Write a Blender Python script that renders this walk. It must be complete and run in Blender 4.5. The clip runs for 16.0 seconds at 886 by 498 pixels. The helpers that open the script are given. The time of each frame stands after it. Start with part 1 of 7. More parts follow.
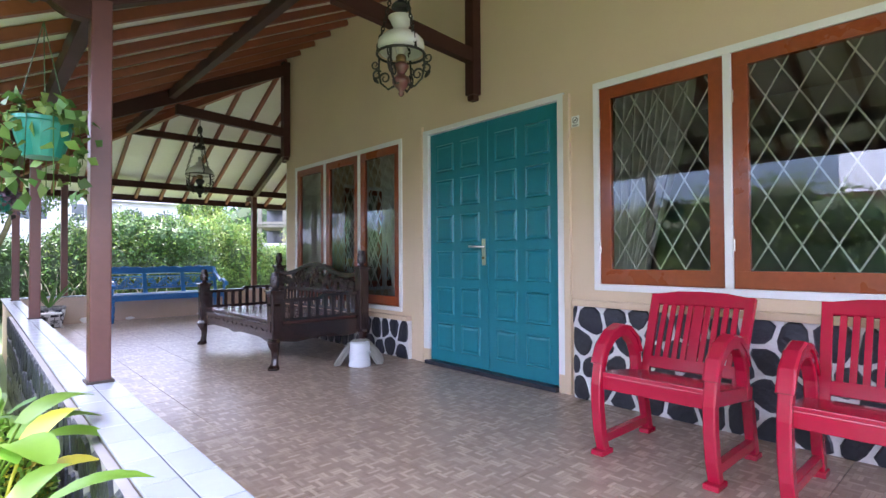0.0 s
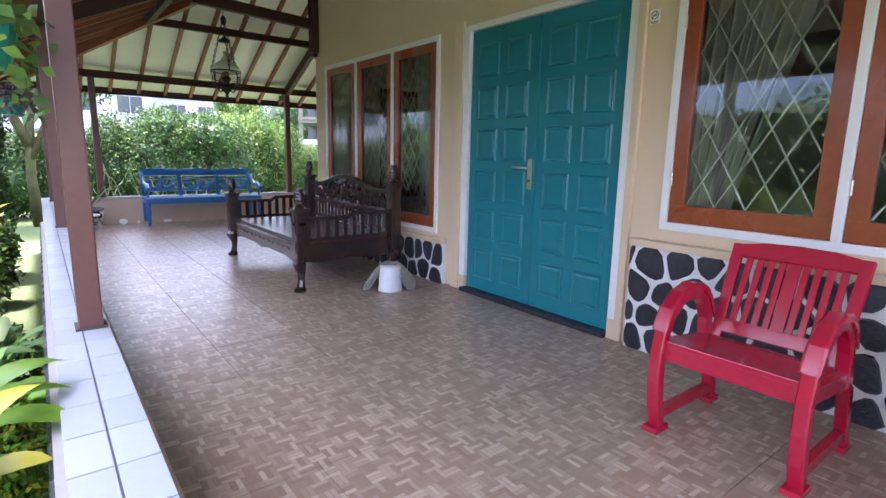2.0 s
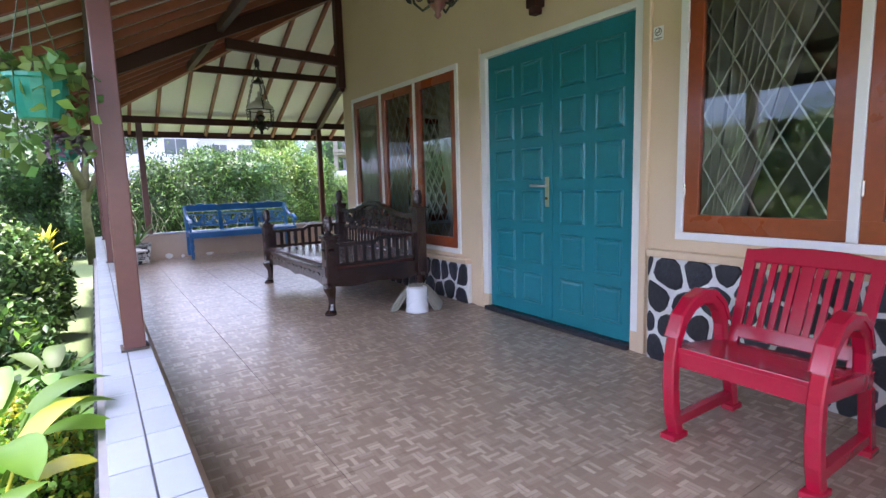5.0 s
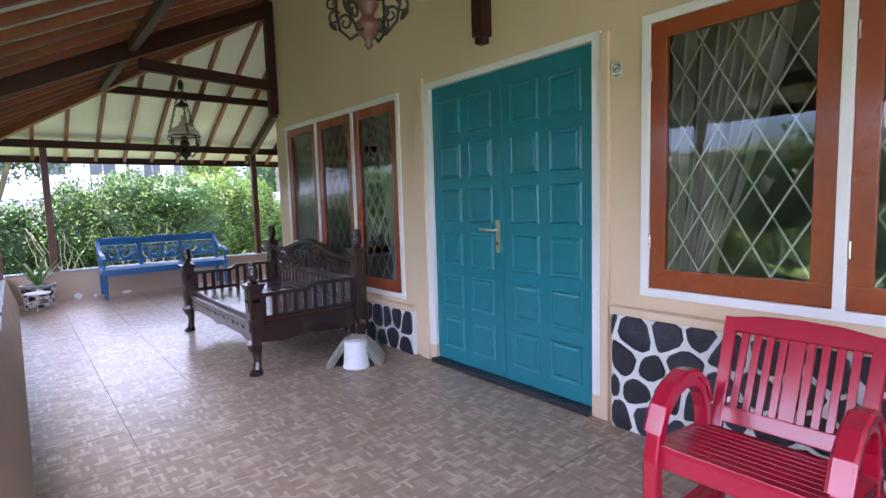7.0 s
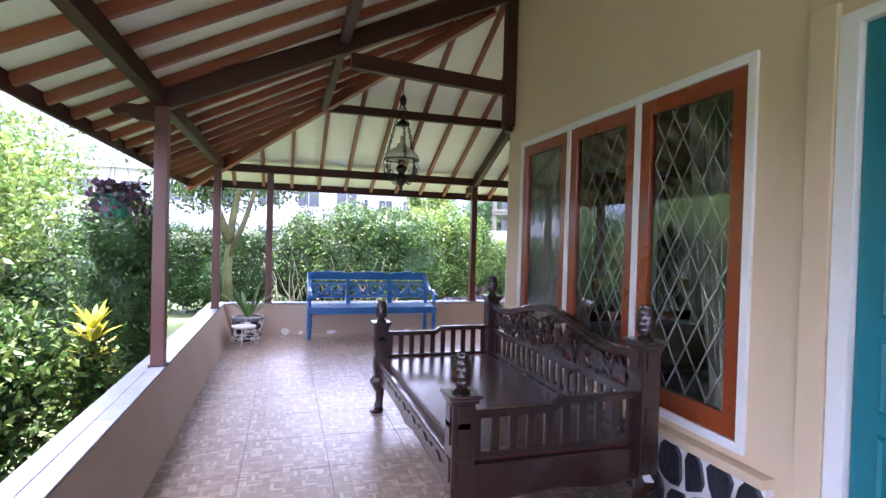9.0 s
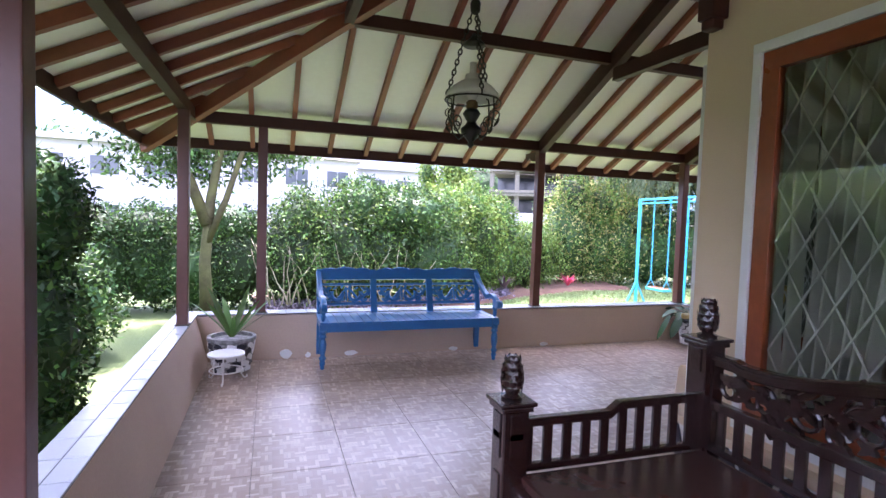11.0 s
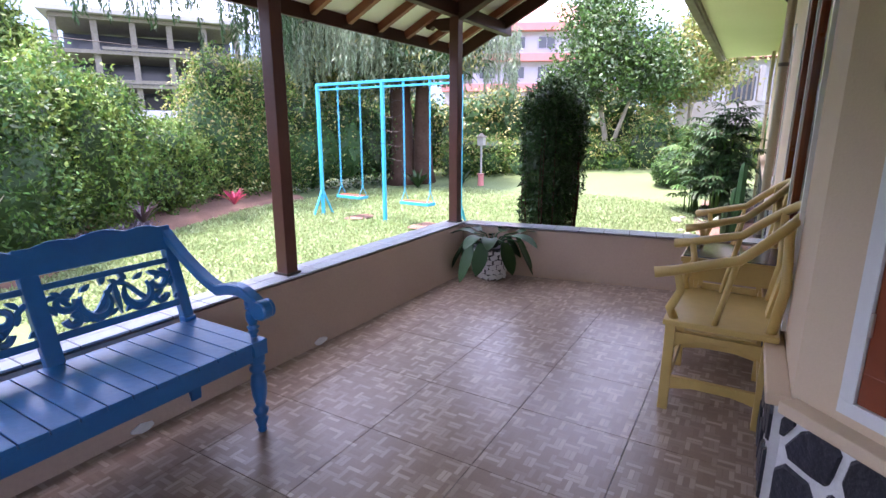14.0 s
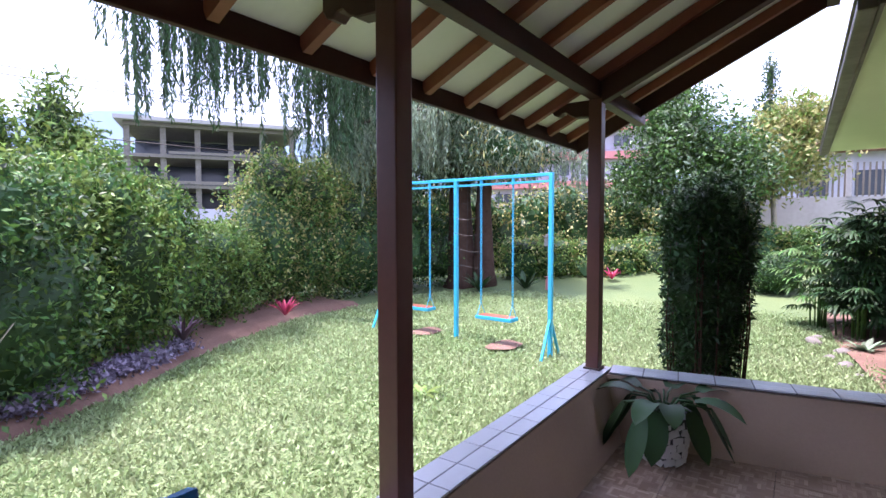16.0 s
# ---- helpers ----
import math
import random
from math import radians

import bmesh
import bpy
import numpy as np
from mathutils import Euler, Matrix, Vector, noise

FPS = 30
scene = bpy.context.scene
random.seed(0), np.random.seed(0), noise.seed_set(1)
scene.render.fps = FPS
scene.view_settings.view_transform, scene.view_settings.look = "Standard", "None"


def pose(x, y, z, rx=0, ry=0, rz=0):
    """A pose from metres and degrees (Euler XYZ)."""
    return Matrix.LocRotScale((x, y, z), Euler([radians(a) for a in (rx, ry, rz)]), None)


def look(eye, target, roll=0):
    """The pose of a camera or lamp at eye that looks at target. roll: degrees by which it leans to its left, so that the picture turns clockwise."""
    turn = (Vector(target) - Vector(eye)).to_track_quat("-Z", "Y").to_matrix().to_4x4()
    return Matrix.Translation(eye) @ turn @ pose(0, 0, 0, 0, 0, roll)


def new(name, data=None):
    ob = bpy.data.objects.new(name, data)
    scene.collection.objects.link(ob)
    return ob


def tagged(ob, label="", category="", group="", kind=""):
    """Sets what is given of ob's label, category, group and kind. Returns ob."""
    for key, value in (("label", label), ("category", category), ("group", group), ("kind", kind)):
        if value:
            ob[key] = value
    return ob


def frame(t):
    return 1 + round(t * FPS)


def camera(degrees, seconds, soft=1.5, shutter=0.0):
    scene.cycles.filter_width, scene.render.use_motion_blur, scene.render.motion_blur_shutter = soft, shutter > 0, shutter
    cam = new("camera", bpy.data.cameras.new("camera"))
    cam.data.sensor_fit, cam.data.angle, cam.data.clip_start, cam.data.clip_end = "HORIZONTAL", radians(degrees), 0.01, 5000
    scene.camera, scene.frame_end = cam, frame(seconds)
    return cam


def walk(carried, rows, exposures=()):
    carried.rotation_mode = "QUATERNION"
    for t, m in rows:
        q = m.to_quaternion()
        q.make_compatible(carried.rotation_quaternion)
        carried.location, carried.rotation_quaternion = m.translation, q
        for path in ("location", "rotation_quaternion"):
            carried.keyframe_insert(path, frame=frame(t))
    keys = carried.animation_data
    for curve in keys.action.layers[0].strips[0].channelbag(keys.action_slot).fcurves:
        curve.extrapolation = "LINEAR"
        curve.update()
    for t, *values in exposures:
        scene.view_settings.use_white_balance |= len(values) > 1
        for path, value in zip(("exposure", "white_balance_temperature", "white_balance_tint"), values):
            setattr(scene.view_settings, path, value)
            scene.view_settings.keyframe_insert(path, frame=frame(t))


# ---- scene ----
cam = camera(81.2, 16.0)
PATH = [
    (0, (-3.248, -2.25, 0.97), (-1.901, -0.772, 1.003), -0.3),
    (0.5, (-3.046, -2.069, 1.097), (-1.736, -0.563, 0.979), -0.8),
    (1, (-2.945, -2.021, 1.174), (-1.665, -0.504, 0.926), -0.3),
    (1.5, (-2.927, -1.888, 1.139), (-1.69, -0.352, 0.809), 0.6),
    (2, (-2.914, -1.913, 1.137), (-1.706, -0.36, 0.783), 1.2),
    (2.5, (-2.908, -1.934, 1.115), (-1.747, -0.347, 0.751), 1.1),
    (3, (-2.919, -1.973, 1.123), (-1.829, -0.334, 0.766), -0.4),
    (3.5, (-2.913, -2.013, 1.124), (-1.852, -0.35, 0.793), -2.1),
    (4, (-2.909, -2.049, 1.121), (-1.828, -0.39, 0.844), -2.4),
    (4.2, (-2.9, -2.071, 1.119), (-1.812, -0.412, 0.868), -2.0),
    (6.3, (-2.89, -2.053, 1.117), (-1.73, -0.451, 0.822), -2.6),
    (6.5, (-2.83, -1.988, 1.134), (-1.616, -0.417, 0.895), -2.8),
    (7, (-2.598, -1.731, 1.284), (-1.327, -0.199, 1.093), -1.7),
    (7.5, (-2.374, -1.396, 1.339), (-1.184, 0.21, 1.289), -0.9),
    (8, (-2.119, -0.925, 1.37), (-1.211, 0.857, 1.371), -0.4),
    (8.5, (-2.028, -0.398, 1.332), (-1.336, 1.478, 1.341), 0.4),
    (9, (-1.947, 0.164, 1.324), (-1.365, 2.077, 1.293), 1.6),
    (9.5, (-1.979, 0.729, 1.325), (-1.424, 2.648, 1.23), 2.1),
    (9.7, (-1.994, 0.929, 1.343), (-1.445, 2.849, 1.236), 2.4),
    (11.8, (-2.12, 3.386, 1.316), (-1.234, 5.175, 1.19), 0.3),
    (12, (-2.115, 3.611, 1.303), (-1.106, 5.33, 1.137), 0.3),
    (12.5, (-1.942, 4.196, 1.271), (-0.665, 5.707, 0.975), -2.3),
    (13, (-1.746, 4.643, 1.257), (-0.279, 5.934, 0.832), -2.0),
    (13.5, (-1.487, 5.083, 1.24), (0.103, 6.197, 0.762), -1.1),
    (14, (-1.273, 5.46, 1.265), (0.404, 6.45, 0.807), 0.1),
    (14.5, (-0.994, 5.777, 1.325), (0.7, 6.783, 0.98), 0.3),
    (15, (-0.784, 6.135, 1.366), (0.902, 7.191, 1.156), -0.4),
    (15.5, (-0.611, 6.372, 1.405), (1.048, 7.482, 1.284), -0.3),
    (16, (-0.485, 6.69, 1.388), (1.155, 7.83, 1.286), -0.1),
]
EXPOSURE = [(t, e, k, g) for t, e, k, g in ((0, 3.25, 6350, 31), (2.5, 3.05, 6350, 29), (4, 3.0, 6350, 29), (6.5, 3.2, 6350, 31), (8, 3.45, 6300, 36), (9, 3.5, 6250, 38), (9.7, 3.5, 6250, 38), (12, 3.05, 6200, 38), (12.5, 3.15, 6200, 38), (14, 2.65, 6300, 37), (14.5, 2.4, 6150, 37), (15, 2.25, 6050, 37), (16, 2.0, 6000, 37))]
walk(cam, [(t, look(eye, target, roll)) for t, eye, target, roll in PATH], EXPOSURE)

# ---- world, sun ----
SUN_EL, SUN_AZ = 75.0, -25.0      # degrees: height, and turn from +y towards +x
world = bpy.data.worlds.new("sky")
scene.world = world
world.use_nodes = True
wn = world.node_tree.nodes
sky = wn.new("ShaderNodeTexSky")
sky.sky_type = "NISHITA"
sky.sun_disc = False
sky.sun_elevation, sky.sun_rotation = radians(SUN_EL), radians(SUN_AZ)
sky.air_density, sky.dust_density, sky.ozone_density = 1.0, 3.5, 1.0
haze = wn.new("ShaderNodeMixRGB")
haze.inputs[0].default_value = 0.55
haze.inputs[2].default_value = (5.7, 6.7, 8.4, 1)
world.node_tree.links.new(sky.outputs[0], haze.inputs[1])
world.node_tree.links.new(haze.outputs[0], wn["Background"].inputs[0])
wn["Background"].inputs[1].default_value = 0.15
sun = new("sun", bpy.data.lights.new("sun", "SUN"))
sun.data.energy, sun.data.angle, sun.data.color = 3.3, radians(3), (1.0, 0.97, 0.92)
sx, sy = math.sin(radians(SUN_AZ)), math.cos(radians(SUN_AZ))
ce, se = math.cos(radians(SUN_EL)), math.sin(radians(SUN_EL))
sun.matrix_world = look((40 * sx * ce, 40 * sy * ce, 40 * se), (0, 0, 0))

# ---- materials ----
GROUND = -0.42


def material(name, colour, rough=0.6, metal=0.0, vary=0.15, fine=40.0, coarse=2.5, bump=0.1, spec=0.5, second=None, blend=0.5, coat=0.0, rnd=0.0, trans=0.0):
    """A surface with grain at two scales; second: a colour that large patches turn to; rnd: change from piece to piece."""
    m = bpy.data.materials.new(name)
    m.use_nodes = True
    n, l = m.node_tree.nodes, m.node_tree.links
    b = n["Principled BSDF"]
    b.inputs["Roughness"].default_value, b.inputs["Metallic"].default_value = rough, metal
    b.inputs["Specular IOR Level"].default_value = spec
    b.inputs["Coat Weight"].default_value, b.inputs["Coat Roughness"].default_value = coat, 0.12
    co = n.new("ShaderNodeTexCoord")
    n1, n2 = n.new("ShaderNodeTexNoise"), n.new("ShaderNodeTexNoise")
    n1.inputs["Scale"].default_value, n2.inputs["Scale"].default_value = fine, coarse
    n1.inputs["Detail"].default_value, n2.inputs["Detail"].default_value = 4, 5
    for k in (n1, n2):
        l.new(co.outputs["Object"], k.inputs["Vector"])
    dark = tuple(c * (1 - vary) for c in colour)
    light = tuple(min(1, c * (1 + vary)) for c in colour)
    r1 = n.new("ShaderNodeMixRGB")
    r1.inputs[1].default_value, r1.inputs[2].default_value = (*dark, 1), (*light, 1)
    l.new(n1.outputs[0], r1.inputs[0])
    ramp = n.new("ShaderNodeMapRange")
    ramp.inputs[1].default_value, ramp.inputs[2].default_value = 0.38, 0.68
    l.new(n2.outputs[0], ramp.inputs[0])
    r2 = n.new("ShaderNodeMixRGB")
    sec = second or tuple(c * (1 - vary * 0.8) for c in colour)
    l.new(r1.outputs[0], r2.inputs[1])
    r2.inputs[2].default_value = (*sec, 1)
    mul = n.new("ShaderNodeMath")
    mul.operation = "MULTIPLY"
    mul.inputs[1].default_value = blend
    l.new(ramp.outputs[0], mul.inputs[0])
    l.new(mul.outputs[0], r2.inputs[0])
    out = r2.outputs[0]
    if rnd:
        info, geo = n.new("ShaderNodeObjectInfo"), n.new("ShaderNodeNewGeometry")
        add = n.new("ShaderNodeMath")
        add.operation = "ADD"
        l.new(info.outputs["Random"], add.inputs[0])
        l.new(geo.outputs["Random Per Island"], add.inputs[1])
        fr = n.new("ShaderNodeMath")
        fr.operation = "FRACT"
        l.new(add.outputs[0], fr.inputs[0])
        mr = n.new("ShaderNodeMapRange")
        mr.inputs[3].default_value, mr.inputs[4].default_value = 1 - rnd, 1 + rnd
        l.new(fr.outputs[0], mr.inputs[0])
        hs = n.new("ShaderNodeHueSaturation")
        l.new(mr.outputs[0], hs.inputs["Value"])
        mh = n.new("ShaderNodeMapRange")
        mh.inputs[3].default_value, mh.inputs[4].default_value = 0.5 - 0.04 * rnd, 0.5 + 0.04 * rnd
        l.new(fr.outputs[0], mh.inputs[0])
        l.new(mh.outputs[0], hs.inputs["Hue"])
        l.new(out, hs.inputs["Color"])
        out = hs.outputs[0]
    l.new(out, b.inputs["Base Color"])
    rr = n.new("ShaderNodeMapRange")
    rr.inputs[3].default_value, rr.inputs[4].default_value = rough * 0.8, min(1, rough * 1.25)
    l.new(n2.outputs[0], rr.inputs[0])
    l.new(rr.outputs[0], b.inputs["Roughness"])
    if bump:
        bp = n.new("ShaderNodeBump")
        bp.inputs["Strength"].default_value, bp.inputs["Distance"].default_value = bump, 0.01
        l.new(n1.outputs[0], bp.inputs["Height"])
        l.new(bp.outputs[0], b.inputs["Normal"])
    if trans:
        tr, mix = n.new("ShaderNodeBsdfTranslucent"), n.new("ShaderNodeMixShader")
        l.new(out, tr.inputs[0])
        mix.inputs[0].default_value = trans
        l.new(b.outputs[0], mix.inputs[1])
        l.new(tr.outputs[0], mix.inputs[2])
        l.new(mix.outputs[0], n["Material Output"].inputs[0])
    return m


def math_node(n, l, op, a, b=None, c=None):
    k = n.new("ShaderNodeMath")
    k.operation = op
    for i, v in enumerate((a, b, c)):
        if v is None:
            continue
        if isinstance(v, (int, float)):
            k.inputs[i].default_value = v
        else:
            l.new(v, k.inputs[i])
    return k.outputs[0]


def parquet(name):
    """Glazed floor tile printed with a basket of little wooden strips."""
    m = material(name, (0.27, 0.19, 0.137), rough=0.30, spec=0.4, vary=0.12, fine=90, coarse=1.2, bump=0.03, second=(0.21, 0.15, 0.11), blend=0.6)
    n, l = m.node_tree.nodes, m.node_tree.links
    b = n["Principled BSDF"]
    base = b.inputs["Base Color"].links[0].from_socket
    geo, sep = n.new("ShaderNodeNewGeometry"), n.new("ShaderNodeSeparateXYZ")
    l.new(geo.outputs["Position"], sep.inputs[0])
    cell = 0.0625
    x = math_node(n, l, "DIVIDE", math_node(n, l, "ADD", sep.outputs[0], 50.0), cell)
    y = math_node(n, l, "DIVIDE", math_node(n, l, "ADD", sep.outputs[1], 50.0), cell)
    cx, cy = math_node(n, l, "FLOOR", x), math_node(n, l, "FLOOR", y)
    par = math_node(n, l, "MODULO", math_node(n, l, "ADD", cx, cy), 2.0)
    fx, fy = math_node(n, l, "FRACT", x), math_node(n, l, "FRACT", y)
    mixv = math_node(n, l, "ADD", math_node(n, l, "MULTIPLY", fx, par), math_node(n, l, "MULTIPLY", fy, math_node(n, l, "SUBTRACT", 1.0, par)))
    s3 = math_node(n, l, "MULTIPLY", mixv, 3.0)
    strip, fs = math_node(n, l, "FLOOR", s3), math_node(n, l, "FRACT", s3)
    comb = n.new("ShaderNodeCombineXYZ")
    l.new(cx, comb.inputs[0]), l.new(cy, comb.inputs[1]), l.new(strip, comb.inputs[2])
    wh = n.new("ShaderNodeTexWhiteNoise")
    l.new(comb.outputs[0], wh.inputs["Vector"])
    v = math_node(n, l, "POWER", wh.outputs["Value"], 2.2)
    edge = math_node(n, l, "LESS_THAN", math_node(n, l, "ABSOLUTE", math_node(n, l, "SUBTRACT", fs, 0.5)), 0.44)
    mix = n.new("ShaderNodeMixRGB")
    l.new(math_node(n, l, "MULTIPLY", v, math_node(n, l, "MULTIPLY", edge, 0.66)), mix.inputs[0])
    l.new(base, mix.inputs[1])
    mix.inputs[2].default_value = (0.60, 0.49, 0.38, 1)
    l.new(mix.outputs[0], b.inputs["Base Color"])
    return m


M = {
    "floor": parquet("printed floor tile"),
    "grout": material("grout", (0.07, 0.055, 0.045), 0.9, bump=0.2),
    "rockgrey": material("weathered garden stone", (0.16, 0.145, 0.125), 0.9, vary=0.3, fine=30, coarse=6, bump=0.6, second=(0.09, 0.085, 0.06)),
    "moss": material("dark mossy bark", (0.065, 0.060, 0.030), 0.95, vary=0.4, fine=22, coarse=4, bump=1.0, second=(0.13, 0.15, 0.05), spec=0.2),
    "capgrout": material("grey tile grout", (0.07, 0.075, 0.08), 0.9, vary=0.1, bump=0.2),
    "wall": material("beige wall paint", (0.68, 0.525, 0.36), 0.7, vary=0.05, fine=120, coarse=1.3, bump=0.12, second=(0.62, 0.475, 0.325), blend=0.5),
    "parapet": material("tan wall paint", (0.50, 0.375, 0.285), 0.75, vary=0.08, fine=60, coarse=1.1, bump=0.15, second=(0.40, 0.29, 0.22), blend=0.5),
    "white": material("white gloss paint", (0.80, 0.80, 0.79), 0.4, vary=0.04, fine=60, coarse=3, bump=0.08, second=(0.68, 0.68, 0.66), blend=0.4),
    "captile": material("white glazed tile", (0.40, 0.44, 0.47), 0.22, vary=0.04, fine=30, coarse=2, bump=0.03, rnd=0.05, second=(0.33, 0.37, 0.40)),
    "redwood": material("red-brown varnished wood", (0.30, 0.062, 0.018), 0.28, vary=0.25, fine=25, coarse=3, bump=0.12, second=(0.20, 0.045, 0.016), blend=0.6, coat=0.3),
    "beam": material("dark brown painted timber", (0.052, 0.015, 0.010), 0.5, spec=0.3, vary=0.2, fine=30, coarse=2, bump=0.12, second=(0.032, 0.012, 0.010), blend=0.5),
    "post": material("brown painted post", (0.125, 0.042, 0.032), 0.36, vary=0.15, fine=30, coarse=2, bump=0.1, second=(0.09, 0.032, 0.026), blend=0.5),
    "rafter": material("red-brown rafter", (0.24, 0.060, 0.028), 0.5, vary=0.2, fine=30, coarse=2, bump=0.12, second=(0.13, 0.04, 0.024), blend=0.6, rnd=0.15),
    "panel": material("pale painted roof sheet", (0.84, 0.85, 0.77), 0.7, vary=0.05, fine=20, coarse=0.9, bump=0.06, second=(0.77, 0.78, 0.69), blend=0.6),
    "tile_roof": material("clay roof tile", (0.22, 0.09, 0.06), 0.8, vary=0.3, fine=12, coarse=1, bump=0.3, second=(0.11, 0.07, 0.05), rnd=0.2),
    "teal": material("teal gloss paint", (0.003, 0.185, 0.235), 0.3, vary=0.08, fine=15, coarse=2, bump=0.1, second=(0.004, 0.17, 0.215), blend=0.5, coat=0.12, spec=0.35),
    "stone": material("black painted stone", (0.016, 0.018, 0.028), 0.42, vary=0.5, fine=40, coarse=6, bump=0.8, second=(0.035, 0.038, 0.048), blend=0.5, rnd=0.3),
    "mortar": material("white painted mortar", (0.74, 0.74, 0.73), 0.6, vary=0.08, fine=50, coarse=5, bump=0.4, second=(0.55, 0.55, 0.54), blend=0.4),
    # near-black: room dimness put into the floor colour; also the sign's print
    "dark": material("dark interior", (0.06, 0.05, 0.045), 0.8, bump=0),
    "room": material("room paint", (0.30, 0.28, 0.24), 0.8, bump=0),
    "lattice": material("cream painted iron", (0.78, 0.76, 0.68), 0.45, vary=0.08, bump=0.05),
    "curtain": material("cream curtain cloth", (0.74, 0.71, 0.62), 0.85, vary=0.06, fine=150, coarse=3, bump=0.1, second=(0.60, 0.57, 0.48), trans=0.12),
    "blue": material("blue gloss paint", (0.010, 0.145, 0.37), 0.33, vary=0.15, fine=25, coarse=3, bump=0.15, second=(0.009, 0.105, 0.29), blend=0.6, coat=0.2),
    "swing": material("sky blue paint", (0.02, 0.42, 0.62), 0.4, vary=0.1, fine=30, coarse=4, bump=0.1, second=(0.05, 0.36, 0.50)),
    "red": material("red gloss paint", (0.42, 0.008, 0.035), 0.22, vary=0.12, fine=20, coarse=3, bump=0.06, second=(0.34, 0.007, 0.03), blend=0.5, coat=0.4),
    "yellow": material("pale yellow paint", (0.62, 0.44, 0.14), 0.42, vary=0.1, fine=25, coarse=3, bump=0.12, second=(0.52, 0.36, 0.12), blend=0.5),
    "teak": material("dark brown carved wood", (0.026, 0.009, 0.007), 0.24, vary=0.35, fine=35, coarse=4, bump=0.25, second=(0.016, 0.007, 0.006), blend=0.6, coat=0.5),
    "seat": material("dark brown plastic sheet", (0.075, 0.032, 0.026), 0.24, vary=0.15, fine=10, coarse=3, bump=0.15, second=(0.055, 0.026, 0.022)),
    "chrome": material("brushed steel", (0.75, 0.72, 0.66), 0.28, metal=1, vary=0.06, bump=0.03),
    "iron": material("dark wrought iron", (0.035, 0.032, 0.028), 0.42, metal=0.6, vary=0.3, bump=0.2),
    "brass": material("dull brass", (0.22, 0.14, 0.06), 0.4, metal=0.8, vary=0.3, bump=0.1),
    "milk": material("milky lamp glass", (0.72, 0.72, 0.66), 0.18, vary=0.04, bump=0, trans=0.35),
    "plastic": material("grey white plastic", (0.62, 0.64, 0.66), 0.4, vary=0.04, bump=0.02),
    "mop": material("grey cotton mop", (0.26, 0.25, 0.21), 0.95, vary=0.3, fine=120, coarse=10, bump=0.5),
    "greenpot": material("green plastic", (0.01, 0.22, 0.16), 0.35, vary=0.1, bump=0.05),
    "potstone": material("painted stone pot", (0.30, 0.30, 0.28), 0.6, vary=0.2, fine=30, coarse=18, bump=0.5, second=(0.05, 0.05, 0.05), blend=0.9),
    "grass": material("grass blade", (0.25, 0.34, 0.145), 0.6, vary=0.25, fine=4, coarse=0.5, bump=0, rnd=0.35, second=(0.33, 0.40, 0.20), blend=0.7, trans=0.35, spec=0.3),
    "lawn": material("lawn soil and grass", (0.08, 0.125, 0.04), 0.95, vary=0.5, fine=45, coarse=0.9, bump=0.8, second=(0.12, 0.16, 0.055), blend=0.6),
    "soil": material("reddish soil", (0.17, 0.095, 0.065), 0.95, vary=0.35, fine=25, coarse=3, bump=0.7, second=(0.10, 0.055, 0.035)),
    "bark": material("grey-brown bark", (0.058, 0.034, 0.024), 0.95, vary=0.5, fine=14, coarse=3, bump=1.0, second=(0.085, 0.058, 0.042), spec=0.1),
    "palebark": material("pale branch bark", (0.33, 0.29, 0.21), 0.85, vary=0.3, fine=25, coarse=5, bump=0.5, second=(0.18, 0.19, 0.11)),
    "leaf": material("mid green leaf", (0.066, 0.140, 0.032), 0.55, vary=0.2, fine=6, coarse=0.6, bump=0, rnd=0.5, second=(0.075, 0.14, 0.03), blend=0.6, trans=0.2, spec=0.25),
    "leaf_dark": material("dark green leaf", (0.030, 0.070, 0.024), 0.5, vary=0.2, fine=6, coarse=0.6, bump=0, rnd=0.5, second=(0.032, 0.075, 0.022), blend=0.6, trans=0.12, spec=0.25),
    "leaf_light": material("yellow-green leaf", (0.17, 0.25, 0.055), 0.45, vary=0.2, fine=6, coarse=0.6, bump=0, rnd=0.4, second=(0.08, 0.16, 0.035), blend=0.6, trans=0.3, spec=0.25),
    "leaf_fresh": material("bright canna leaf", (0.12, 0.27, 0.03), 0.42, vary=0.2, fine=14, coarse=4, bump=0.1, second=(0.20, 0.36, 0.04), blend=0.7, rnd=0.3, trans=0.25, spec=0.35),
    "leaf_pale": material("pale grey-green needles", (0.19, 0.26, 0.16), 0.5, vary=0.2, fine=6, coarse=0.8, bump=0, rnd=0.4, second=(0.11, 0.17, 0.08), trans=0.2),
    "leaf_dry": material("yellow-brown foliage", (0.34, 0.32, 0.11), 0.6, vary=0.2, fine=6, coarse=0.8, bump=0, rnd=0.35, second=(0.22, 0.25, 0.08), trans=0.25),
    "leaf_lime": material("bright yellow leaf", (0.55, 0.52, 0.05), 0.45, vary=0.2, fine=6, coarse=2, bump=0, rnd=0.3, second=(0.35, 0.45, 0.05), trans=0.3),
    "leaf_purple": material("purple-brown leaf", (0.09, 0.045, 0.07), 0.5, vary=0.3, fine=6, coarse=2, bump=0, rnd=0.4, second=(0.14, 0.10, 0.12), trans=0.15),
    "leaf_lilac": material("lilac grey leaf", (0.30, 0.26, 0.34), 0.6, vary=0.3, fine=6, coarse=2, bump=0, rnd=0.4, second=(0.12, 0.09, 0.13), trans=0.15),
    "leaf_pink": material("pink-red leaf", (0.55, 0.06, 0.14), 0.45, vary=0.2, fine=6, coarse=2, bump=0, rnd=0.3, trans=0.3),
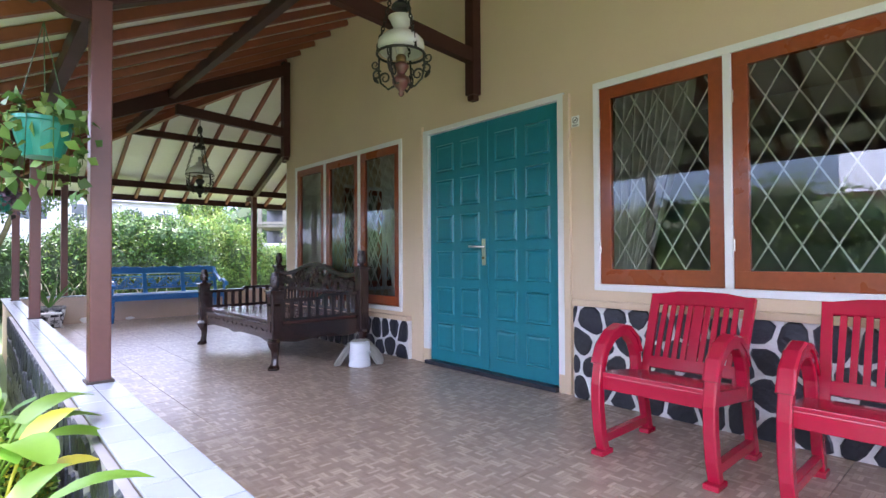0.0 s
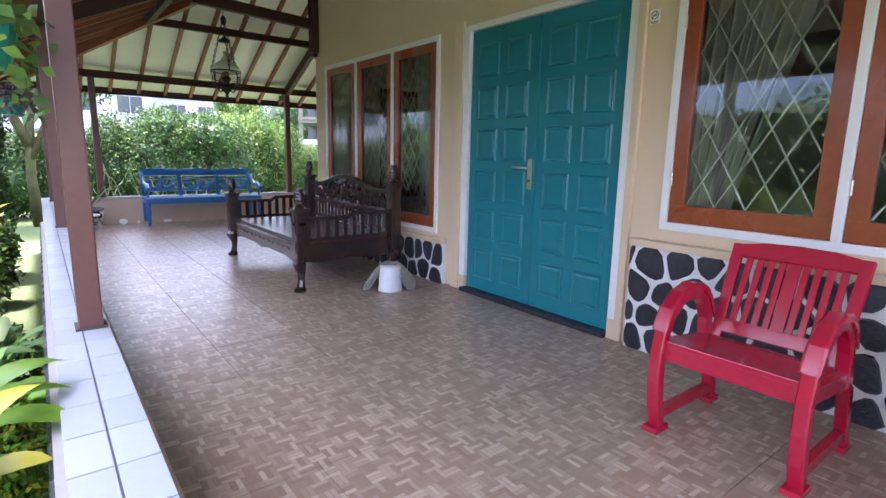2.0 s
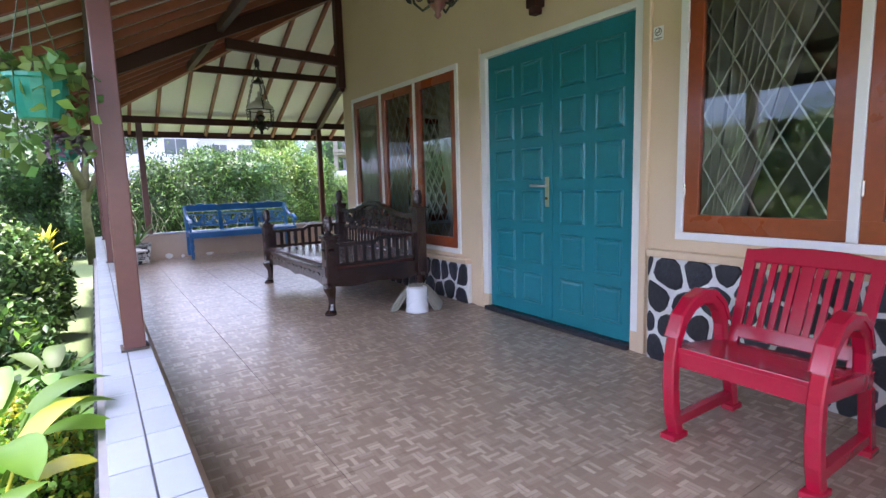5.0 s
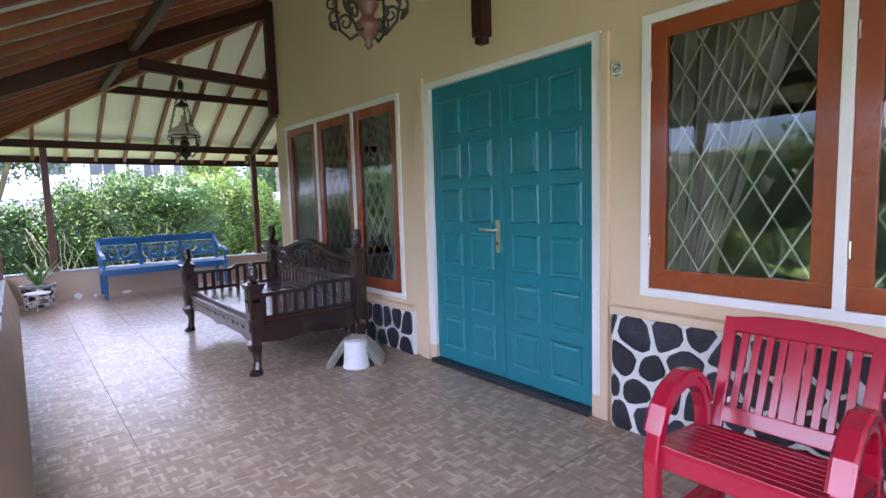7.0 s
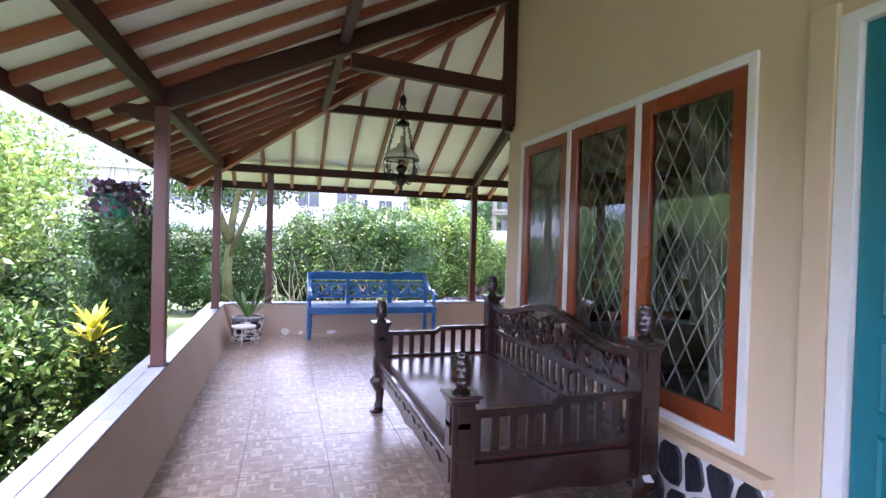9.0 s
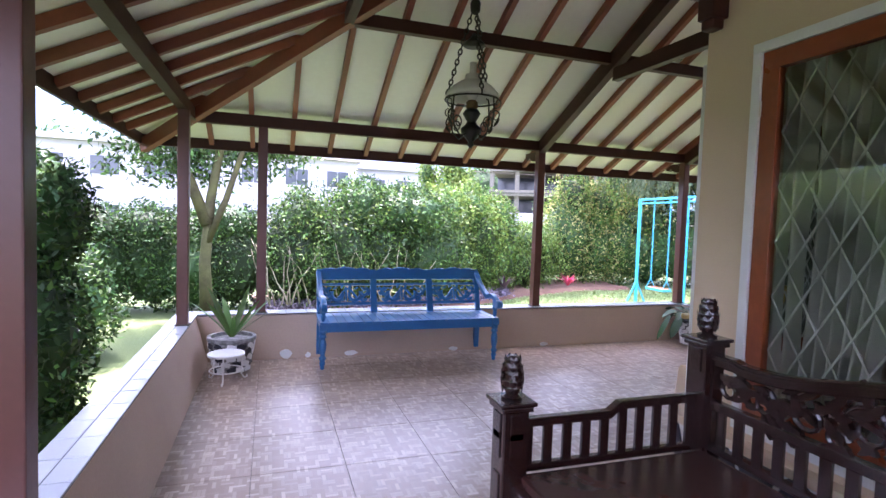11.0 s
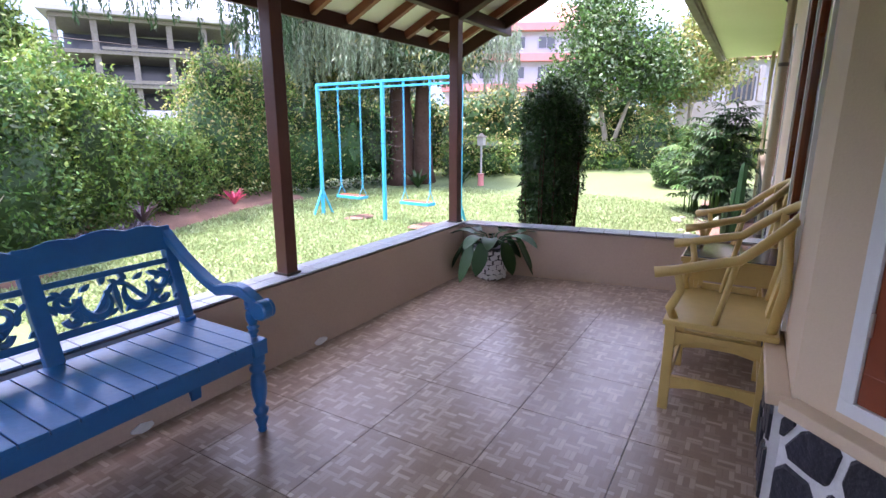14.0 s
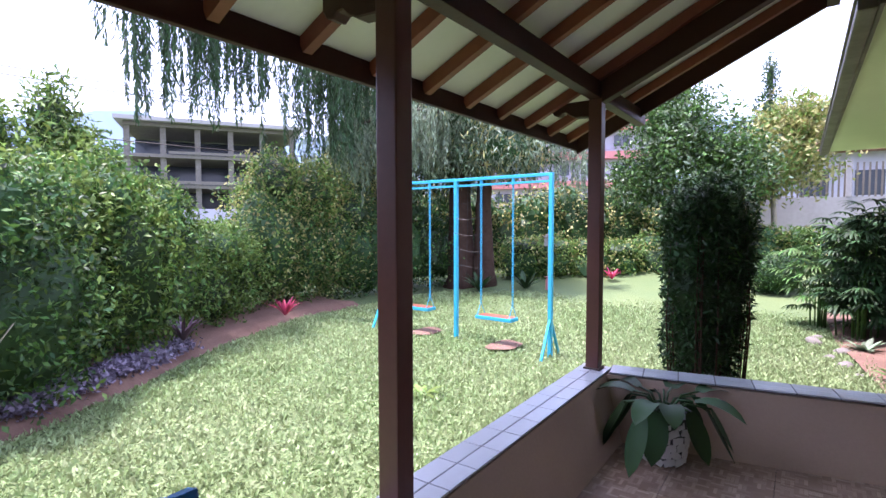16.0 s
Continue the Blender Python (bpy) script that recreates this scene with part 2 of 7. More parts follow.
    "concrete": material("grey concrete", (0.34, 0.33, 0.32), 0.9, vary=0.15, fine=10, coarse=0.6, bump=0.3, second=(0.22, 0.21, 0.20)),
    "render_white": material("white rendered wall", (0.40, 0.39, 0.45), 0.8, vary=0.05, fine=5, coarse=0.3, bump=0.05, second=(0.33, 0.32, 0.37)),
    "pinkpaint": material("faded red paint", (0.55, 0.20, 0.19), 0.7, vary=0.1, bump=0.05),
    "darkglass": material("dark window glass", (0.05, 0.06, 0.075), 0.15, vary=0.1, bump=0),
    # blue-grey of aerial haze painted into the hill colour
    "hill": material("hill tinted by distance haze", (0.20, 0.27, 0.33), 1.0, vary=0.1, fine=0.3, coarse=0.02, bump=0, spec=0, second=(0.24, 0.31, 0.36)),
    "silver": material("weathered zinc", (0.16, 0.14, 0.11), 0.55, metal=0.3, vary=0.3, fine=15, coarse=3, bump=0.3, second=(0.09, 0.07, 0.05)),
    "soffit": material("pale green soffit", (0.62, 0.68, 0.45), 0.7, vary=0.05, fine=20, coarse=1, bump=0.05),
    "cream_pipe": material("cream painted pipe", (0.42, 0.36, 0.24), 0.5, vary=0.1, bump=0.05),
}
clear = bpy.data.materials.new("clear glass body")
clear.use_nodes = True
cn, cl = clear.node_tree.nodes, clear.node_tree.links
cn.remove(cn["Principled BSDF"])
ct = cn.new("ShaderNodeBsdfTransparent")
ct.inputs[0].default_value = (0.97, 0.985, 0.975, 1)
cl.new(ct.outputs[0], cn["Material Output"].inputs[0])
glass = bpy.data.materials.new("window glass")
glass.use_nodes = True
gn, gl = glass.node_tree.nodes, glass.node_tree.links
gn.remove(gn["Principled BSDF"])
gt, gg, gf, gm = gn.new("ShaderNodeBsdfTransparent"), gn.new("ShaderNodeBsdfGlossy"), gn.new("ShaderNodeFresnel"), gn.new("ShaderNodeMixShader")
gt.inputs[0].default_value = (0.96, 0.98, 0.97, 1)
gg.inputs["Roughness"].default_value = 0.0
gf.inputs["IOR"].default_value = 2.0
gl.new(gf.outputs[0], gm.inputs[0])
gl.new(gt.outputs[0], gm.inputs[1])
gl.new(gg.outputs[0], gm.inputs[2])
gl.new(gm.outputs[0], gn["Material Output"].inputs[0])
M["glass"], M["clear"] = glass, clear


# ---- building blocks ----
def part(name, bm, mat, parent=None, label="", kind="", smooth=False):
    me = bpy.data.meshes.new(name)
    bm.to_mesh(me)
    bm.free()
    me.materials.append(M[mat])
    if smooth:
        me.shade_smooth()
    ob = new(name, me)
    if parent is not None:
        ob.parent = parent
    return tagged(ob, label, kind=kind)


def raw(name, verts, faces, mat, parent=None, label="", kind="", smooth=False):
    me = bpy.data.meshes.new(name)
    me.from_pydata(verts, [], faces)
    me.materials.append(M[mat])
    if smooth:
        me.shade_smooth()
    ob = new(name, me)
    if parent is not None:
        ob.parent = parent
    return tagged(ob, label, kind=kind)


def thing(name, x, y, z, rz=0, label="", category="", group=""):
    ob = new(name)
    ob.matrix_world = pose(x, y, z, 0, 0, rz)
    return tagged(ob, label, category, group)


def box(bm, x0, x1, y0, y1, z0, z1, bevel=0.0, m=None):
    mat = Matrix.Translation(((x0 + x1) / 2, (y0 + y1) / 2, (z0 + z1) / 2)) @ Matrix.Diagonal((abs(x1 - x0), abs(y1 - y0), abs(z1 - z0), 1))
    r = bmesh.ops.create_cube(bm, size=1, matrix=(m @ mat) if m is not None else mat)
    if bevel:
        es = list({e for v in r["verts"] for e in v.link_edges})
        bmesh.ops.bevel(bm, geom=es, offset=bevel, segments=2, affect="EDGES", profile=0.6)
    return bm


def boxm(*a, **k):
    return box(bmesh.new(), *a, **k)


def stick(bm, a, b, w, h=None, up=(0, 0, 1), bevel=0.0):
    """A square timber from a to b, w wide and h deep."""
    a, b = Vector(a), Vector(b)
    h = h or w
    d = (b - a).normalized()
    s = d.cross(Vector(up))
    if s.length < 1e-4:
        s = d.cross(Vector((0, 1, 0)))
    s.normalize()
    u = s.cross(d).normalized()
    m = Matrix((s, d, u)).transposed().to_4x4()
    m.translation = (a + b) / 2
    return box(bm, -w / 2, w / 2, -(b - a).length / 2, (b - a).length / 2, -h / 2, h / 2, bevel, m)


def tube(bm, pts, r, seg=8, close=False):
    """A round bar through the points; r: one radius or one for each point."""
    pts = [Vector(p) for p in pts]
    rs = r if isinstance(r, (list, tuple)) else [r] * len(pts)
    rings, prev = [], None
    for i, p in enumerate(pts):
        a = pts[i - 1] if i > 0 else (pts[-1] if close else p)
        b = pts[i + 1] if i < len(pts) - 1 else (pts[0] if close else p)
        d = (b - a).normalized()
        if prev is None:
            s = d.cross(Vector((0, 0, 1)))
            if s.length < 0.05:
                s = d.cross(Vector((0, 1, 0)))
        else:
            s = prev - d * prev.dot(d)
        s.normalize()
        prev = s
        u = d.cross(s)
        rings.append([bm.verts.new(p + (s * math.cos(t) + u * math.sin(t)) * rs[i]) for t in (2 * math.pi * k / seg for k in range(seg))])
    n = len(rings)
    for i in range(n if close else n - 1):
        A, B = rings[i], rings[(i + 1) % n]
        for k in range(seg):
            bm.faces.new((A[k], A[(k + 1) % seg], B[(k + 1) % seg], B[k]))
    if not close:
        bm.faces.new(rings[0][::-1])
        bm.faces.new(rings[-1])
    return bm


def lathe(bm, prof, seg=16, m=None):
    """Turns (radius, height) pairs round z."""
    rings = []
    for r, z in prof:
        ring = [Vector((r * math.cos(2 * math.pi * k / seg), r * math.sin(2 * math.pi * k / seg), z)) for k in range(seg)]
        rings.append([bm.verts.new(m @ v if m is not None else v) for v in ring])
    for A, B in zip(rings, rings[1:]):
        for k in range(seg):
            bm.faces.new((A[k], A[(k + 1) % seg], B[(k + 1) % seg], B[k]))
    bm.faces.new(rings[0][::-1])
    bm.faces.new(rings[-1])
    return bm


def plate(bm, outline, t, m=None, bevel=0.0):
    """A flat board with the outline (x, z), t thick along y, centred."""
    m = m if m is not None else Matrix()
    a = [bm.verts.new(m @ Vector((x, -t / 2, z))) for x, z in outline]
    b = [bm.verts.new(m @ Vector((x, t / 2, z))) for x, z in outline]
    n = len(a)
    fs = [bm.faces.new(a), bm.faces.new(b[::-1])]
    for i in range(n):
        fs.append(bm.faces.new((a[i], b[i], b[(i + 1) % n], a[(i + 1) % n])))
    bmesh.ops.recalc_face_normals(bm, faces=fs)
    if bevel:
        bmesh.ops.bevel(bm, geom=[e for f in fs[:2] for e in f.edges], offset=bevel, segments=1, affect="EDGES")
    return bm


def slab(bm, top, thick):
    """A sloping slab: corners of the underside, carried up by thick."""
    a = [bm.verts.new(p) for p in top]
    b = [bm.verts.new((p[0], p[1], p[2] + thick)) for p in top]
    n = len(a)
    fs = [bm.faces.new(a), bm.faces.new(b)]
    for i in range(n):
        fs.append(bm.faces.new((a[i], a[(i + 1) % n], b[(i + 1) % n], b[i])))
    bmesh.ops.recalc_face_normals(bm, faces=fs)
    return bm


rng = np.random.default_rng(7)


def leaf_mesh(name, pos, size, mat, parent, aspect=0.45, droop=0.0, jitter=1.0, normals=None, label=""):
    """Folded leaves at the places pos (n x 3), each a small kite of four points."""
    n = len(pos)
    size = size * rng.uniform(0.65, 1.35, (n, 1))
    d = rng.normal(size=(n, 3))
    d[:, 2] -= droop
    d /= np.linalg.norm(d, axis=1, keepdims=True)
    nn = rng.normal(size=(n, 3)) * jitter
    nn[:, 2] += 0.8
    if normals is not None:
        nn = nn + normals * 1.2
    s = np.cross(d, nn)
    s /= np.linalg.norm(s, axis=1, keepdims=True) + 1e-6
    u = np.cross(s, d)
    base, tip = pos, pos + d * size
    mid = pos + d * size * 0.45
    w = size * aspect * 0.5
    v = np.stack([base, mid + s * w + u * w * 0.35, tip, mid - s * w + u * w * 0.35], axis=1).reshape(-1, 3)
    f = np.arange(n * 4).reshape(-1, 4)
    me = bpy.data.meshes.new(name)
    me.vertices.add(n * 4)
    me.vertices.foreach_set("co", v.astype(np.float32).ravel())
    faces = np.concatenate([f[:, [0, 1, 2]], f[:, [0, 2, 3]]])
    me.loops.add(faces.size)
    me.loops.foreach_set("vertex_index", faces.ravel().astype(np.int32))
    me.polygons.add(len(faces))
    me.polygons.foreach_set("loop_start", (np.arange(len(faces)) * 3).astype(np.int32))
    me.update(calc_edges=True)
    me.materials.append(M[mat])
    ob = new(name, me)
    if parent is not None:
        ob.parent = parent
    return tagged(ob, label, kind="stuff")


def crown_points(blobs, n, shell=0.35, lumps=0.22, freq=1.6):
    """Points in the outer shell of a heap of lumpy ellipsoids (x, y, z, rx, ry, rz)."""
    vol = np.array([b[3] * b[4] + b[4] * b[5] + b[3] * b[5] for b in blobs])
    cnt = (n * vol / vol.sum()).astype(int)
    out, nor = [], []
    for (x, y, z, rx, ry, rz), c in zip(blobs, cnt):
        d = rng.normal(size=(c, 3))
        d /= np.linalg.norm(d, axis=1, keepdims=True)
        ph = rng.uniform(0, 6.28, 6)
        q = d * (rx + ry + rz) / 3 * freq * 3
        lump = 1 + lumps * (np.sin(q[:, 0] + ph[0]) * np.sin(q[:, 1] + ph[1]) + np.sin(q[:, 2] * 1.3 + ph[2]) * np.sin(q[:, 0] * 1.7 + ph[3])) * 0.7
        r = (1 - shell * rng.random(c) ** 1.5) * lump
        out.append(np.array([x, y, z]) + d * np.array([rx, ry, rz]) * r[:, None])
        nor.append(d)
    return np.concatenate(out), np.concatenate(nor)


# Lumpy solids, shrunk by k, that block light inside a crown.
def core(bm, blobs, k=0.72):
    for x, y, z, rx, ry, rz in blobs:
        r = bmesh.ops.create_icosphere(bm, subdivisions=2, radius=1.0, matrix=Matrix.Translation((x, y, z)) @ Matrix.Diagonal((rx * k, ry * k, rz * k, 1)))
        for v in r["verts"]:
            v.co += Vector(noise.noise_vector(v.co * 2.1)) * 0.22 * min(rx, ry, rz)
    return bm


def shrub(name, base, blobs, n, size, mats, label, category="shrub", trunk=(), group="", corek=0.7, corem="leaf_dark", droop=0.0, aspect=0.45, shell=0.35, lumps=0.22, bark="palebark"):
    """A bush or tree: blobs relative to its base; mats: list of (material, share); trunk: list of (points, radii)."""
    t = thing(name, *base, label=label, category=category, group=group)
    for i, (mname, share) in enumerate(mats):
        p, nn = crown_points(blobs, int(n * share), shell, lumps)
        p = p[p[:, 2] > -base[2] + GROUND + 0.02]
        leaf_mesh("foliage", p, size, mname, t, aspect=aspect, droop=droop)
    # added solid in dark leaf colour, stands in for the crown's inner shade
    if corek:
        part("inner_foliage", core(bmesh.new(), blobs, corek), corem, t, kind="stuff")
    for pts, rad in trunk:
        part("trunk", tube(bmesh.new(), pts, rad, 8), bark, t, smooth=True)
    return t


# ---- the house ----
RISE = 0.50
EAVE_X, EAVE_Y, EAVE_Z = -3.33, 8.35, 2.12
HIP = EAVE_Y + EAVE_X          # the hip runs where y + x is this
VERGE = 3.95
HOUSE_X = 12.9                 # far end of the house
CORNER_Y, WALL2_Y = 4.55, 5.25
CUT = WALL2_Y - CORNER_Y


def sheet_front(x):
    return EAVE_Z + RISE * (x - EAVE_X)


def sheet_far(y):
    return EAVE_Z + RISE * (EAVE_Y - y)


def wall_with_holes(name, length, z0, z1, thick, holes, m, mat="wall"):
    """A wall along local x from 0 to length, thick along +y; holes (x0, x1, z0, z1)."""
    bm = bmesh.new()
    xs = sorted({0, length, *[h[0] for h in holes], *[h[1] for h in holes]})
    for a, b in zip(xs, xs[1:]):
        zs = [(z0, z1)]
        for h in holes:
            if h[0] <= a and h[1] >= b:
                nz = []
                for lo, hi in zs:
                    if h[2] > lo:
                        nz.append((lo, min(h[2], hi)))
                    if h[3] < hi:
                        nz.append((max(h[3], lo), hi))
                zs = nz
        for lo, hi in zs:
            box(bm, a, b, 0, thick, lo, hi, m=m)
    bmesh.ops.remove_doubles(bm, verts=bm.verts[:], dist=0.0005)
    return part(name, bm, mat, kind="structure")


def frame_of(origin, rz):
    """Local frame of a wall face: x along the wall (as seen from outside, left to right), y into the wall."""
    return pose(*origin, 0, 0, rz)


FRONT = frame_of((0, CORNER_Y, 0), -90)                 # x runs from the far corner back towards the start; y into the house
CHAMF = frame_of((CUT, WALL2_Y, 0), -135)
SIDE = frame_of((HOUSE_X, WALL2_Y, 0), 180)
FLEN = CORNER_Y + 6.0


def fy(y):
    return CORNER_Y - y


DOOR = (fy(1.575), fy(-0.035), -0.035, 2.19)
WIN_A = (fy(-0.28), fy(-2.03), 0.735, 2.19)
WIN_B = (fy(4.27), fy(1.925), 0.42, 2.19)
wall_with_holes("wall_front", FLEN, -0.45, 3.78, 0.16, [DOOR, WIN_A, WIN_B], FRONT)
CLEN = CUT * math.sqrt(2)
WIN_C = (0.16, CLEN - 0.03, 0.42, 2.19)
wall_with_holes("wall_corner", CLEN, -0.45, 3.78, 0.16, [WIN_C], CHAMF)
WIN_D, WIN_E, WIN_F = (HOUSE_X - 3.0, HOUSE_X - 1.25, 0.42, 2.19), (HOUSE_X - 5.9, HOUSE_X - 4.7, 0.72, 2.19), (HOUSE_X - 8.35, HOUSE_X - 7.1, 0.72, 2.19)
SPLIT = HOUSE_X - 3.6           # where the porch wall turns into the garden wall
SL = HOUSE_X - CUT
wall_with_holes("wall_side", SL - SPLIT, -0.45, 3.78, 0.16, [(WIN_D[0] - SPLIT, WIN_D[1] - SPLIT, *WIN_D[2:])], SIDE @ Matrix.Translation((SPLIT, 0, 0)))
wall_with_holes("wall_garden_side", SPLIT, -0.45, 3.2, 0.16, [WIN_E, WIN_F], SIDE)
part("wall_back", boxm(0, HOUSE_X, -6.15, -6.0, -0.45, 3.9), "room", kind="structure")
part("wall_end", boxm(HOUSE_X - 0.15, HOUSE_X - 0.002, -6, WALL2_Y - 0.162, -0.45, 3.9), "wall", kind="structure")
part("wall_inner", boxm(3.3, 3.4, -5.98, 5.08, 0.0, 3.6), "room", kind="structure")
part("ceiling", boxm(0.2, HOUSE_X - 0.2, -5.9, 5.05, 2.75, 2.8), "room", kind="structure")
# unseen floor, coloured near-black to keep the rooms dim behind the glass
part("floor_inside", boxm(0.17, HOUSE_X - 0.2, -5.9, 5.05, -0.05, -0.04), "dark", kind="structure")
# the roof over the house itself
bm = bmesh.new()
slab(bm, [(0.0, -6.2, sheet_front(0)), (0.0, HIP, sheet_front(0)), (4.5, 0.5, sheet_front(4.5)), (4.5, -6.2, sheet_front(4.5))], 0.06)
slab(bm, [(0.0, HIP, sheet_front(0)), (VERGE, HIP, sheet_far(HIP)), (VERGE, 0.5, sheet_far(0.5)), (4.5, 0.5, sheet_far(0.5))], 0.06)
slab(bm, [(VERGE, 6.3, 2.99), (HOUSE_X + 0.4, 6.3, 2.99), (HOUSE_X + 0.4, 0.5, 5.46), (VERGE, 0.5, 5.46)], 0.08)
part("roof_house", bm, "tile_roof", kind="structure")

# porch floor
part("floor", boxm(-2.9, 3.6, -6.0, 7.9, -0.42, -0.048), "grout", kind="structure").name = "floor"


def stone_base(name, m, x0, x1, ztop, size, seed, zbot=-0.04, ledge=True, mat="mortar"):
    """A plinth of black stones in white mortar, each stone an object."""
    base = part(name, box(bmesh.new(), x0, x1, -0.045, -0.001, zbot, ztop, m=m), mat, kind="structure")
    r = random.Random(seed)
    nx, nz = max(1, round((x1 - x0) / size)), max(1, round((ztop - zbot) / size))
    dx, dz = (x1 - x0) / nx, (ztop - zbot) / nz
    seeds = [(x0 + (i + 0.5 + (0.25 if j % 2 else -0.25) + r.uniform(-0.28, 0.28)) * dx, zbot + (j + 0.5 + r.uniform(-0.3, 0.3)) * dz) for i in range(-1, nx + 1) for j in range(nz)]
    for s in seeds:
        poly = [(x0, zbot), (x1, zbot), (x1, ztop), (x0, ztop)]
        for o in seeds:
            if o is s or abs(o[0] - s[0]) > 3 * size or abs(o[1] - s[1]) > 3 * size:
                continue
            mx, mz, nxx, nzz = (s[0] + o[0]) / 2, (s[1] + o[1]) / 2, o[0] - s[0], o[1] - s[1]
            ln = math.hypot(nxx, nzz)
            off = 0.009 + 0.005 * r.random()
            side = [((p[0] - mx) * nxx + (p[1] - mz) * nzz) / ln + off for p in poly]
            out = []
            for i in range(len(poly)):
                p, q, sp, sq = poly[i], poly[(i + 1) % len(poly)], side[i], side[(i + 1) % len(poly)]
                if sp <= 0:
                    out.append(p)
                if sp * sq < 0:
                    k = sp / (sp - sq)
                    out.append((p[0] + (q[0] - p[0]) * k, p[1] + (q[1] - p[1]) * k))
            poly = out
            if len(poly) < 3:
                break
        if len(poly) < 3:
            continue
        area = abs(sum(poly[i][0] * poly[(i + 1) % len(poly)][1] - poly[(i + 1) % len(poly)][0] * poly[i][1] for i in range(len(poly)))) / 2
        if area < 0.0012:
            continue
        # cut the corners so that the stones are rounded
        rp = []
        for i in range(len(poly)):
            a, b, c = poly[i - 1], poly[i], poly[(i + 1) % len(poly)]
            rp += [(b[0] + (a[0] - b[0]) * 0.22, b[1] + (a[1] - b[1]) * 0.22), (b[0] + (c[0] - b[0]) * 0.22, b[1] + (c[1] - b[1]) * 0.22)]
        cx, cz = sum(p[0] for p in rp) / len(rp), sum(p[1] for p in rp) / len(rp)
        bm = bmesh.new()
        lo = [bm.verts.new(m @ Vector((p[0], -0.0455, p[1]))) for p in rp]
        hi = [bm.verts.new(m @ Vector((p[0] + (cx - p[0]) * 0.1, -0.056, p[1] + (cz - p[1]) * 0.1))) for p in rp]
        mid = bm.verts.new(m @ Vector((cx, -0.060, cz)))
        n = len(rp)
        for i in range(n):
            bm.faces.new((lo[i], lo[(i + 1) % n], hi[(i + 1) % n], hi[i]))
            bm.faces.new((hi[i], hi[(i + 1) % n], mid))
        bmesh.ops.recalc_face_normals(bm, faces=bm.faces[:])
        part("stone", bm, "stone", base)
    if ledge:
        part("trim_ledge", box(bmesh.new(), x0 - 0.002, x1 + 0.002, -0.075, -0.001, ztop + 0.001, ztop + 0.045, 0.006, m=m), "wall", kind="structure")
    return base


stone_base("wall_plinth", FRONT, fy(-0.13), fy(-3.4), 0.62, 0.17, 3)
stone_base("wall_plinth_bay", FRONT, -0.02, fy(1.78), 0.34, 0.17, 4)
stone_base("wall_plinth_corner", CHAMF, 0.02, CLEN + 0.02, 0.34, 0.17, 5)
stone_base("wall_plinth_side", SIDE, SPLIT + 0.1, SL + 0.02, 0.34, 0.17, 6)
stone_base("wall_plinth_garden", SIDE, 0.0, SPLIT, 0.62, 0.2, 8, zbot=GROUND)


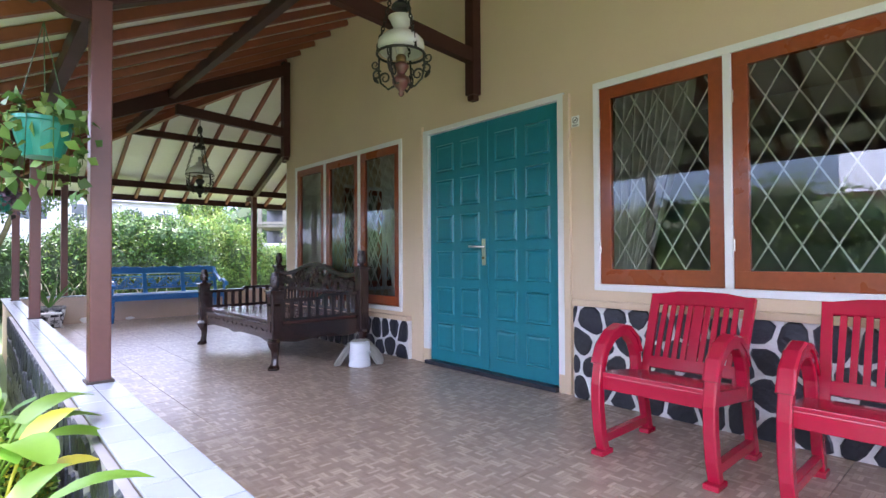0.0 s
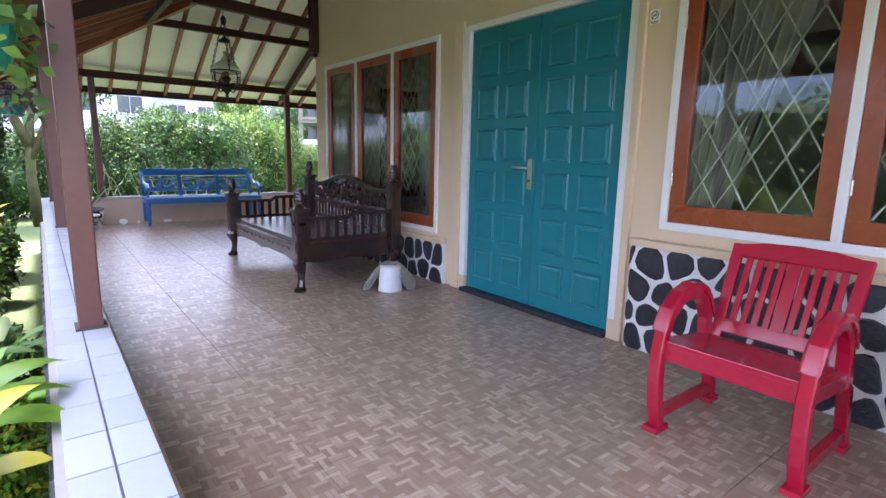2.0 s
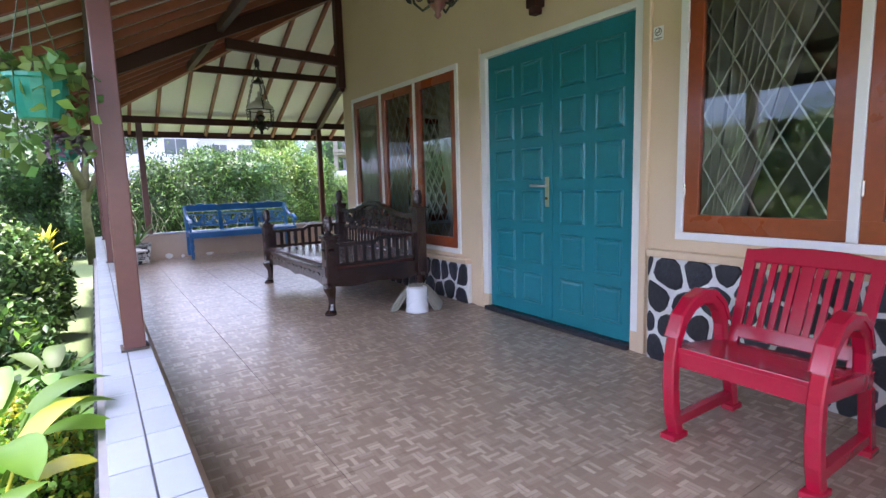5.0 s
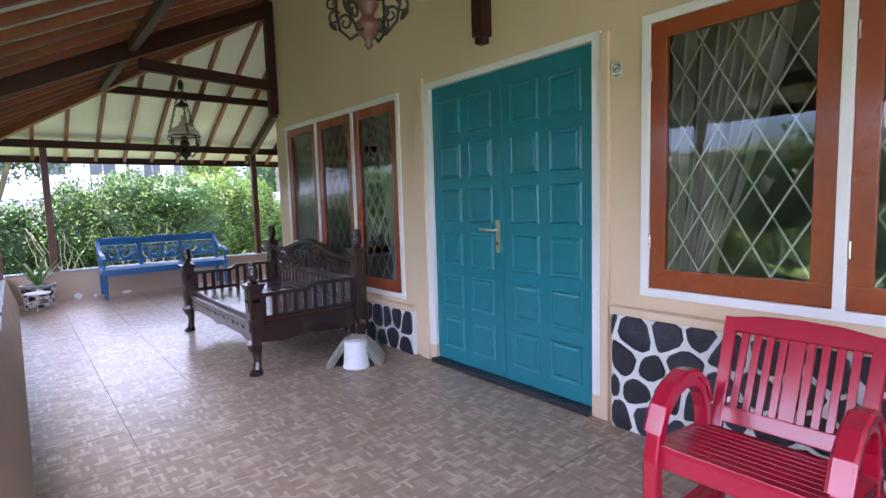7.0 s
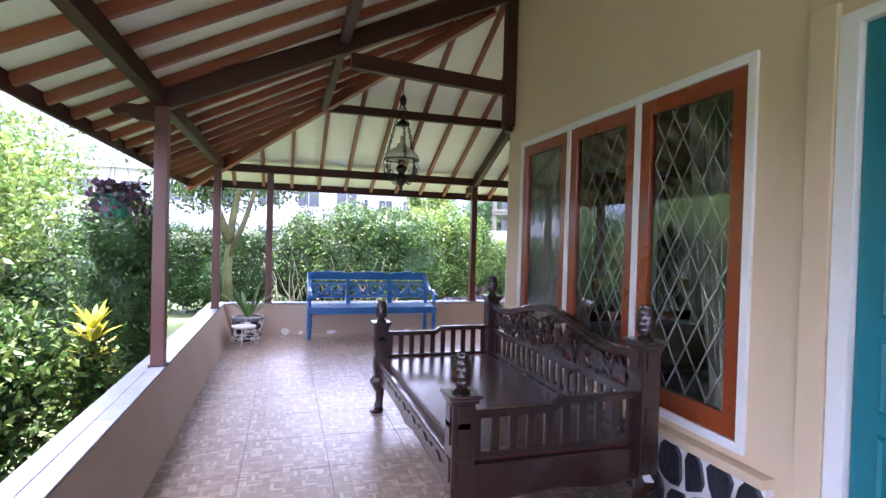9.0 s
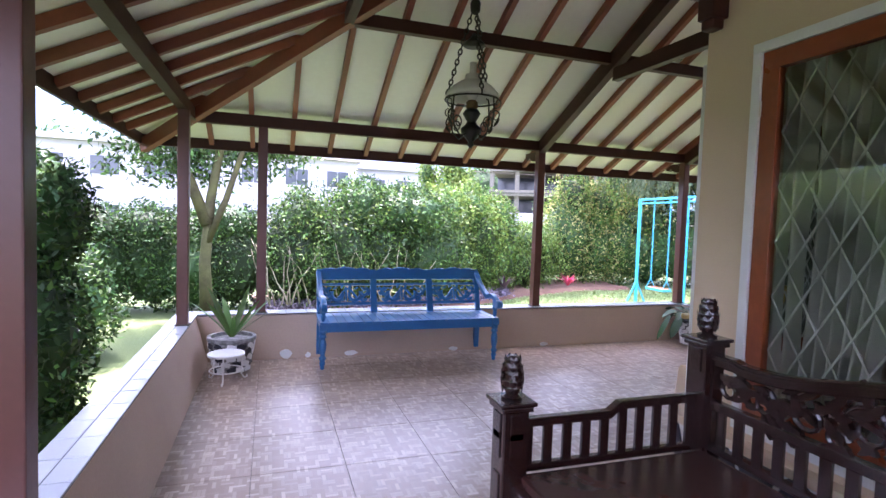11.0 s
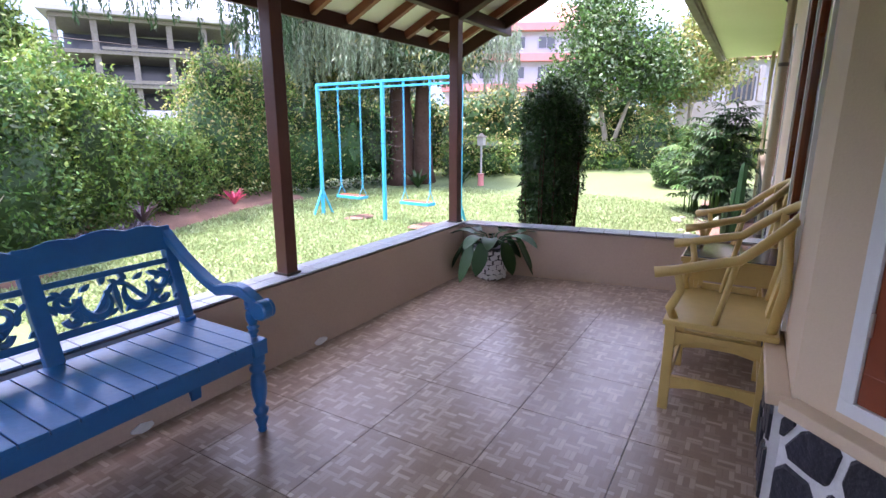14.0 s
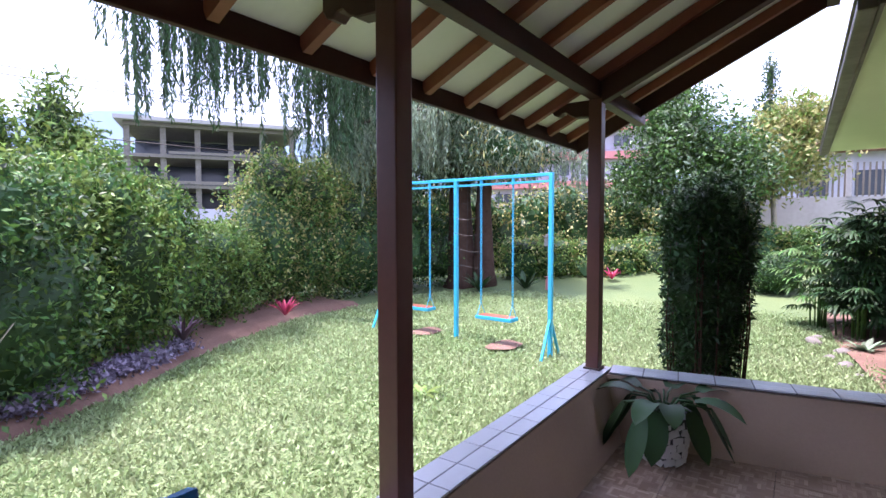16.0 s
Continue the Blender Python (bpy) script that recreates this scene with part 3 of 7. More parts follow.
def window_set(name, m, hole, n, label, curtains=(), diag=0.11):
    """A window of n sashes in a white frame, red-brown sashes, glass and crossed bars."""
    x0, x1, z0, z1 = hole
    w = thing(name, 0, 0, 0)
    w["kind"] = "structure"
    wht = 0.045
    bm = bmesh.new()
    box(bm, x0, x1, -0.018, 0.11, z0, z0 + wht, 0.003, m)
    box(bm, x0, x1, -0.018, 0.11, z1 - wht, z1, 0.003, m)
    sw = (x1 - x0 - wht) / n
    for i in range(n + 1):
        box(bm, x0 + i * sw, x0 + i * sw + wht, -0.0165, 0.108, z0 + wht - 0.001, z1 - wht + 0.001, 0.003, m)
    part("window_frame", bm, "white", w, "white painted window frame")
    for i in range(n):
        a, b, c, d = x0 + i * sw + wht + 0.002, x0 + (i + 1) * sw - 0.002, z0 + wht + 0.002, z1 - wht - 0.002
        s = 0.082
        bm = bmesh.new()
        box(bm, a, b, -0.008, 0.035, c, c + s * 1.25, 0.004, m)
        box(bm, a, b, -0.008, 0.035, d - s, d, 0.004, m)
        box(bm, a, a + s, -0.007, 0.034, c + s * 1.25 - 0.002, d - s + 0.002, 0.004, m)
        box(bm, b - s, b, -0.007, 0.034, c + s * 1.25 - 0.002, d - s + 0.002, 0.004, m)
        sash = part("sash", bm, "redwood", w, "red-brown varnished casement sash")
        ga, gb2, gc, gd = a + s, b - s, c + s * 1.25, d - s
        p = part("pane", box(bmesh.new(), ga - 0.004, gb2 + 0.004, 0.012, 0.016, gc - 0.004, gd + 0.004, m=m), "glass", sash)
        p.visible_shadow = False
        p.data.materials.append(M["clear"])
        outward = m.to_3x3() @ Vector((0, -1, 0))
        for face in p.data.polygons:
            face.material_index = 0 if face.normal.dot(outward) > 0.9 else 1
        hb = bmesh.new()
        for zz in (c + 0.25, d - 0.25):
            tube(hb, [m @ Vector((a + 0.004, -0.014, zz - 0.035)), m @ Vector((a + 0.004, -0.014, zz + 0.035))], 0.006, 6)
        part("hinge", hb, "chrome", sash)
        bars = bmesh.new()
        W, H = gb2 - ga, gd - gc
        sx_, sz_ = W / 4, W / 4 * 1.75
        k = 1.75
        for sign in (1, -1):
            t0 = -H / k - W
            t = -math.ceil((H / k + W) / sx_) * sx_
            while t < W + H / k + sx_:
                # line x = t + sign * z / k
                pts = []
                for zz in (0, H):
                    pts.append((t + sign * zz / k, zz))
                (xa, za), (xb, zb) = pts
                def at_x(xv):
                    return (xv, (xv - t) * k * sign)
                if min(xa, xb) < W and max(xa, xb) > 0:
                    if xa < 0:
                        xa, za = at_x(0)
                    if xa > W:
                        xa, za = at_x(W)
                    if xb < 0:
                        xb, zb = at_x(0)
                    if xb > W:
                        xb, zb = at_x(W)
                    if abs(xa - xb) > 0.01:
                        yy = 0.030 if sign > 0 else 0.036
                        stick(bars, m @ Vector((ga + xa, yy, gc + za)), m @ Vector((ga + xb, yy, gc + zb)), 0.0085, 0.006, up=tuple(m.to_3x3() @ Vector((0, 1, 0))))
                t += sx_
        part("lattice", bars, "lattice", sash, "cream diamond lattice bars")
    for cx0, cx1, gather in curtains:
        bm = bmesh.new()
        N, K = 150, 16
        grid = []
        for j in range(K + 1):
            z = z1 - 0.05 - (z1 - z0 - 0.02) * j / K
            g = 1 - gather * min(1, j / K / 0.86) ** 1.3 + (0.12 * max(0, j / K - 0.86) / 0.14 if gather else 0)
            row = []
            for i in range(N + 1):
                u = i / N
                x = cx0 + (cx1 - cx0) * u * g
                y = 0.115 + 0.045 * math.sin(u * 58 + 2.2 * math.sin(u * 9 + 1) + 0.4 * math.sin(j * 0.5)) + 0.012 * math.sin(u * 17 + j * 0.3)
                row.append(bm.verts.new(m @ Vector((x, y, z))))
            grid.append(row)
        for j in range(K):
            for i in range(N):
                if math.sin(i / N * 58 + 2.2 * math.sin(i / N * 9 + 1)) > 0.5:
                    continue
                bm.faces.new((grid[j][i], grid[j][i + 1], grid[j + 1][i + 1], grid[j + 1][i]))
        c = part("curtain", bm, "curtain", None, "cream curtain gathered behind the window", smooth=True)
        c["category"] = "curtain"
    w["label"] = label
    return w


window_set("window_1", FRONT, WIN_A, 2, "red-brown two-sash window with diamond lattice", [(WIN_A[0] + 0.10, WIN_A[0] + 0.66, 0.6)])
window_set("window_2", FRONT, WIN_B, 3, "tall red-brown three-sash window with diamond lattice", [(WIN_B[0] + 0.08, WIN_B[0] + 0.74, 0.25), (WIN_B[1] - 0.10, WIN_B[1] - 0.50, 0.5)])
window_set("window_3", CHAMF, WIN_C, 1, "narrow red-brown window in the cut corner", [(WIN_C[0] + 0.06, WIN_C[0] + 0.55, 0.3)])
window_set("window_4", SIDE, WIN_D, 2, "red-brown two-sash window behind the yellow chairs", [(WIN_D[0] + 0.06, WIN_D[0] + 0.5, 0.4)])
window_set("window_5", SIDE, WIN_E, 2, "red-brown two-sash window with diamond lattice on the garden side")
window_set("window_6", SIDE, WIN_F, 2, "red-brown two-sash window with diamond lattice on the garden side")


def double_door():
    d = thing("door_1", 0, 0, 0)
    d["kind"], d["label"] = "structure", "closed double door of teal painted wood with raised panels"
    x0, x1, z0, z1 = DOOR
    m = FRONT
    bm = bmesh.new()
    box(bm, x0, x0 + 0.072, -0.02, 0.12, 0.10, z1, 0.003, m)
    box(bm, x1 - 0.055, x1, -0.02, 0.12, 0.10, z1, 0.003, m)
    box(bm, x0 + 0.054, x1 - 0.054, -0.019, 0.12, z1 - 0.045, z1, 0.003, m)
    part("door_frame", bm, "white", d, "white painted door frame")
    bm = bmesh.new()
    box(bm, x0, x0 + 0.072, -0.02, 0.12, -0.034, 0.099, 0, m)
    box(bm, x1 - 0.055, x1, -0.02, 0.12, -0.034, 0.099, 0, m)
    part("frame_foot", bm, "wall", d)
    part("threshold", box(bmesh.new(), x0 + 0.056, x1 - 0.056, -0.06, 0.12, -0.034, 0.000, 0.004, m), "stone", d, "dark stone threshold")
    lx0, lx1 = x0 + 0.075, x1 - 0.058
    mid = (lx0 + lx1) / 2
    for k, (a, b) in enumerate(((lx0, mid - 0.002), (mid + 0.002, lx1))):
        leaf = part("door_leaf", box(bmesh.new(), a, b, 0.012, 0.055, 0.004, z1 - 0.048, 0.003, m), "teal", d, "teal painted door leaf")
        W = b - a
        st = 0.085
        pw = (W - 3 * st) / 2
        rows, ph = 6, (z1 - 0.1 - 0.10) / 6
        for r_ in range(rows):
            for c_ in range(2):
                px, pz = a + st + c_ * (pw + st), 0.11 + r_ * ph
                pb = bmesh.new()
                w_, h_ = pw, ph - 0.075
                for (i0, y0_), (i1, y1_) in (((0, 0.0115), (0.010, 0.000)), ((0.010, 0.000), (0.022, 0.007)), ((0.022, 0.007), (0.040, 0.001))):
                    A = [pb.verts.new(m @ Vector(v)) for v in ((px + i0, y0_, pz + i0), (px + w_ - i0, y0_, pz + i0), (px + w_ - i0, y0_, pz + h_ - i0), (px + i0, y0_, pz + h_ - i0))]
                    B = [pb.verts.new(m @ Vector(v)) for v in ((px + i1, y1_, pz + i1), (px + w_ - i1, y1_, pz + i1), (px + w_ - i1, y1_, pz + h_ - i1), (px + i1, y1_, pz + h_ - i1))]
                    for i in range(4):
                        pb.faces.new((A[i], A[(i + 1) % 4], B[(i + 1) % 4], B[i]))
                pb.faces.new(B)
                bmesh.ops.remove_doubles(pb, verts=pb.verts[:], dist=0.0002)
                part("door_panel", pb, "teal", leaf)
        if k == 0:
            hx = b - 0.040
            h = part("handle_plate", box(bmesh.new(), hx - 0.022, hx + 0.022, 0.006, 0.012, 0.90, 1.13, 0.004, m), "chrome", leaf, "brushed steel handle plate")
            hb = bmesh.new()
            tube(hb, [m @ Vector(v) for v in ((hx, 0.008, 1.06), (hx, -0.045, 1.06), (hx - 0.03, -0.052, 1.062), (hx - 0.125, -0.05, 1.065))], 0.009, 8)
            part("door_handle", hb, "chrome", h, "steel lever handle", smooth=True)
            hb = bmesh.new()
            tube(hb, [m @ Vector(v) for v in ((hx, 0.007, 0.965), (hx, -0.003, 0.965))], 0.011, 10)
            part("lock", hb, "brass", h)
        else:
            part("astragal", box(bmesh.new(), a - 0.018, a + 0.012, 0.003, 0.0135, 0.03, z1 - 0.05, 0.003, m), "teal", leaf)
    # plaster piers at both sides of the door, proud of the wall
    return d


double_door()
bm = bmesh.new()
box(bm, DOOR[0] - 0.11, DOOR[0] - 0.003, -0.03, -0.001, -0.034, 2.24, 0.006, FRONT)
box(bm, DOOR[1] + 0.003, DOOR[1] + 0.055, -0.03, -0.001, -0.034, 2.17, 0.006, FRONT)
part("trim_pier", bm, "wall", kind="structure")

# ---- parapets ----
PX0, PX1, PY0, PY1 = -2.93, -2.74, 7.74, 7.93
CAP = 0.39
G0, G1 = Vector((3.02, 7.80, 0)), Vector((3.47, 5.26, 0))
bm = bmesh.new()
v = [bm.verts.new((x, y, z)) for y in (-1.55, PY0 + 0.1) for x, z in ((-2.908, GROUND - 0.1), (-2.62, GROUND - 0.1), (-2.62, -0.04), (-2.745, CAP - 0.02), (-2.908, CAP - 0.02))]
for f in ((0, 1, 2, 3, 4), (9, 8, 7, 6, 5), (0, 5, 6, 1), (1, 6, 7, 2), (2, 7, 8, 3), (3, 8, 9, 4), (4, 9, 5, 0)):
    bm.faces.new([v[k] for k in f])
bmesh.ops.recalc_face_normals(bm, faces=bm.faces[:])
par1 = part("wall_parapet", bm, "parapet", kind="structure")
bm = bmesh.new()
v = [bm.verts.new((x, y, z)) for x in (-2.90, 3.06) for y, z in ((7.908, GROUND - 0.1), (7.61, GROUND - 0.1), (7.61, -0.041), (7.745, CAP - 0.021), (7.908, CAP - 0.021))]
for f in ((0, 1, 2, 3, 4), (9, 8, 7, 6, 5), (0, 5, 6, 1), (1, 6, 7, 2), (2, 7, 8, 3), (3, 8, 9, 4), (4, 9, 5, 0)):
    bm.faces.new([v[k] for k in f])
bmesh.ops.recalc_face_normals(bm, faces=bm.faces[:])
par2 = part("wall_parapet_far", bm, "parapet", kind="structure")
bm = bmesh.new()
v = [bm.verts.new((q.x + o, q.y, z)) for q in (G0, G1) for o, z in ((0.083, GROUND - 0.1), (-0.19, GROUND - 0.1), (-0.19, -0.042), (-0.083, CAP - 0.022), (0.083, CAP - 0.022))]
for f in ((0, 1, 2, 3, 4), (9, 8, 7, 6, 5), (0, 5, 6, 1), (1, 6, 7, 2), (2, 7, 8, 3), (3, 8, 9, 4), (4, 9, 5, 0)):
    bm.faces.new([v[k] for k in f])
bmesh.ops.recalc_face_normals(bm, faces=bm.faces[:])
par3 = part("wall_parapet_end", bm, "parapet", kind="structure")
bm = bmesh.new()
box(bm, PX0, PX1, -1.56, PY1, CAP - 0.02, CAP - 0.010)
part("parapet_bed", bm, "grout", par1)


OUTER = frame_of((-2.9085, CORNER_Y, 0), -90)
stone_base("wall_parapet_stones", OUTER, fy(5.0), fy(-1.54), CAP - 0.03, 0.2, 17, zbot=GROUND + 0.004, ledge=False, mat="concrete")

# ---- posts ----
def post(x, y, ztop, w=0.088):
    p = thing("post", x, y, CAP, label="square brown painted timber post on the parapet", category="post", group="porch posts")
    part("shaft", boxm(-w / 2, w / 2, -w / 2, w / 2, 0, ztop - CAP, 0.006), "post", p)
    part("foot", boxm(-w / 2 - 0.012, w / 2 + 0.012, -w / 2 - 0.012, w / 2 + 0.012, 0.0, 0.012), "grout", p)
    return p


POSTS = [(-2.80, 0.67), (-2.79, 4.22), (-2.79, 7.28), (-2.17, 7.84), (0.88, 7.84), (2.98, 7.84)]
BZ = sheet_front(-2.8) - 0.07
for x, y in POSTS:
    post(x, y, BZ - 0.11)

# ---- timber of the porch roof ----
roof = thing("porch_roof", 0, 0, 0, label="open lean-to porch roof of brown timber with pale sheets", category="roof")
roof["kind"] = "structure"
bm = bmesh.new()
stick(bm, (-2.8, -6.0, BZ - 0.055), (-2.8, EAVE_Y - 0.5, BZ - 0.055), 0.075, 0.11, bevel=0.004)
part("wall_plate", bm, "beam", roof)
bm = bmesh.new()
stick(bm, (-2.83, 7.84, BZ - 0.056), (VERGE + 0.16, 7.84, BZ - 0.056), 0.075, 0.11, bevel=0.004)
part("wall_plate", bm, "beam", roof)
MIDX, MIDY = -1.54, 6.56
zp = sheet_front(MIDX) - 0.075
bm = bmesh.new()
stick(bm, (MIDX, -6.0, zp - 0.05), (MIDX, HIP - MIDX, zp - 0.05), 0.07, 0.10, bevel=0.004)
part("purlin", bm, "beam", roof)
bm = bmesh.new()
stick(bm, (HIP - MIDY, MIDY, zp - 0.05), (VERGE - 0.002, MIDY, zp - 0.05), 0.07, 0.10, bevel=0.004)
part("purlin", bm, "beam", roof)
# hip
hip = [(EAVE_X + 0.02, EAVE_Y - 0.02, EAVE_Z - 0.12), (0.0, HIP, sheet_front(0) - 0.11)]
bm = bmesh.new()
stick(bm, hip[0], hip[1], 0.07, 0.13, bevel=0.004)
part("hip_rafter", bm, "rafter", roof)
# fascias
bm = bmesh.new()
stick(bm, (EAVE_X, -6.0, EAVE_Z - 0.048), (EAVE_X, EAVE_Y + 0.015, EAVE_Z - 0.048), 0.03, 0.105, bevel=0.003)
part("fascia", bm, "beam", roof)
bm = bmesh.new()
stick(bm, (EAVE_X - 0.016, EAVE_Y, EAVE_Z - 0.049), (VERGE, EAVE_Y, EAVE_Z - 0.049), 0.03, 0.105, bevel=0.003)
part("fascia", bm, "beam", roof)
bm = bmesh.new()
stick(bm, (VERGE + 0.016, EAVE_Y + 0.02, EAVE_Z - 0.06), (VERGE + 0.016, WALL2_Y + 0.9, sheet_far(WALL2_Y + 0.9) - 0.06), 0.03, 0.16, bevel=0.003)
part("bargeboard", bm, "beam", roof)


def corbel(t, p, d):
    """A short carved bracket under the eave, outward from the post."""
    out = [(-0.01, 0.0), (0.27, 0.0), (0.27, -0.045), (0.25, -0.075), (0.215, -0.085), (0.19, -0.065), (0.165, -0.062), (0.14, -0.085), (0.10, -0.105), (-0.01, -0.11)]
    m = Matrix.Translation((p[0], p[1], BZ - 0.112)) @ Matrix.Rotation(math.atan2(d[1], d[0]), 4, "Z")
    part("corbel", plate(bmesh.new(), out, 0.07, m, 0.005), "beam", t, "carved scroll-ended bracket")


def truss(a, b, king_z=2.32, flare=True):
    """A half truss from the post at a to the wall at b."""
    (ax, ay), (bx, by) = a, b
    t = thing("truss", 0, 0, 0, label="dark brown timber half truss with tie beam and king post", category="roof truss", group="porch trusses")
    d = Vector((bx - ax, by - ay, 0)).normalized()
    za, zb = BZ - 0.10, sheet_front(0) - 0.20
    p0, p1 = Vector((ax, ay, za)) - d * 0.04 + Vector((0, 0, 0.02)), Vector((bx, by, zb)) - d * 0.04
    bm = bmesh.new()
    stick(bm, p0, p1, 0.08, 0.15, bevel=0.005)
    part("principal_rafter", bm, "beam", t)
    corbel(t, (ax - d.x * 0.04, ay - d.y * 0.04), -d)
    k = 0.47
    q = Vector((ax, ay, za)) * (1 - k) + Vector((bx, by, zb)) * k
    bm = bmesh.new()
    stick(bm, (q.x, q.y, 2.735), (bx - d.x * 0.05, by - d.y * 0.05, 2.70), 0.072, 0.12, bevel=0.005)
    part("tie_beam", bm, "beam", t)
    bm = bmesh.new()
    box(bm, bx - 0.10, bx - 0.004, by - 0.05, by + 0.05, king_z + 0.05, zb + 0.1, 0.006)
    box(bm, bx - 0.088, bx - 0.016, by - 0.038, by + 0.038, king_z, king_z + 0.05, 0.012)
    part("king_post", bm, "beam", t)
    return t


truss((-2.8, 0.67), (0.0, 0.86))
truss((-2.8, 4.22), (0.0, 4.48))
for x, y in POSTS[4:]:
    t = thing("truss", 0, 0, 0, label="dark brown timber principal rafter over the far porch", category="roof truss", group="porch trusses")
    yw = WALL2_Y + 0.01
    za, zw = BZ - 0.10, sheet_far(yw) - 0.20
    bm = bmesh.new()
    stick(bm, (x, 7.84 + 0.04, za), (x, yw, zw), 0.08, 0.14, bevel=0.005)
    part("principal_rafter", bm, "beam", t)
    corbel(t, (x, 7.88), (0, 1))
    bm = bmesh.new()
    stick(bm, (x, 6.5, 2.735), (x, yw, 2.72), 0.072, 0.12, bevel=0.005)
    part("tie_beam", bm, "beam", t)

# rafters and sheets
y = 3.36 - 0.395 * 23
while y < EAVE_Y - 0.3:
    x1 = -0.005 if y < HIP else HIP - y
    if x1 - EAVE_X > 0.3:
        bm = bmesh.new()
        stick(bm, (EAVE_X + 0.016, y, EAVE_Z - 0.034), (x1, y, sheet_front(x1) - 0.042), 0.045, 0.065)
        part("rafter", bm, "rafter", roof)
    y += 0.395
x = -1.08 - 0.4 * 5
while x < VERGE - 0.02:
    y1 = HIP - x if x < 0 else (CORNER_Y + x + 0.02 if x < CUT else WALL2_Y + 0.002)
    y1 = max(y1, HIP - x) if x < 0 else y1
    if EAVE_Y - y1 > 0.3:
        bm = bmesh.new()
        stick(bm, (x, EAVE_Y - 0.016, EAVE_Z - 0.034), (x, y1, sheet_far(y1) - 0.042), 0.045, 0.065)
        part("rafter", bm, "rafter", roof)
    x += 0.4
bm = bmesh.new()
slab(bm, [(EAVE_X, -6.2, EAVE_Z), (EAVE_X, EAVE_Y, EAVE_Z), (0.0, HIP, sheet_front(0)), (0.0, -6.2, sheet_front(0))], 0.012)
slab(bm, [(EAVE_X, EAVE_Y, EAVE_Z), (VERGE, EAVE_Y, EAVE_Z), (VERGE, HIP - 0.3, sheet_far(HIP - 0.3)), (0.3, HIP - 0.3, sheet_far(HIP - 0.3)), (0.0, HIP, sheet_front(0))], 0.012)
part("sheet", bm, "panel", roof, "pale painted roof sheets")
bm = bmesh.new()
o = 0.06
slab(bm, [(EAVE_X - o, -6.2, EAVE_Z - 0.017), (EAVE_X - o, EAVE_Y + o, EAVE_Z - 0.017), (0.0, HIP, sheet_front(0) + 0.013), (0.0, -6.2, sheet_front(0) + 0.013)], 0.03)
slab(bm, [(EAVE_X - o, EAVE_Y + o, EAVE_Z - 0.017), (VERGE + 0.04, EAVE_Y + o, EAVE_Z - 0.017), (VERGE + 0.04, HIP - 0.3, sheet_far(HIP - 0.3) + 0.013), (0.3, HIP - 0.3, sheet_far(HIP - 0.3) + 0.013), (0.0, HIP, sheet_front(0) + 0.013)], 0.03)
part("roof_tiles", bm, "tile_roof", roof)

# eave of the house over the garden side
bm = bmesh.new()
box(bm, VERGE + 0.06, HOUSE_X + 0.4, WALL2_Y + 0.004, 6.28, 2.88, 2.895)
part("soffit", bm, "soffit", kind="structure")
bm = bmesh.new()
box(bm, VERGE + 0.06, HOUSE_X + 0.4, 6.281, 6.31, 2.82, 3.00, 0.004)
part("fascia_garden", bm, "silver", kind="structure")
g = thing("gutter", 0, 0, 0, label="weathered zinc gutter along the eave", category="gutter")
bm = bmesh.new()
box(bm, VERGE + 0.06, HOUSE_X + 0.4, 6.313, 6.43, 2.80, 2.89, 0.02)
box(bm, VERGE + 0.055, HOUSE_X + 0.405, 6.425, 6.447, 2.875, 2.91, 0.006)
box(bm, VERGE + 0.055, HOUSE_X + 0.405, 6.311, 6.325, 2.875, 2.97, 0.004)
part("channel", bm, "silver", g)
for px in (4.25, 12.5):
    d = thing("drainpipe", px, WALL2_Y + 0.075, GROUND, label="cream painted drainpipe on the garden wall", category="pipe", group="drainpipes")
    bm = bmesh.new()
    tube(bm, [(0, 0, 0), (0, 0, 3.295)], 0.036, 10)
    part("pipe", bm, "cream_pipe", d, smooth=True)
    for zz in (0.7, 2.2):
        part("clamp", lathe(bmesh.new(), [(0.042, zz), (0.042, zz + 0.03)], 10), "silver", d)

t = thing("conduit", 0, 0, 0, label="black cable hanging under the garden eave", category="cable")
part("cable", tube(bmesh.new(), [(4.1, 6.2, 2.87), (4.3, 5.95, 2.80), (4.55, 5.6, 2.60), (4.75, 5.30, 2.35), (4.8, 5.27, 1.9)], 0.012, 6), "iron", t, smooth=True)

# ---- ground ----
bm = bmesh.new()
N = 60
ext = 160
vs = {}
for i in range(N + 1):
    for j in range(N + 1):
        u, v = (i / N * 2 - 1), (j / N * 2 - 1)
        gx, gy = 4 + ext * u * abs(u), 8 + ext * v * abs(v)
        z = GROUND
        dd = max(0, gx - 10.5)
        z += 0.05 * noise.noise(Vector((gx * 0.5, gy * 0.5, 0))) if gx > 4 or gy > 9.5 else 0
        z += min(1.5, 0.04 * dd ** 1.5) if 0 < gx < 60 and -5 < gy < 30 else (1.5 if gx >= 60 else 0)
        vs[i, j] = bm.verts.new((gx, gy, z))
for i in range(N):
    for j in range(N):
        bm.faces.new((vs[i, j], vs[i + 1, j], vs[i + 1, j + 1], vs[i, j + 1]))
part("ground", bm, "lawn", kind="structure", smooth=True)


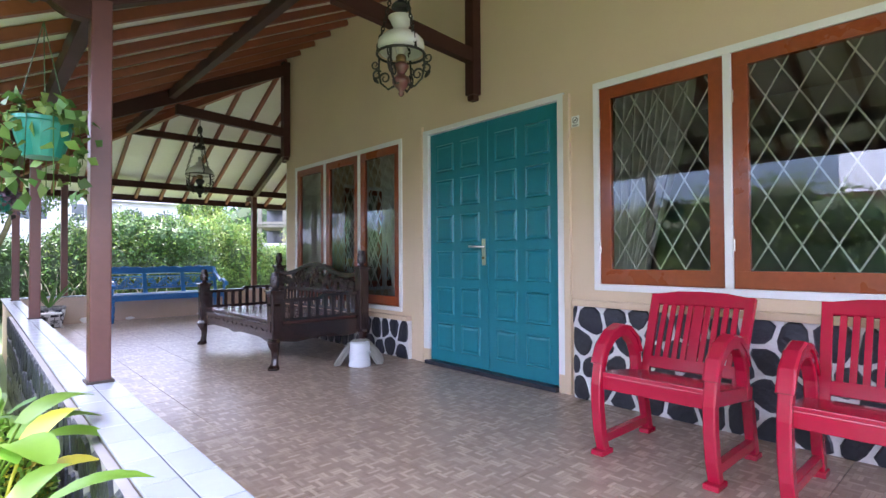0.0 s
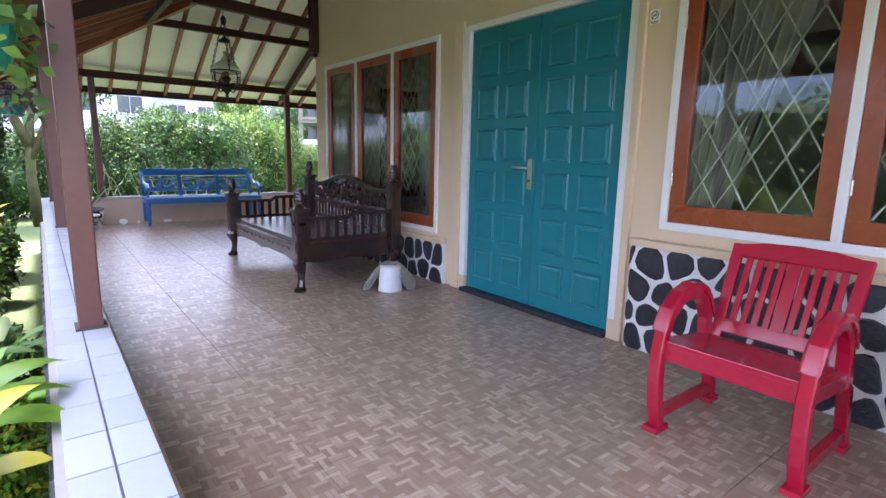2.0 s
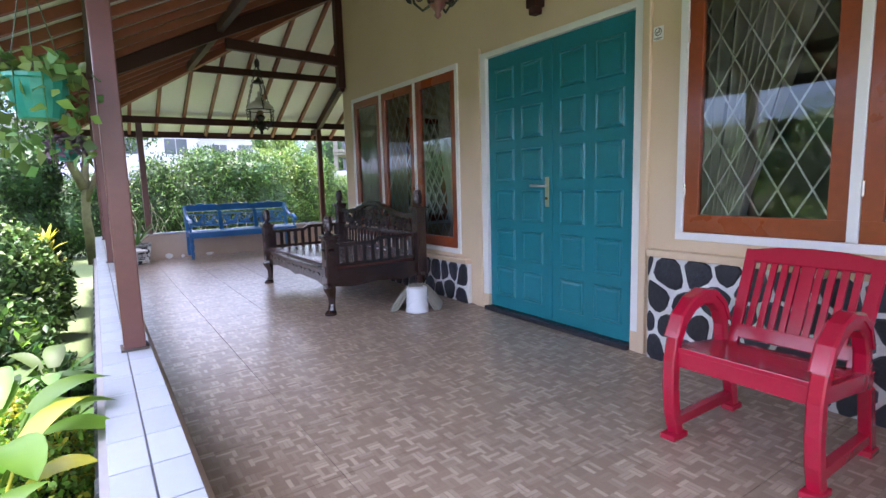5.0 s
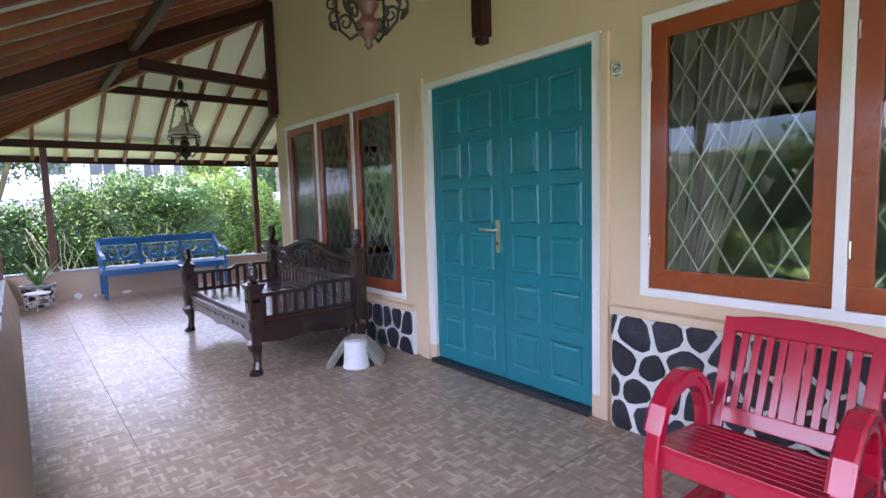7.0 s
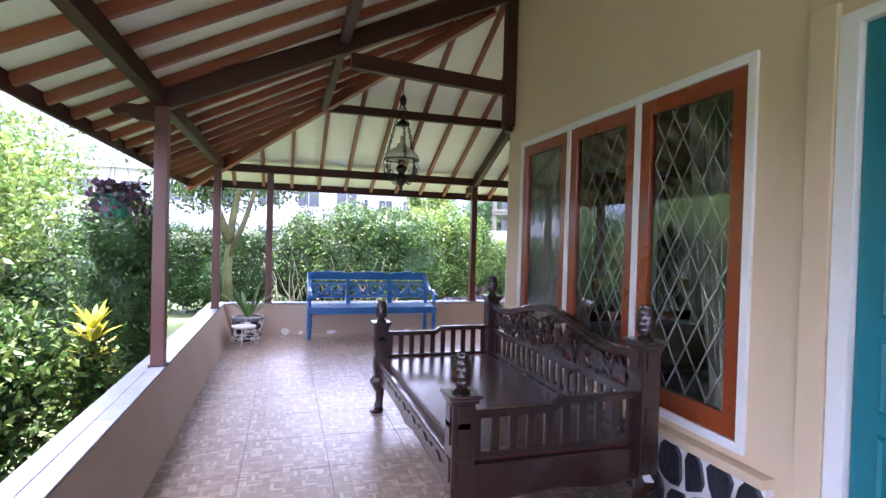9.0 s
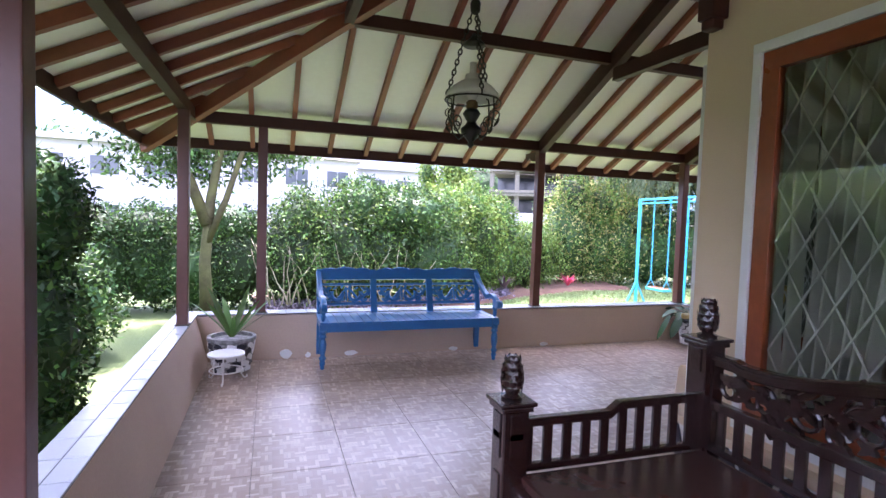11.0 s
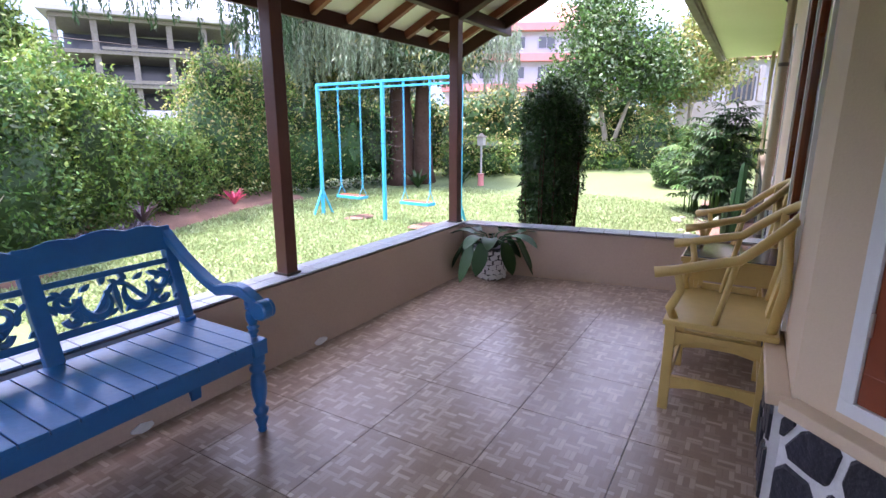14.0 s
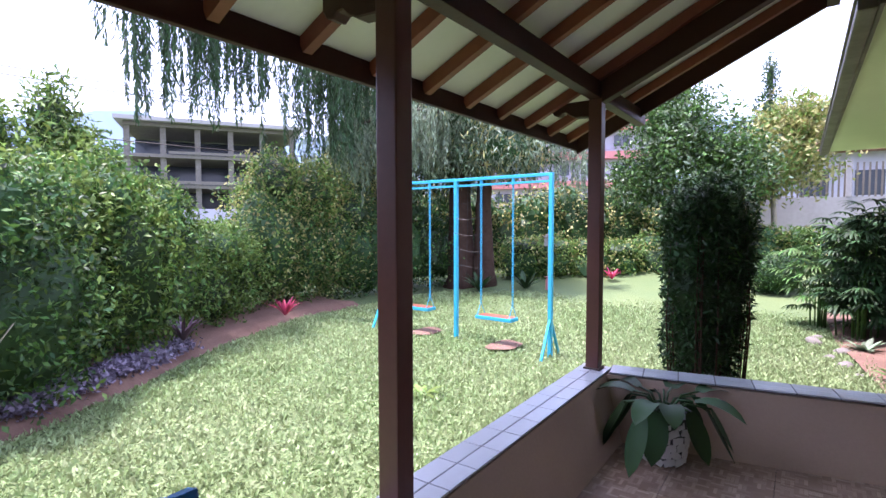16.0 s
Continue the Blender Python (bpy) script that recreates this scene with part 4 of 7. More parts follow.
# ---- porch furniture ----
def turned_leg(name, x, y, z0, z1, r, parent, mat, label=""):
    """A turned leg with rings and a tapering foot."""
    h = z1 - z0
    pr = [(0.45, 0), (0.6, .02), (0.5, .06), (0.62, .1), (0.85, .17), (0.55, .2), (0.75, .23), (1.0, .29), (0.6, .33), (0.62, .36), (0.95, .5), (1.02, .62), (0.9, .72), (0.6, .77), (1.0, .8), (1.0, .84), (0.65, .87), (1.02, .9), (1.02, 1.0)]
    return part(name, lathe(bmesh.new(), [(a * r, z0 + b * h) for a, b in pr], 14, Matrix.Translation((x, y, 0))), mat, parent, label, smooth=True)


def scroll(bm, cx, cz, r, t, m, turns=1.1, start=0.0, sign=1, rr=0.008):
    pts = []
    for i in range(15):
        u = i / 14
        a = start + sign * u * turns * 2 * math.pi
        q = r * (1 - 0.72 * u)
        pts.append(m @ Vector((cx + q * math.cos(a), 0, cz + q * math.sin(a))))
    tube(bm, pts, [rr * (1 - 0.4 * i / 14) for i in range(15)], 6)


def leaf_plate(bm, cx, cz, L, w, ang, t, m):
    """A carved leaf: a flat pointed board."""
    out = []
    for i in range(10):
        u = i / 9
        out.append((L * u, w * math.sin(math.pi * u) ** 0.8))
    for i in range(8, 0, -1):
        u = i / 9
        out.append((L * u, -w * math.sin(math.pi * u) ** 0.8 * 0.7))
    c, s = math.cos(ang), math.sin(ang)
    plate(bm, [(cx + x * c - z * s, cz + x * s + z * c) for x, z in out], t, m)


def blue_bench():
    t = thing("bench", -0.775, 7.145, FZ, label="blue painted wooden garden bench with a pierced carved back", category="bench")
    W, D = 0.88, 0.0
    sz = 0.435
    for sx_ in (-1, 1):
        turned_leg("front_leg", sx_ * (W - 0.03), 0.03, 0, sz - 0.07, 0.034, t, "blue")
        part("leg_block", boxm(sx_ * (W - 0.03) - 0.034, sx_ * (W - 0.03) + 0.034, -0.004, 0.064, sz - 0.072, sz - 0.02, 0.004), "blue", t)
        bm = bmesh.new()
        stick(bm, (sx_ * (W - 0.04), 0.50, 0.0), (sx_ * (W - 0.04), 0.47, sz + 0.02), 0.055, 0.045, bevel=0.004)
        part("back_leg", bm, "blue", t)
        bm = bmesh.new()
        stick(bm, (sx_ * (W - 0.035), 0.47, sz - 0.04), (sx_ * (W - 0.035), 0.60, 0.86), 0.05, 0.04, bevel=0.005)
        part("back_post", bm, "blue", t)
        turned_leg("arm_support", sx_ * (W - 0.03), 0.035, sz + 0.005, 0.60, 0.027, t, "blue")
        bm = bmesh.new()
        pts, n = [], 22
        for i in range(n + 1):
            u = i / n
            y = 0.57 - 0.62 * u
            z = 0.82 - 0.25 * (1 - (1 - u) ** 2.2) + 0.055 * max(0, math.sin((u - 0.55) / 0.45 * math.pi)) * (u > 0.55)
            pts.append((sx_ * (W - 0.03), y, z))
        outline = [(p[1], p[2] + 0.026) for p in pts] + [(-0.055, 0.60), (-0.062, 0.565), (-0.04, 0.535), (-0.005, 0.53), (0.02, 0.555)] + [(p[1], p[2] - 0.022) for p in reversed(pts[:-3])]
        m = Matrix.Translation((sx_ * (W - 0.03), 0, 0)) @ Matrix.Rotation(radians(90), 4, "Z")
        plate(bm, outline, 0.05, m, 0.006)
        lathe(bm, [(0.036, -0.026), (0.042, -0.018), (0.042, 0.018), (0.036, 0.026)], 18, Matrix.Translation((sx_ * (W - 0.03), -0.03, 0.572)) @ Matrix.Rotation(radians(90), 4, "Y"))
        arm = part("armrest", bm, "blue", t)
        bm = bmesh.new()
        lathe(bm, [(0.010, 0), (0.030, 0.004), (0.040, 0.010), (0.030, 0.016), (0.014, 0.020)], 12, Matrix.Translation((sx_ * (W - 0.004), -0.03, 0.572)) @ Matrix.Rotation(radians(90 * sx_), 4, "Y"))
        part("rosette", bm, "blue", arm, smooth=True)
        part("side_rail", boxm(sx_ * (W - 0.03) - 0.018, sx_ * (W - 0.03) + 0.018, 0.06, 0.46, sz - 0.085, sz - 0.022, 0.004), "blue", t)
    part("front_rail", boxm(-W + 0.062, W - 0.062, 0.012, 0.045, sz - 0.095, sz - 0.020, 0.005), "blue", t)
    part("back_rail", boxm(-W + 0.062, W - 0.062, 0.455, 0.485, sz - 0.09, sz - 0.022, 0.005), "blue", t)
    n = 22
    for i in range(n):
        a = -W + (2 * W) * i / n
        part("seat_slat", boxm(a + 0.002, a + 2 * W / n - 0.002, -0.012, 0.475, sz - 0.019, sz, 0.003), "blue", t)
    tilt = Matrix.Translation((0, 0.475, sz)) @ Matrix.Rotation(radians(-16.4), 4, "X")
    for px in (-0.30, 0.30):
        part("back_stile", boxm(px - 0.032, px + 0.032, -0.018, 0.018, -0.03, 0.44, 0.005, m=tilt), "blue", t)
    secs = [(-W + 0.055, -0.332), (-0.268, 0.268), (0.332, W - 0.055)]
    # crest with a wavy upper edge
    out = [(-W + 0.01, 0.335)]
    N = 72
    for i in range(N + 1):
        u = i / N
        x = -W + 0.01 + (2 * W - 0.02) * u
        s = (u * 3) % 1.0
        z = 0.415 + 0.036 * max(0, math.sin(math.pi * s)) ** 0.6 + 0.016 * abs(math.sin(3 * math.pi * s))
        out.append((x, z))
    out.append((W - 0.01, 0.335))
    part("crest_rail", plate(bmesh.new(), out, 0.032, tilt @ Matrix.Translation((0, -0.004, 0)), 0.004), "blue", t)
    for a, b in secs:
        part("rail", boxm(a, b, -0.012, 0.012, 0.275, 0.300, 0.003, m=tilt), "blue", t)
        part("rail", boxm(a, b, -0.012, 0.012, 0.075, 0.105, 0.003, m=tilt), "blue", t)
        bm = bmesh.new()
        c, w = (a + b) / 2, (b - a) / 2
        ring = [tilt @ Vector((c + 0.055 * math.cos(q), 0, 0.19 + 0.055 * math.sin(q))) for q in (2 * math.pi * k / 20 for k in range(20))]
        for s in (-1, 1):
            rg = [tilt @ Vector((c + s * 0.085 + 0.055 * math.cos(q), 0, 0.185 + 0.06 * math.sin(q))) for q in (math.pi * (0.80 + 1.4 * k / 17) for k in range(18))]
            tube(bm, rg, [0.008 + 0.014 * math.sin(math.pi * k / 17) for k in range(18)], 6)
            scroll(bm, c + s * 0.19, 0.215, 0.042, 0, tilt, 1.0, math.pi if s > 0 else 0, s, 0.017)
            scroll(bm, c + s * 0.17, 0.145, 0.034, 0, tilt, 0.9, 0 if s > 0 else math.pi, -s, 0.016)
            leaf_plate(bm, c + s * 0.10, 0.125, 0.09 * 1, 0.016, 0.35 if s > 0 else math.pi - 0.35, 0.018, tilt)
            leaf_plate(bm, c + s * 0.14, 0.26, 0.085, 0.015, -0.5 if s > 0 else math.pi + 0.5, 0.018, tilt)
            leaf_plate(bm, c + s * 0.225, 0.17, 0.05, 0.014, 1.2 if s > 0 else math.pi - 1.2, 0.018, tilt)
            leaf_plate(bm, c + s * 0.05, 0.245, 0.05, 0.014, 2.0 if s > 0 else math.pi - 2.0, 0.018, tilt)
        leaf_plate(bm, c, 0.11, 0.15, 0.014, math.pi / 2, 0.02, tilt)
        wave = [tilt @ Vector((a + (b - a) * k / 40, 0.002, 0.19 + 0.052 * math.sin(math.pi * 4 * k / 40 + 1.2))) for k in range(41)]
        tube(bm, wave, 0.012, 6)
        for k in range(14):
            x = a + (b - a) * (k + 0.5) / 14
            leaf_plate(bm, x, 0.115 if k % 2 else 0.262, 0.05, 0.013, (0.5 if k % 3 else 2.4) + (0 if k % 2 else 3.14), 0.016, tilt)
        part("carved_panel", bm, "blue", t, "pierced carved scroll panel", kind="stuff")
    return t


def pineapple(bm, x, y, z, r, h):
    """A carved bud of overlapping scales on a round foot."""
    lathe(bm, [(r * 0.9, 0), (r * 0.95, 0.010), (r * 0.55, 0.018), (r * 0.6, 0.026), (r * 0.98, 0.2 * h + 0.02), (r * 1.02, 0.45 * h), (r * 0.86, 0.72 * h), (r * 0.62, 0.95 * h), (r * 0.3, h)], 14, Matrix.Translation((x, y, z)))
    for j in range(5):
        zz = z + 0.03 + h * 0.16 * j
        rr = r * (0.93, 1.0, 0.98, 0.87, 0.70)[j]
        for k in range(8):
            a = 2 * math.pi * (k + 0.5 * (j % 2)) / 8
            p = Vector((x + rr * math.cos(a), y + rr * math.sin(a), zz))
            d = Vector((math.cos(a), math.sin(a), 0))
            s = Vector((-math.sin(a), math.cos(a), 0)) * r * 0.36
            v = [bm.verts.new(q) for q in (p - Vector((0, 0, 0.008)), p + s + Vector((0, 0, h * 0.09)), p + d * 0.0005 + Vector((0, 0, h * 0.19)), p - s + Vector((0, 0, h * 0.09)), p + d * 0.0032 + Vector((0, 0, h * 0.1)))]
            for i in range(4):
                bm.faces.new((v[i], v[(i + 1) % 4], v[4]))


def daybed():
    x0, x1, y0, y1 = -1.215, -0.285, 2.245, 4.175
    t = thing("daybed", (x0 + x1) / 2, (y0 + y1) / 2, FZ, label="dark brown carved wooden daybed with a plastic-covered seat", category="daybed")
    hx, hy = (x1 - x0) / 2, (y1 - y0) / 2
    for sx_, sy_, top in ((-1, -1, 0.70), (-1, 1, 0.70), (1, -1, 0.90), (1, 1, 0.90)):
        x, y = sx_ * hx, sy_ * hy
        w = 0.052
        p = part("corner_post", boxm(x - w, x + w, y - w, y + w, 0.28, top, 0.006), "teak", t, "carved square corner post")
        for zz in (0.34, 0.50, top - 0.13):
            for dx, dy, m in ((0, -1, 0), (0, 1, 0), (-1, 0, 1), (1, 0, 1)):
                c = Vector((x + dx * (w + 0.002), y + dy * (w + 0.002), zz))
                bm = bmesh.new()
                if m == 0:
                    box(bm, c.x - 0.028, c.x + 0.028, c.y - 0.004, c.y + 0.004, zz, zz + 0.10, 0.003)
                else:
                    box(bm, c.x - 0.004, c.x + 0.004, c.y - 0.028, c.y + 0.028, zz, zz + 0.10, 0.003)
                part("carved_block", bm, "teak", p)
        bm = bmesh.new()
        box(bm, x - w - 0.012, x + w + 0.012, y - w - 0.012, y + w + 0.012, top - 0.022, top - 0.002, 0.005)
        box(bm, x - w - 0.022, x + w + 0.022, y - w - 0.022, y + w + 0.022, top, top + 0.016, 0.005)
        part("post_cap", bm, "teak", p)
        bm = bmesh.new()
        pineapple(bm, x, y, top + 0.016, 0.043, 0.165)
        part("finial", bm, "teak", p, "carved pineapple finial", kind="stuff")
        # curved leg
        bm = bmesh.new()
        prof = [(0.0, 0.052, 0.020), (0.02, 0.056, 0.018), (0.045, 0.036, 0.008), (0.10, 0.030, 0.0), (0.16, 0.036, -0.002), (0.21, 0.052, 0.012), (0.25, 0.060, 0.020), (0.285, 0.050, 0.006)]
        rings = []
        for z, r, off in prof:
            cx, cy = x + sx_ * off, y + sy_ * off * 0.6
            rings.append([bm.verts.new((cx + r * math.cos(a) * 1.0, cy + r * math.sin(a), z)) for a in (math.pi / 4 + 2 * math.pi * k / 8 for k in range(8))])
        for A, B in zip(rings, rings[1:]):
            for k in range(8):
                bm.faces.new((A[k], A[(k + 1) % 8], B[(k + 1) % 8], B[k]))
        bm.faces.new(rings[0][::-1]), bm.faces.new(rings[-1])
        part("leg", bm, "teak", t, "bowed carved leg")
    # rails
    for sx_ in (-1, 1):
        bm = bmesh.new()
        out = [(-hy + 0.04, 0.40), (hy - 0.04, 0.40), (hy - 0.04, 0.255), (hy - 0.16, 0.235), (hy - 0.32, 0.262), (0.16, 0.262), (0, 0.238), (-0.16, 0.262), (-hy + 0.32, 0.262), (-hy + 0.16, 0.235), (-hy + 0.04, 0.255)]
        plate(bm, out[::-1], 0.04, Matrix.Translation((sx_ * (hx - 0.005), 0, 0)) @ Matrix.Rotation(radians(90), 4, "Z"), 0.005)
        r = part("side_rail", bm, "teak", t, "long shaped side rail")
        bm = bmesh.new()
        box(bm, sx_ * (hx + 0.016), sx_ * (hx + 0.021), -hy + 0.10, hy - 0.10, 0.375, 0.390, 0.002)
        for k in range(-3, 4):
            leaf_plate(bm, k * 0.25, 0.325, 0.10, 0.014, 0.2, 0.008, Matrix.Translation((sx_ * (hx + 0.017), 0, 0)) @ Matrix.Rotation(radians(90), 4, "Z"))
            leaf_plate(bm, k * 0.25, 0.325, 0.10, 0.014, math.pi - 0.2, 0.008, Matrix.Translation((sx_ * (hx + 0.017), 0, 0)) @ Matrix.Rotation(radians(90), 4, "Z"))
        part("rail_carving", bm, "teak", r, kind="stuff")
    for sy_ in (-1, 1):
        bm = bmesh.new()
        out = [(-hx + 0.04, 0.40), (-hx + 0.04, 0.25), (-hx + 0.2, 0.23), (0, 0.255), (hx - 0.2, 0.23), (hx - 0.04, 0.25), (hx - 0.04, 0.40)]
        plate(bm, out, 0.04, Matrix.Translation((0, sy_ * (hy - 0.005), 0)), 0.005)
        part("end_rail", bm, "teak", t)
        e = part("end_frame", boxm(-hx + 0.04, hx - 0.04, sy_ * hy - 0.014, sy_ * hy + 0.014, 0.425, 0.455, 0.004), "teak", t)
        bm = bmesh.new()
        out = [(-hx + 0.04, 0.60), (-0.02, 0.60), (0.03, 0.635), (hx - 0.04, 0.635), (hx - 0.04, 0.670), (0.02, 0.670), (-0.03, 0.635), (-hx + 0.04, 0.635)]
        plate(bm, out[::-1], 0.036, Matrix.Translation((0, sy_ * hy, 0)), 0.004)
        part("end_top_rail", bm, "teak", t)
        n = 10
        for i in range(n):
            x = -hx + 0.075 + (2 * hx - 0.15) * i / (n - 1)
            part("end_slat", boxm(x - 0.02, x + 0.02, sy_ * hy - 0.008, sy_ * hy + 0.008, 0.452, 0.602 if x < 0 else 0.637, 0.003), "teak", t)
    part("seat", boxm(-hx + 0.025, hx - 0.025, -hy + 0.03, hy - 0.03, 0.385, 0.432, 0.015), "seat", t, "padded seat under dark plastic sheet")
    # back
    m = Matrix.Translation((hx, 0, 0)) @ Matrix.Rotation(radians(90), 4, "Z")
    out = []
    N = 48

    def top(u):
        s = abs(u)
        return 0.845 + 0.115 * (0.5 + 0.5 * math.cos(min(1, s / 0.78) * math.pi)) + (0.01 if s > 0.86 else 0)
    for i in range(N + 1):
        u = -1 + 2 * i / N
        out.append((u * (hy - 0.04), top(u)))
    low = [(x, z - 0.052) for x, z in reversed(out)]
    part("crest_rail", plate(bmesh.new(), out + low, 0.05, m, 0.006), "teak", t, "arched crest rail")
    bm = bmesh.new()
    for i in range(N):
        a, b = out[i], out[i + 1]
        stick(bm, m @ Vector((a[0], 0.029, a[1] - 0.018)), m @ Vector((b[0], 0.029, b[1] - 0.018)), 0.008, 0.008)
    part("moulding", bm, "teak", t)
    part("back_rail", boxm(hx - 0.02, hx + 0.02, -hy + 0.04, hy - 0.04, 0.615, 0.655, 0.004), "teak", t)
    part("back_rail", boxm(hx - 0.018, hx + 0.018, -hy + 0.04, hy - 0.04, 0.435, 0.465, 0.004), "teak", t)
    n = 21
    for i in range(n):
        y = -hy + 0.10 + (2 * hy - 0.20) * i / (n - 1)
        part("back_slat", boxm(hx - 0.008, hx + 0.008, y - 0.021, y + 0.021, 0.462, 0.618, 0.003), "teak", t)
    bm = bmesh.new()
    r = random.Random(5)
    for i in range(150):
        u = r.uniform(-0.93, 0.93)
        zt = top(u) - 0.06
        z = r.uniform(0.66, zt)
        leaf_plate(bm, u * (hy - 0.06), z, r.uniform(0.06, 0.11), r.uniform(0.012, 0.02), r.uniform(0, 6.28), r.uniform(0.015, 0.032), m)
    for s in (-1, 1):
        for k, (u, z, rr) in enumerate(((0.12, 0.80, 0.075), (0.32, 0.76, 0.075), (0.52, 0.73, 0.065), (0.70, 0.72, 0.055), (0.86, 0.72, 0.05), (0.22, 0.70, 0.045), (0.42, 0.69, 0.04))):
            scroll(bm, s * u * hy, z, rr, 0, m, 1.2, 0.5 * k, s * (1 if k % 2 else -1), 0.012)
    part("carved_panel", bm, "teak", t, "pierced panel of carved leaves and scrolls", kind="stuff")
    for s in (-1, 1):
        bm = bmesh.new()
        stick(bm, (hx, s * (hy - 0.05), 0.46), (hx, s * (hy - 0.05), 0.81), 0.03, 0.02)
        part("back_edge", bm, "teak", t)
    return t


def ribbon(bm, pts, w, h):
    """A continuous bent board, w wide across y and h thick, through the points (x, z)."""
    n = len(pts)
    rings = []
    for i, (x, z) in enumerate(pts):
        a, b = Vector(pts[max(0, i - 1)]), Vector(pts[min(n - 1, i + 1)])
        d = (b - a).normalized()
        q = Vector((-d.y, d.x)) * h / 2
        k = 0.7 if i in (0, n - 1) else 1.0
        prof = ((-w / 2, -1), (-w / 2, 0.5), (-w * 0.36, 1), (w * 0.36, 1), (w / 2, 0.5), (w / 2, -1))
        rings.append([bm.verts.new((x + q.x * s * k, yy, z + q.y * s * k)) for yy, s in prof])
    for A, B in zip(rings, rings[1:]):
        for k in range(6):
            bm.faces.new((A[k], A[(k + 1) % 6], B[(k + 1) % 6], B[k]))
    bm.faces.new(rings[0]), bm.faces.new(rings[-1][::-1])
    bmesh.ops.recalc_face_normals(bm, faces=bm.faces[:])
    return bm


def red_chair(y, label):
    t = thing("chair", -0.60, y, FZ, 0, label, "chair", "red chairs along the wall")
    hw = 0.272
    for s in (-1, 1):
        # looped arm and leg of one bent piece
        cx = s * hw
        loop = [(-0.275, 0.02), (-0.305, 0.12), (-0.322, 0.24), (-0.322, 0.36), (-0.30, 0.46), (-0.255, 0.545), (-0.18, 0.605), (-0.09, 0.63), (0.0, 0.615), (0.075, 0.56), (0.12, 0.475), (0.13, 0.38), (0.125, 0.31)]
        inner = [(-0.222, 0.02), (-0.250, 0.12), (-0.268, 0.24), (-0.270, 0.35), (-0.253, 0.44), (-0.217, 0.512), (-0.155, 0.56), (-0.09, 0.578), (-0.02, 0.568), (0.038, 0.525), (0.073, 0.455), (0.082, 0.38), (0.080, 0.31)]
        m = Matrix.Translation((0, cx, 0))
        part("arm_loop", plate(bmesh.new(), loop + inner[::-1], 0.052, m, 0.006), "red", t, "bent arm and front leg")
        bm = ribbon(bmesh.new(), [(x, z + 0.004) for x, z in loop[4:11]], 0.066, 0.03)
        bmesh.ops.translate(bm, verts=bm.verts[:], vec=(0, cx, 0))
        part("arm_pad", bm, "red", t)
        part("foot", boxm(-0.312, -0.205, cx - 0.034, cx + 0.034, 0, 0.026, 0.005), "red", t)
        back = [(0.26, 0.02), (0.205, 0.02), (0.175, 0.14), (0.14, 0.30), (0.19, 0.30), (0.225, 0.16)]
        part("back_leg", plate(bmesh.new(), back, 0.046, m, 0.005), "red", t)
        part("foot", boxm(0.185, 0.275, cx - 0.03, cx + 0.03, 0, 0.026, 0.005), "red", t)
        part("side_stretcher", boxm(-0.25, 0.215, cx - 0.018, cx + 0.018, 0.055, 0.10, 0.004), "red", t)
        bm = bmesh.new()
        stick(bm, (-0.27, cx, 0.385), (0.17, cx, 0.335), 0.044, 0.066, bevel=0.004)
        part("side_rail", bm, "red", t)
        bm = bmesh.new()
        stick(bm, (0.12, s * 0.232, 0.31), (0.325, s * 0.25, 0.785), 0.046, 0.032, bevel=0.005)
        part("back_stile", bm, "red", t)
    part("front_rail", boxm(-0.285, -0.255, -hw + 0.02, hw - 0.02, 0.335, 0.405, 0.005), "red", t)
    n = 9
    for i in range(n):
        x = -0.29 + 0.42 * i / n
        m = Matrix.Translation((x + 0.022, 0, 0.412 - 0.05 * i / n)) @ Matrix.Rotation(radians(6.5), 4, "Y")
        part("seat_slat", box(bmesh.new(), -0.0225, 0.0225, -hw + 0.005, hw - 0.005, -0.009, 0.009, 0.003, m), "red", t)
    tilt = Matrix.Translation((0.12, 0, 0.31)) @ Matrix.Rotation(radians(23.3), 4, "Y")
    part("lower_rail", box(bmesh.new(), -0.014, 0.014, -0.235, 0.235, 0.085, 0.15, 0.005, tilt), "red", t)
    out = [(-0.245, 0.455), (0.245, 0.455), (0.25, 0.515), (0.13, 0.535), (0, 0.54), (-0.13, 0.535), (-0.25, 0.515)]
    part("top_rail", plate(bmesh.new(), out, 0.028, tilt @ Matrix.Rotation(radians(90), 4, "Z"), 0.005), "red", t)
    for i, y in enumerate((-0.185, -0.138, -0.092, -0.046, 0.0, 0.046, 0.092, 0.138, 0.185)):
        w = 0.027 if i == 4 else 0.0135
        part("back_slat", box(bmesh.new(), -0.008, 0.008, y - w, y + w, 0.145, 0.46, 0.003, tilt), "red", t)
    return t


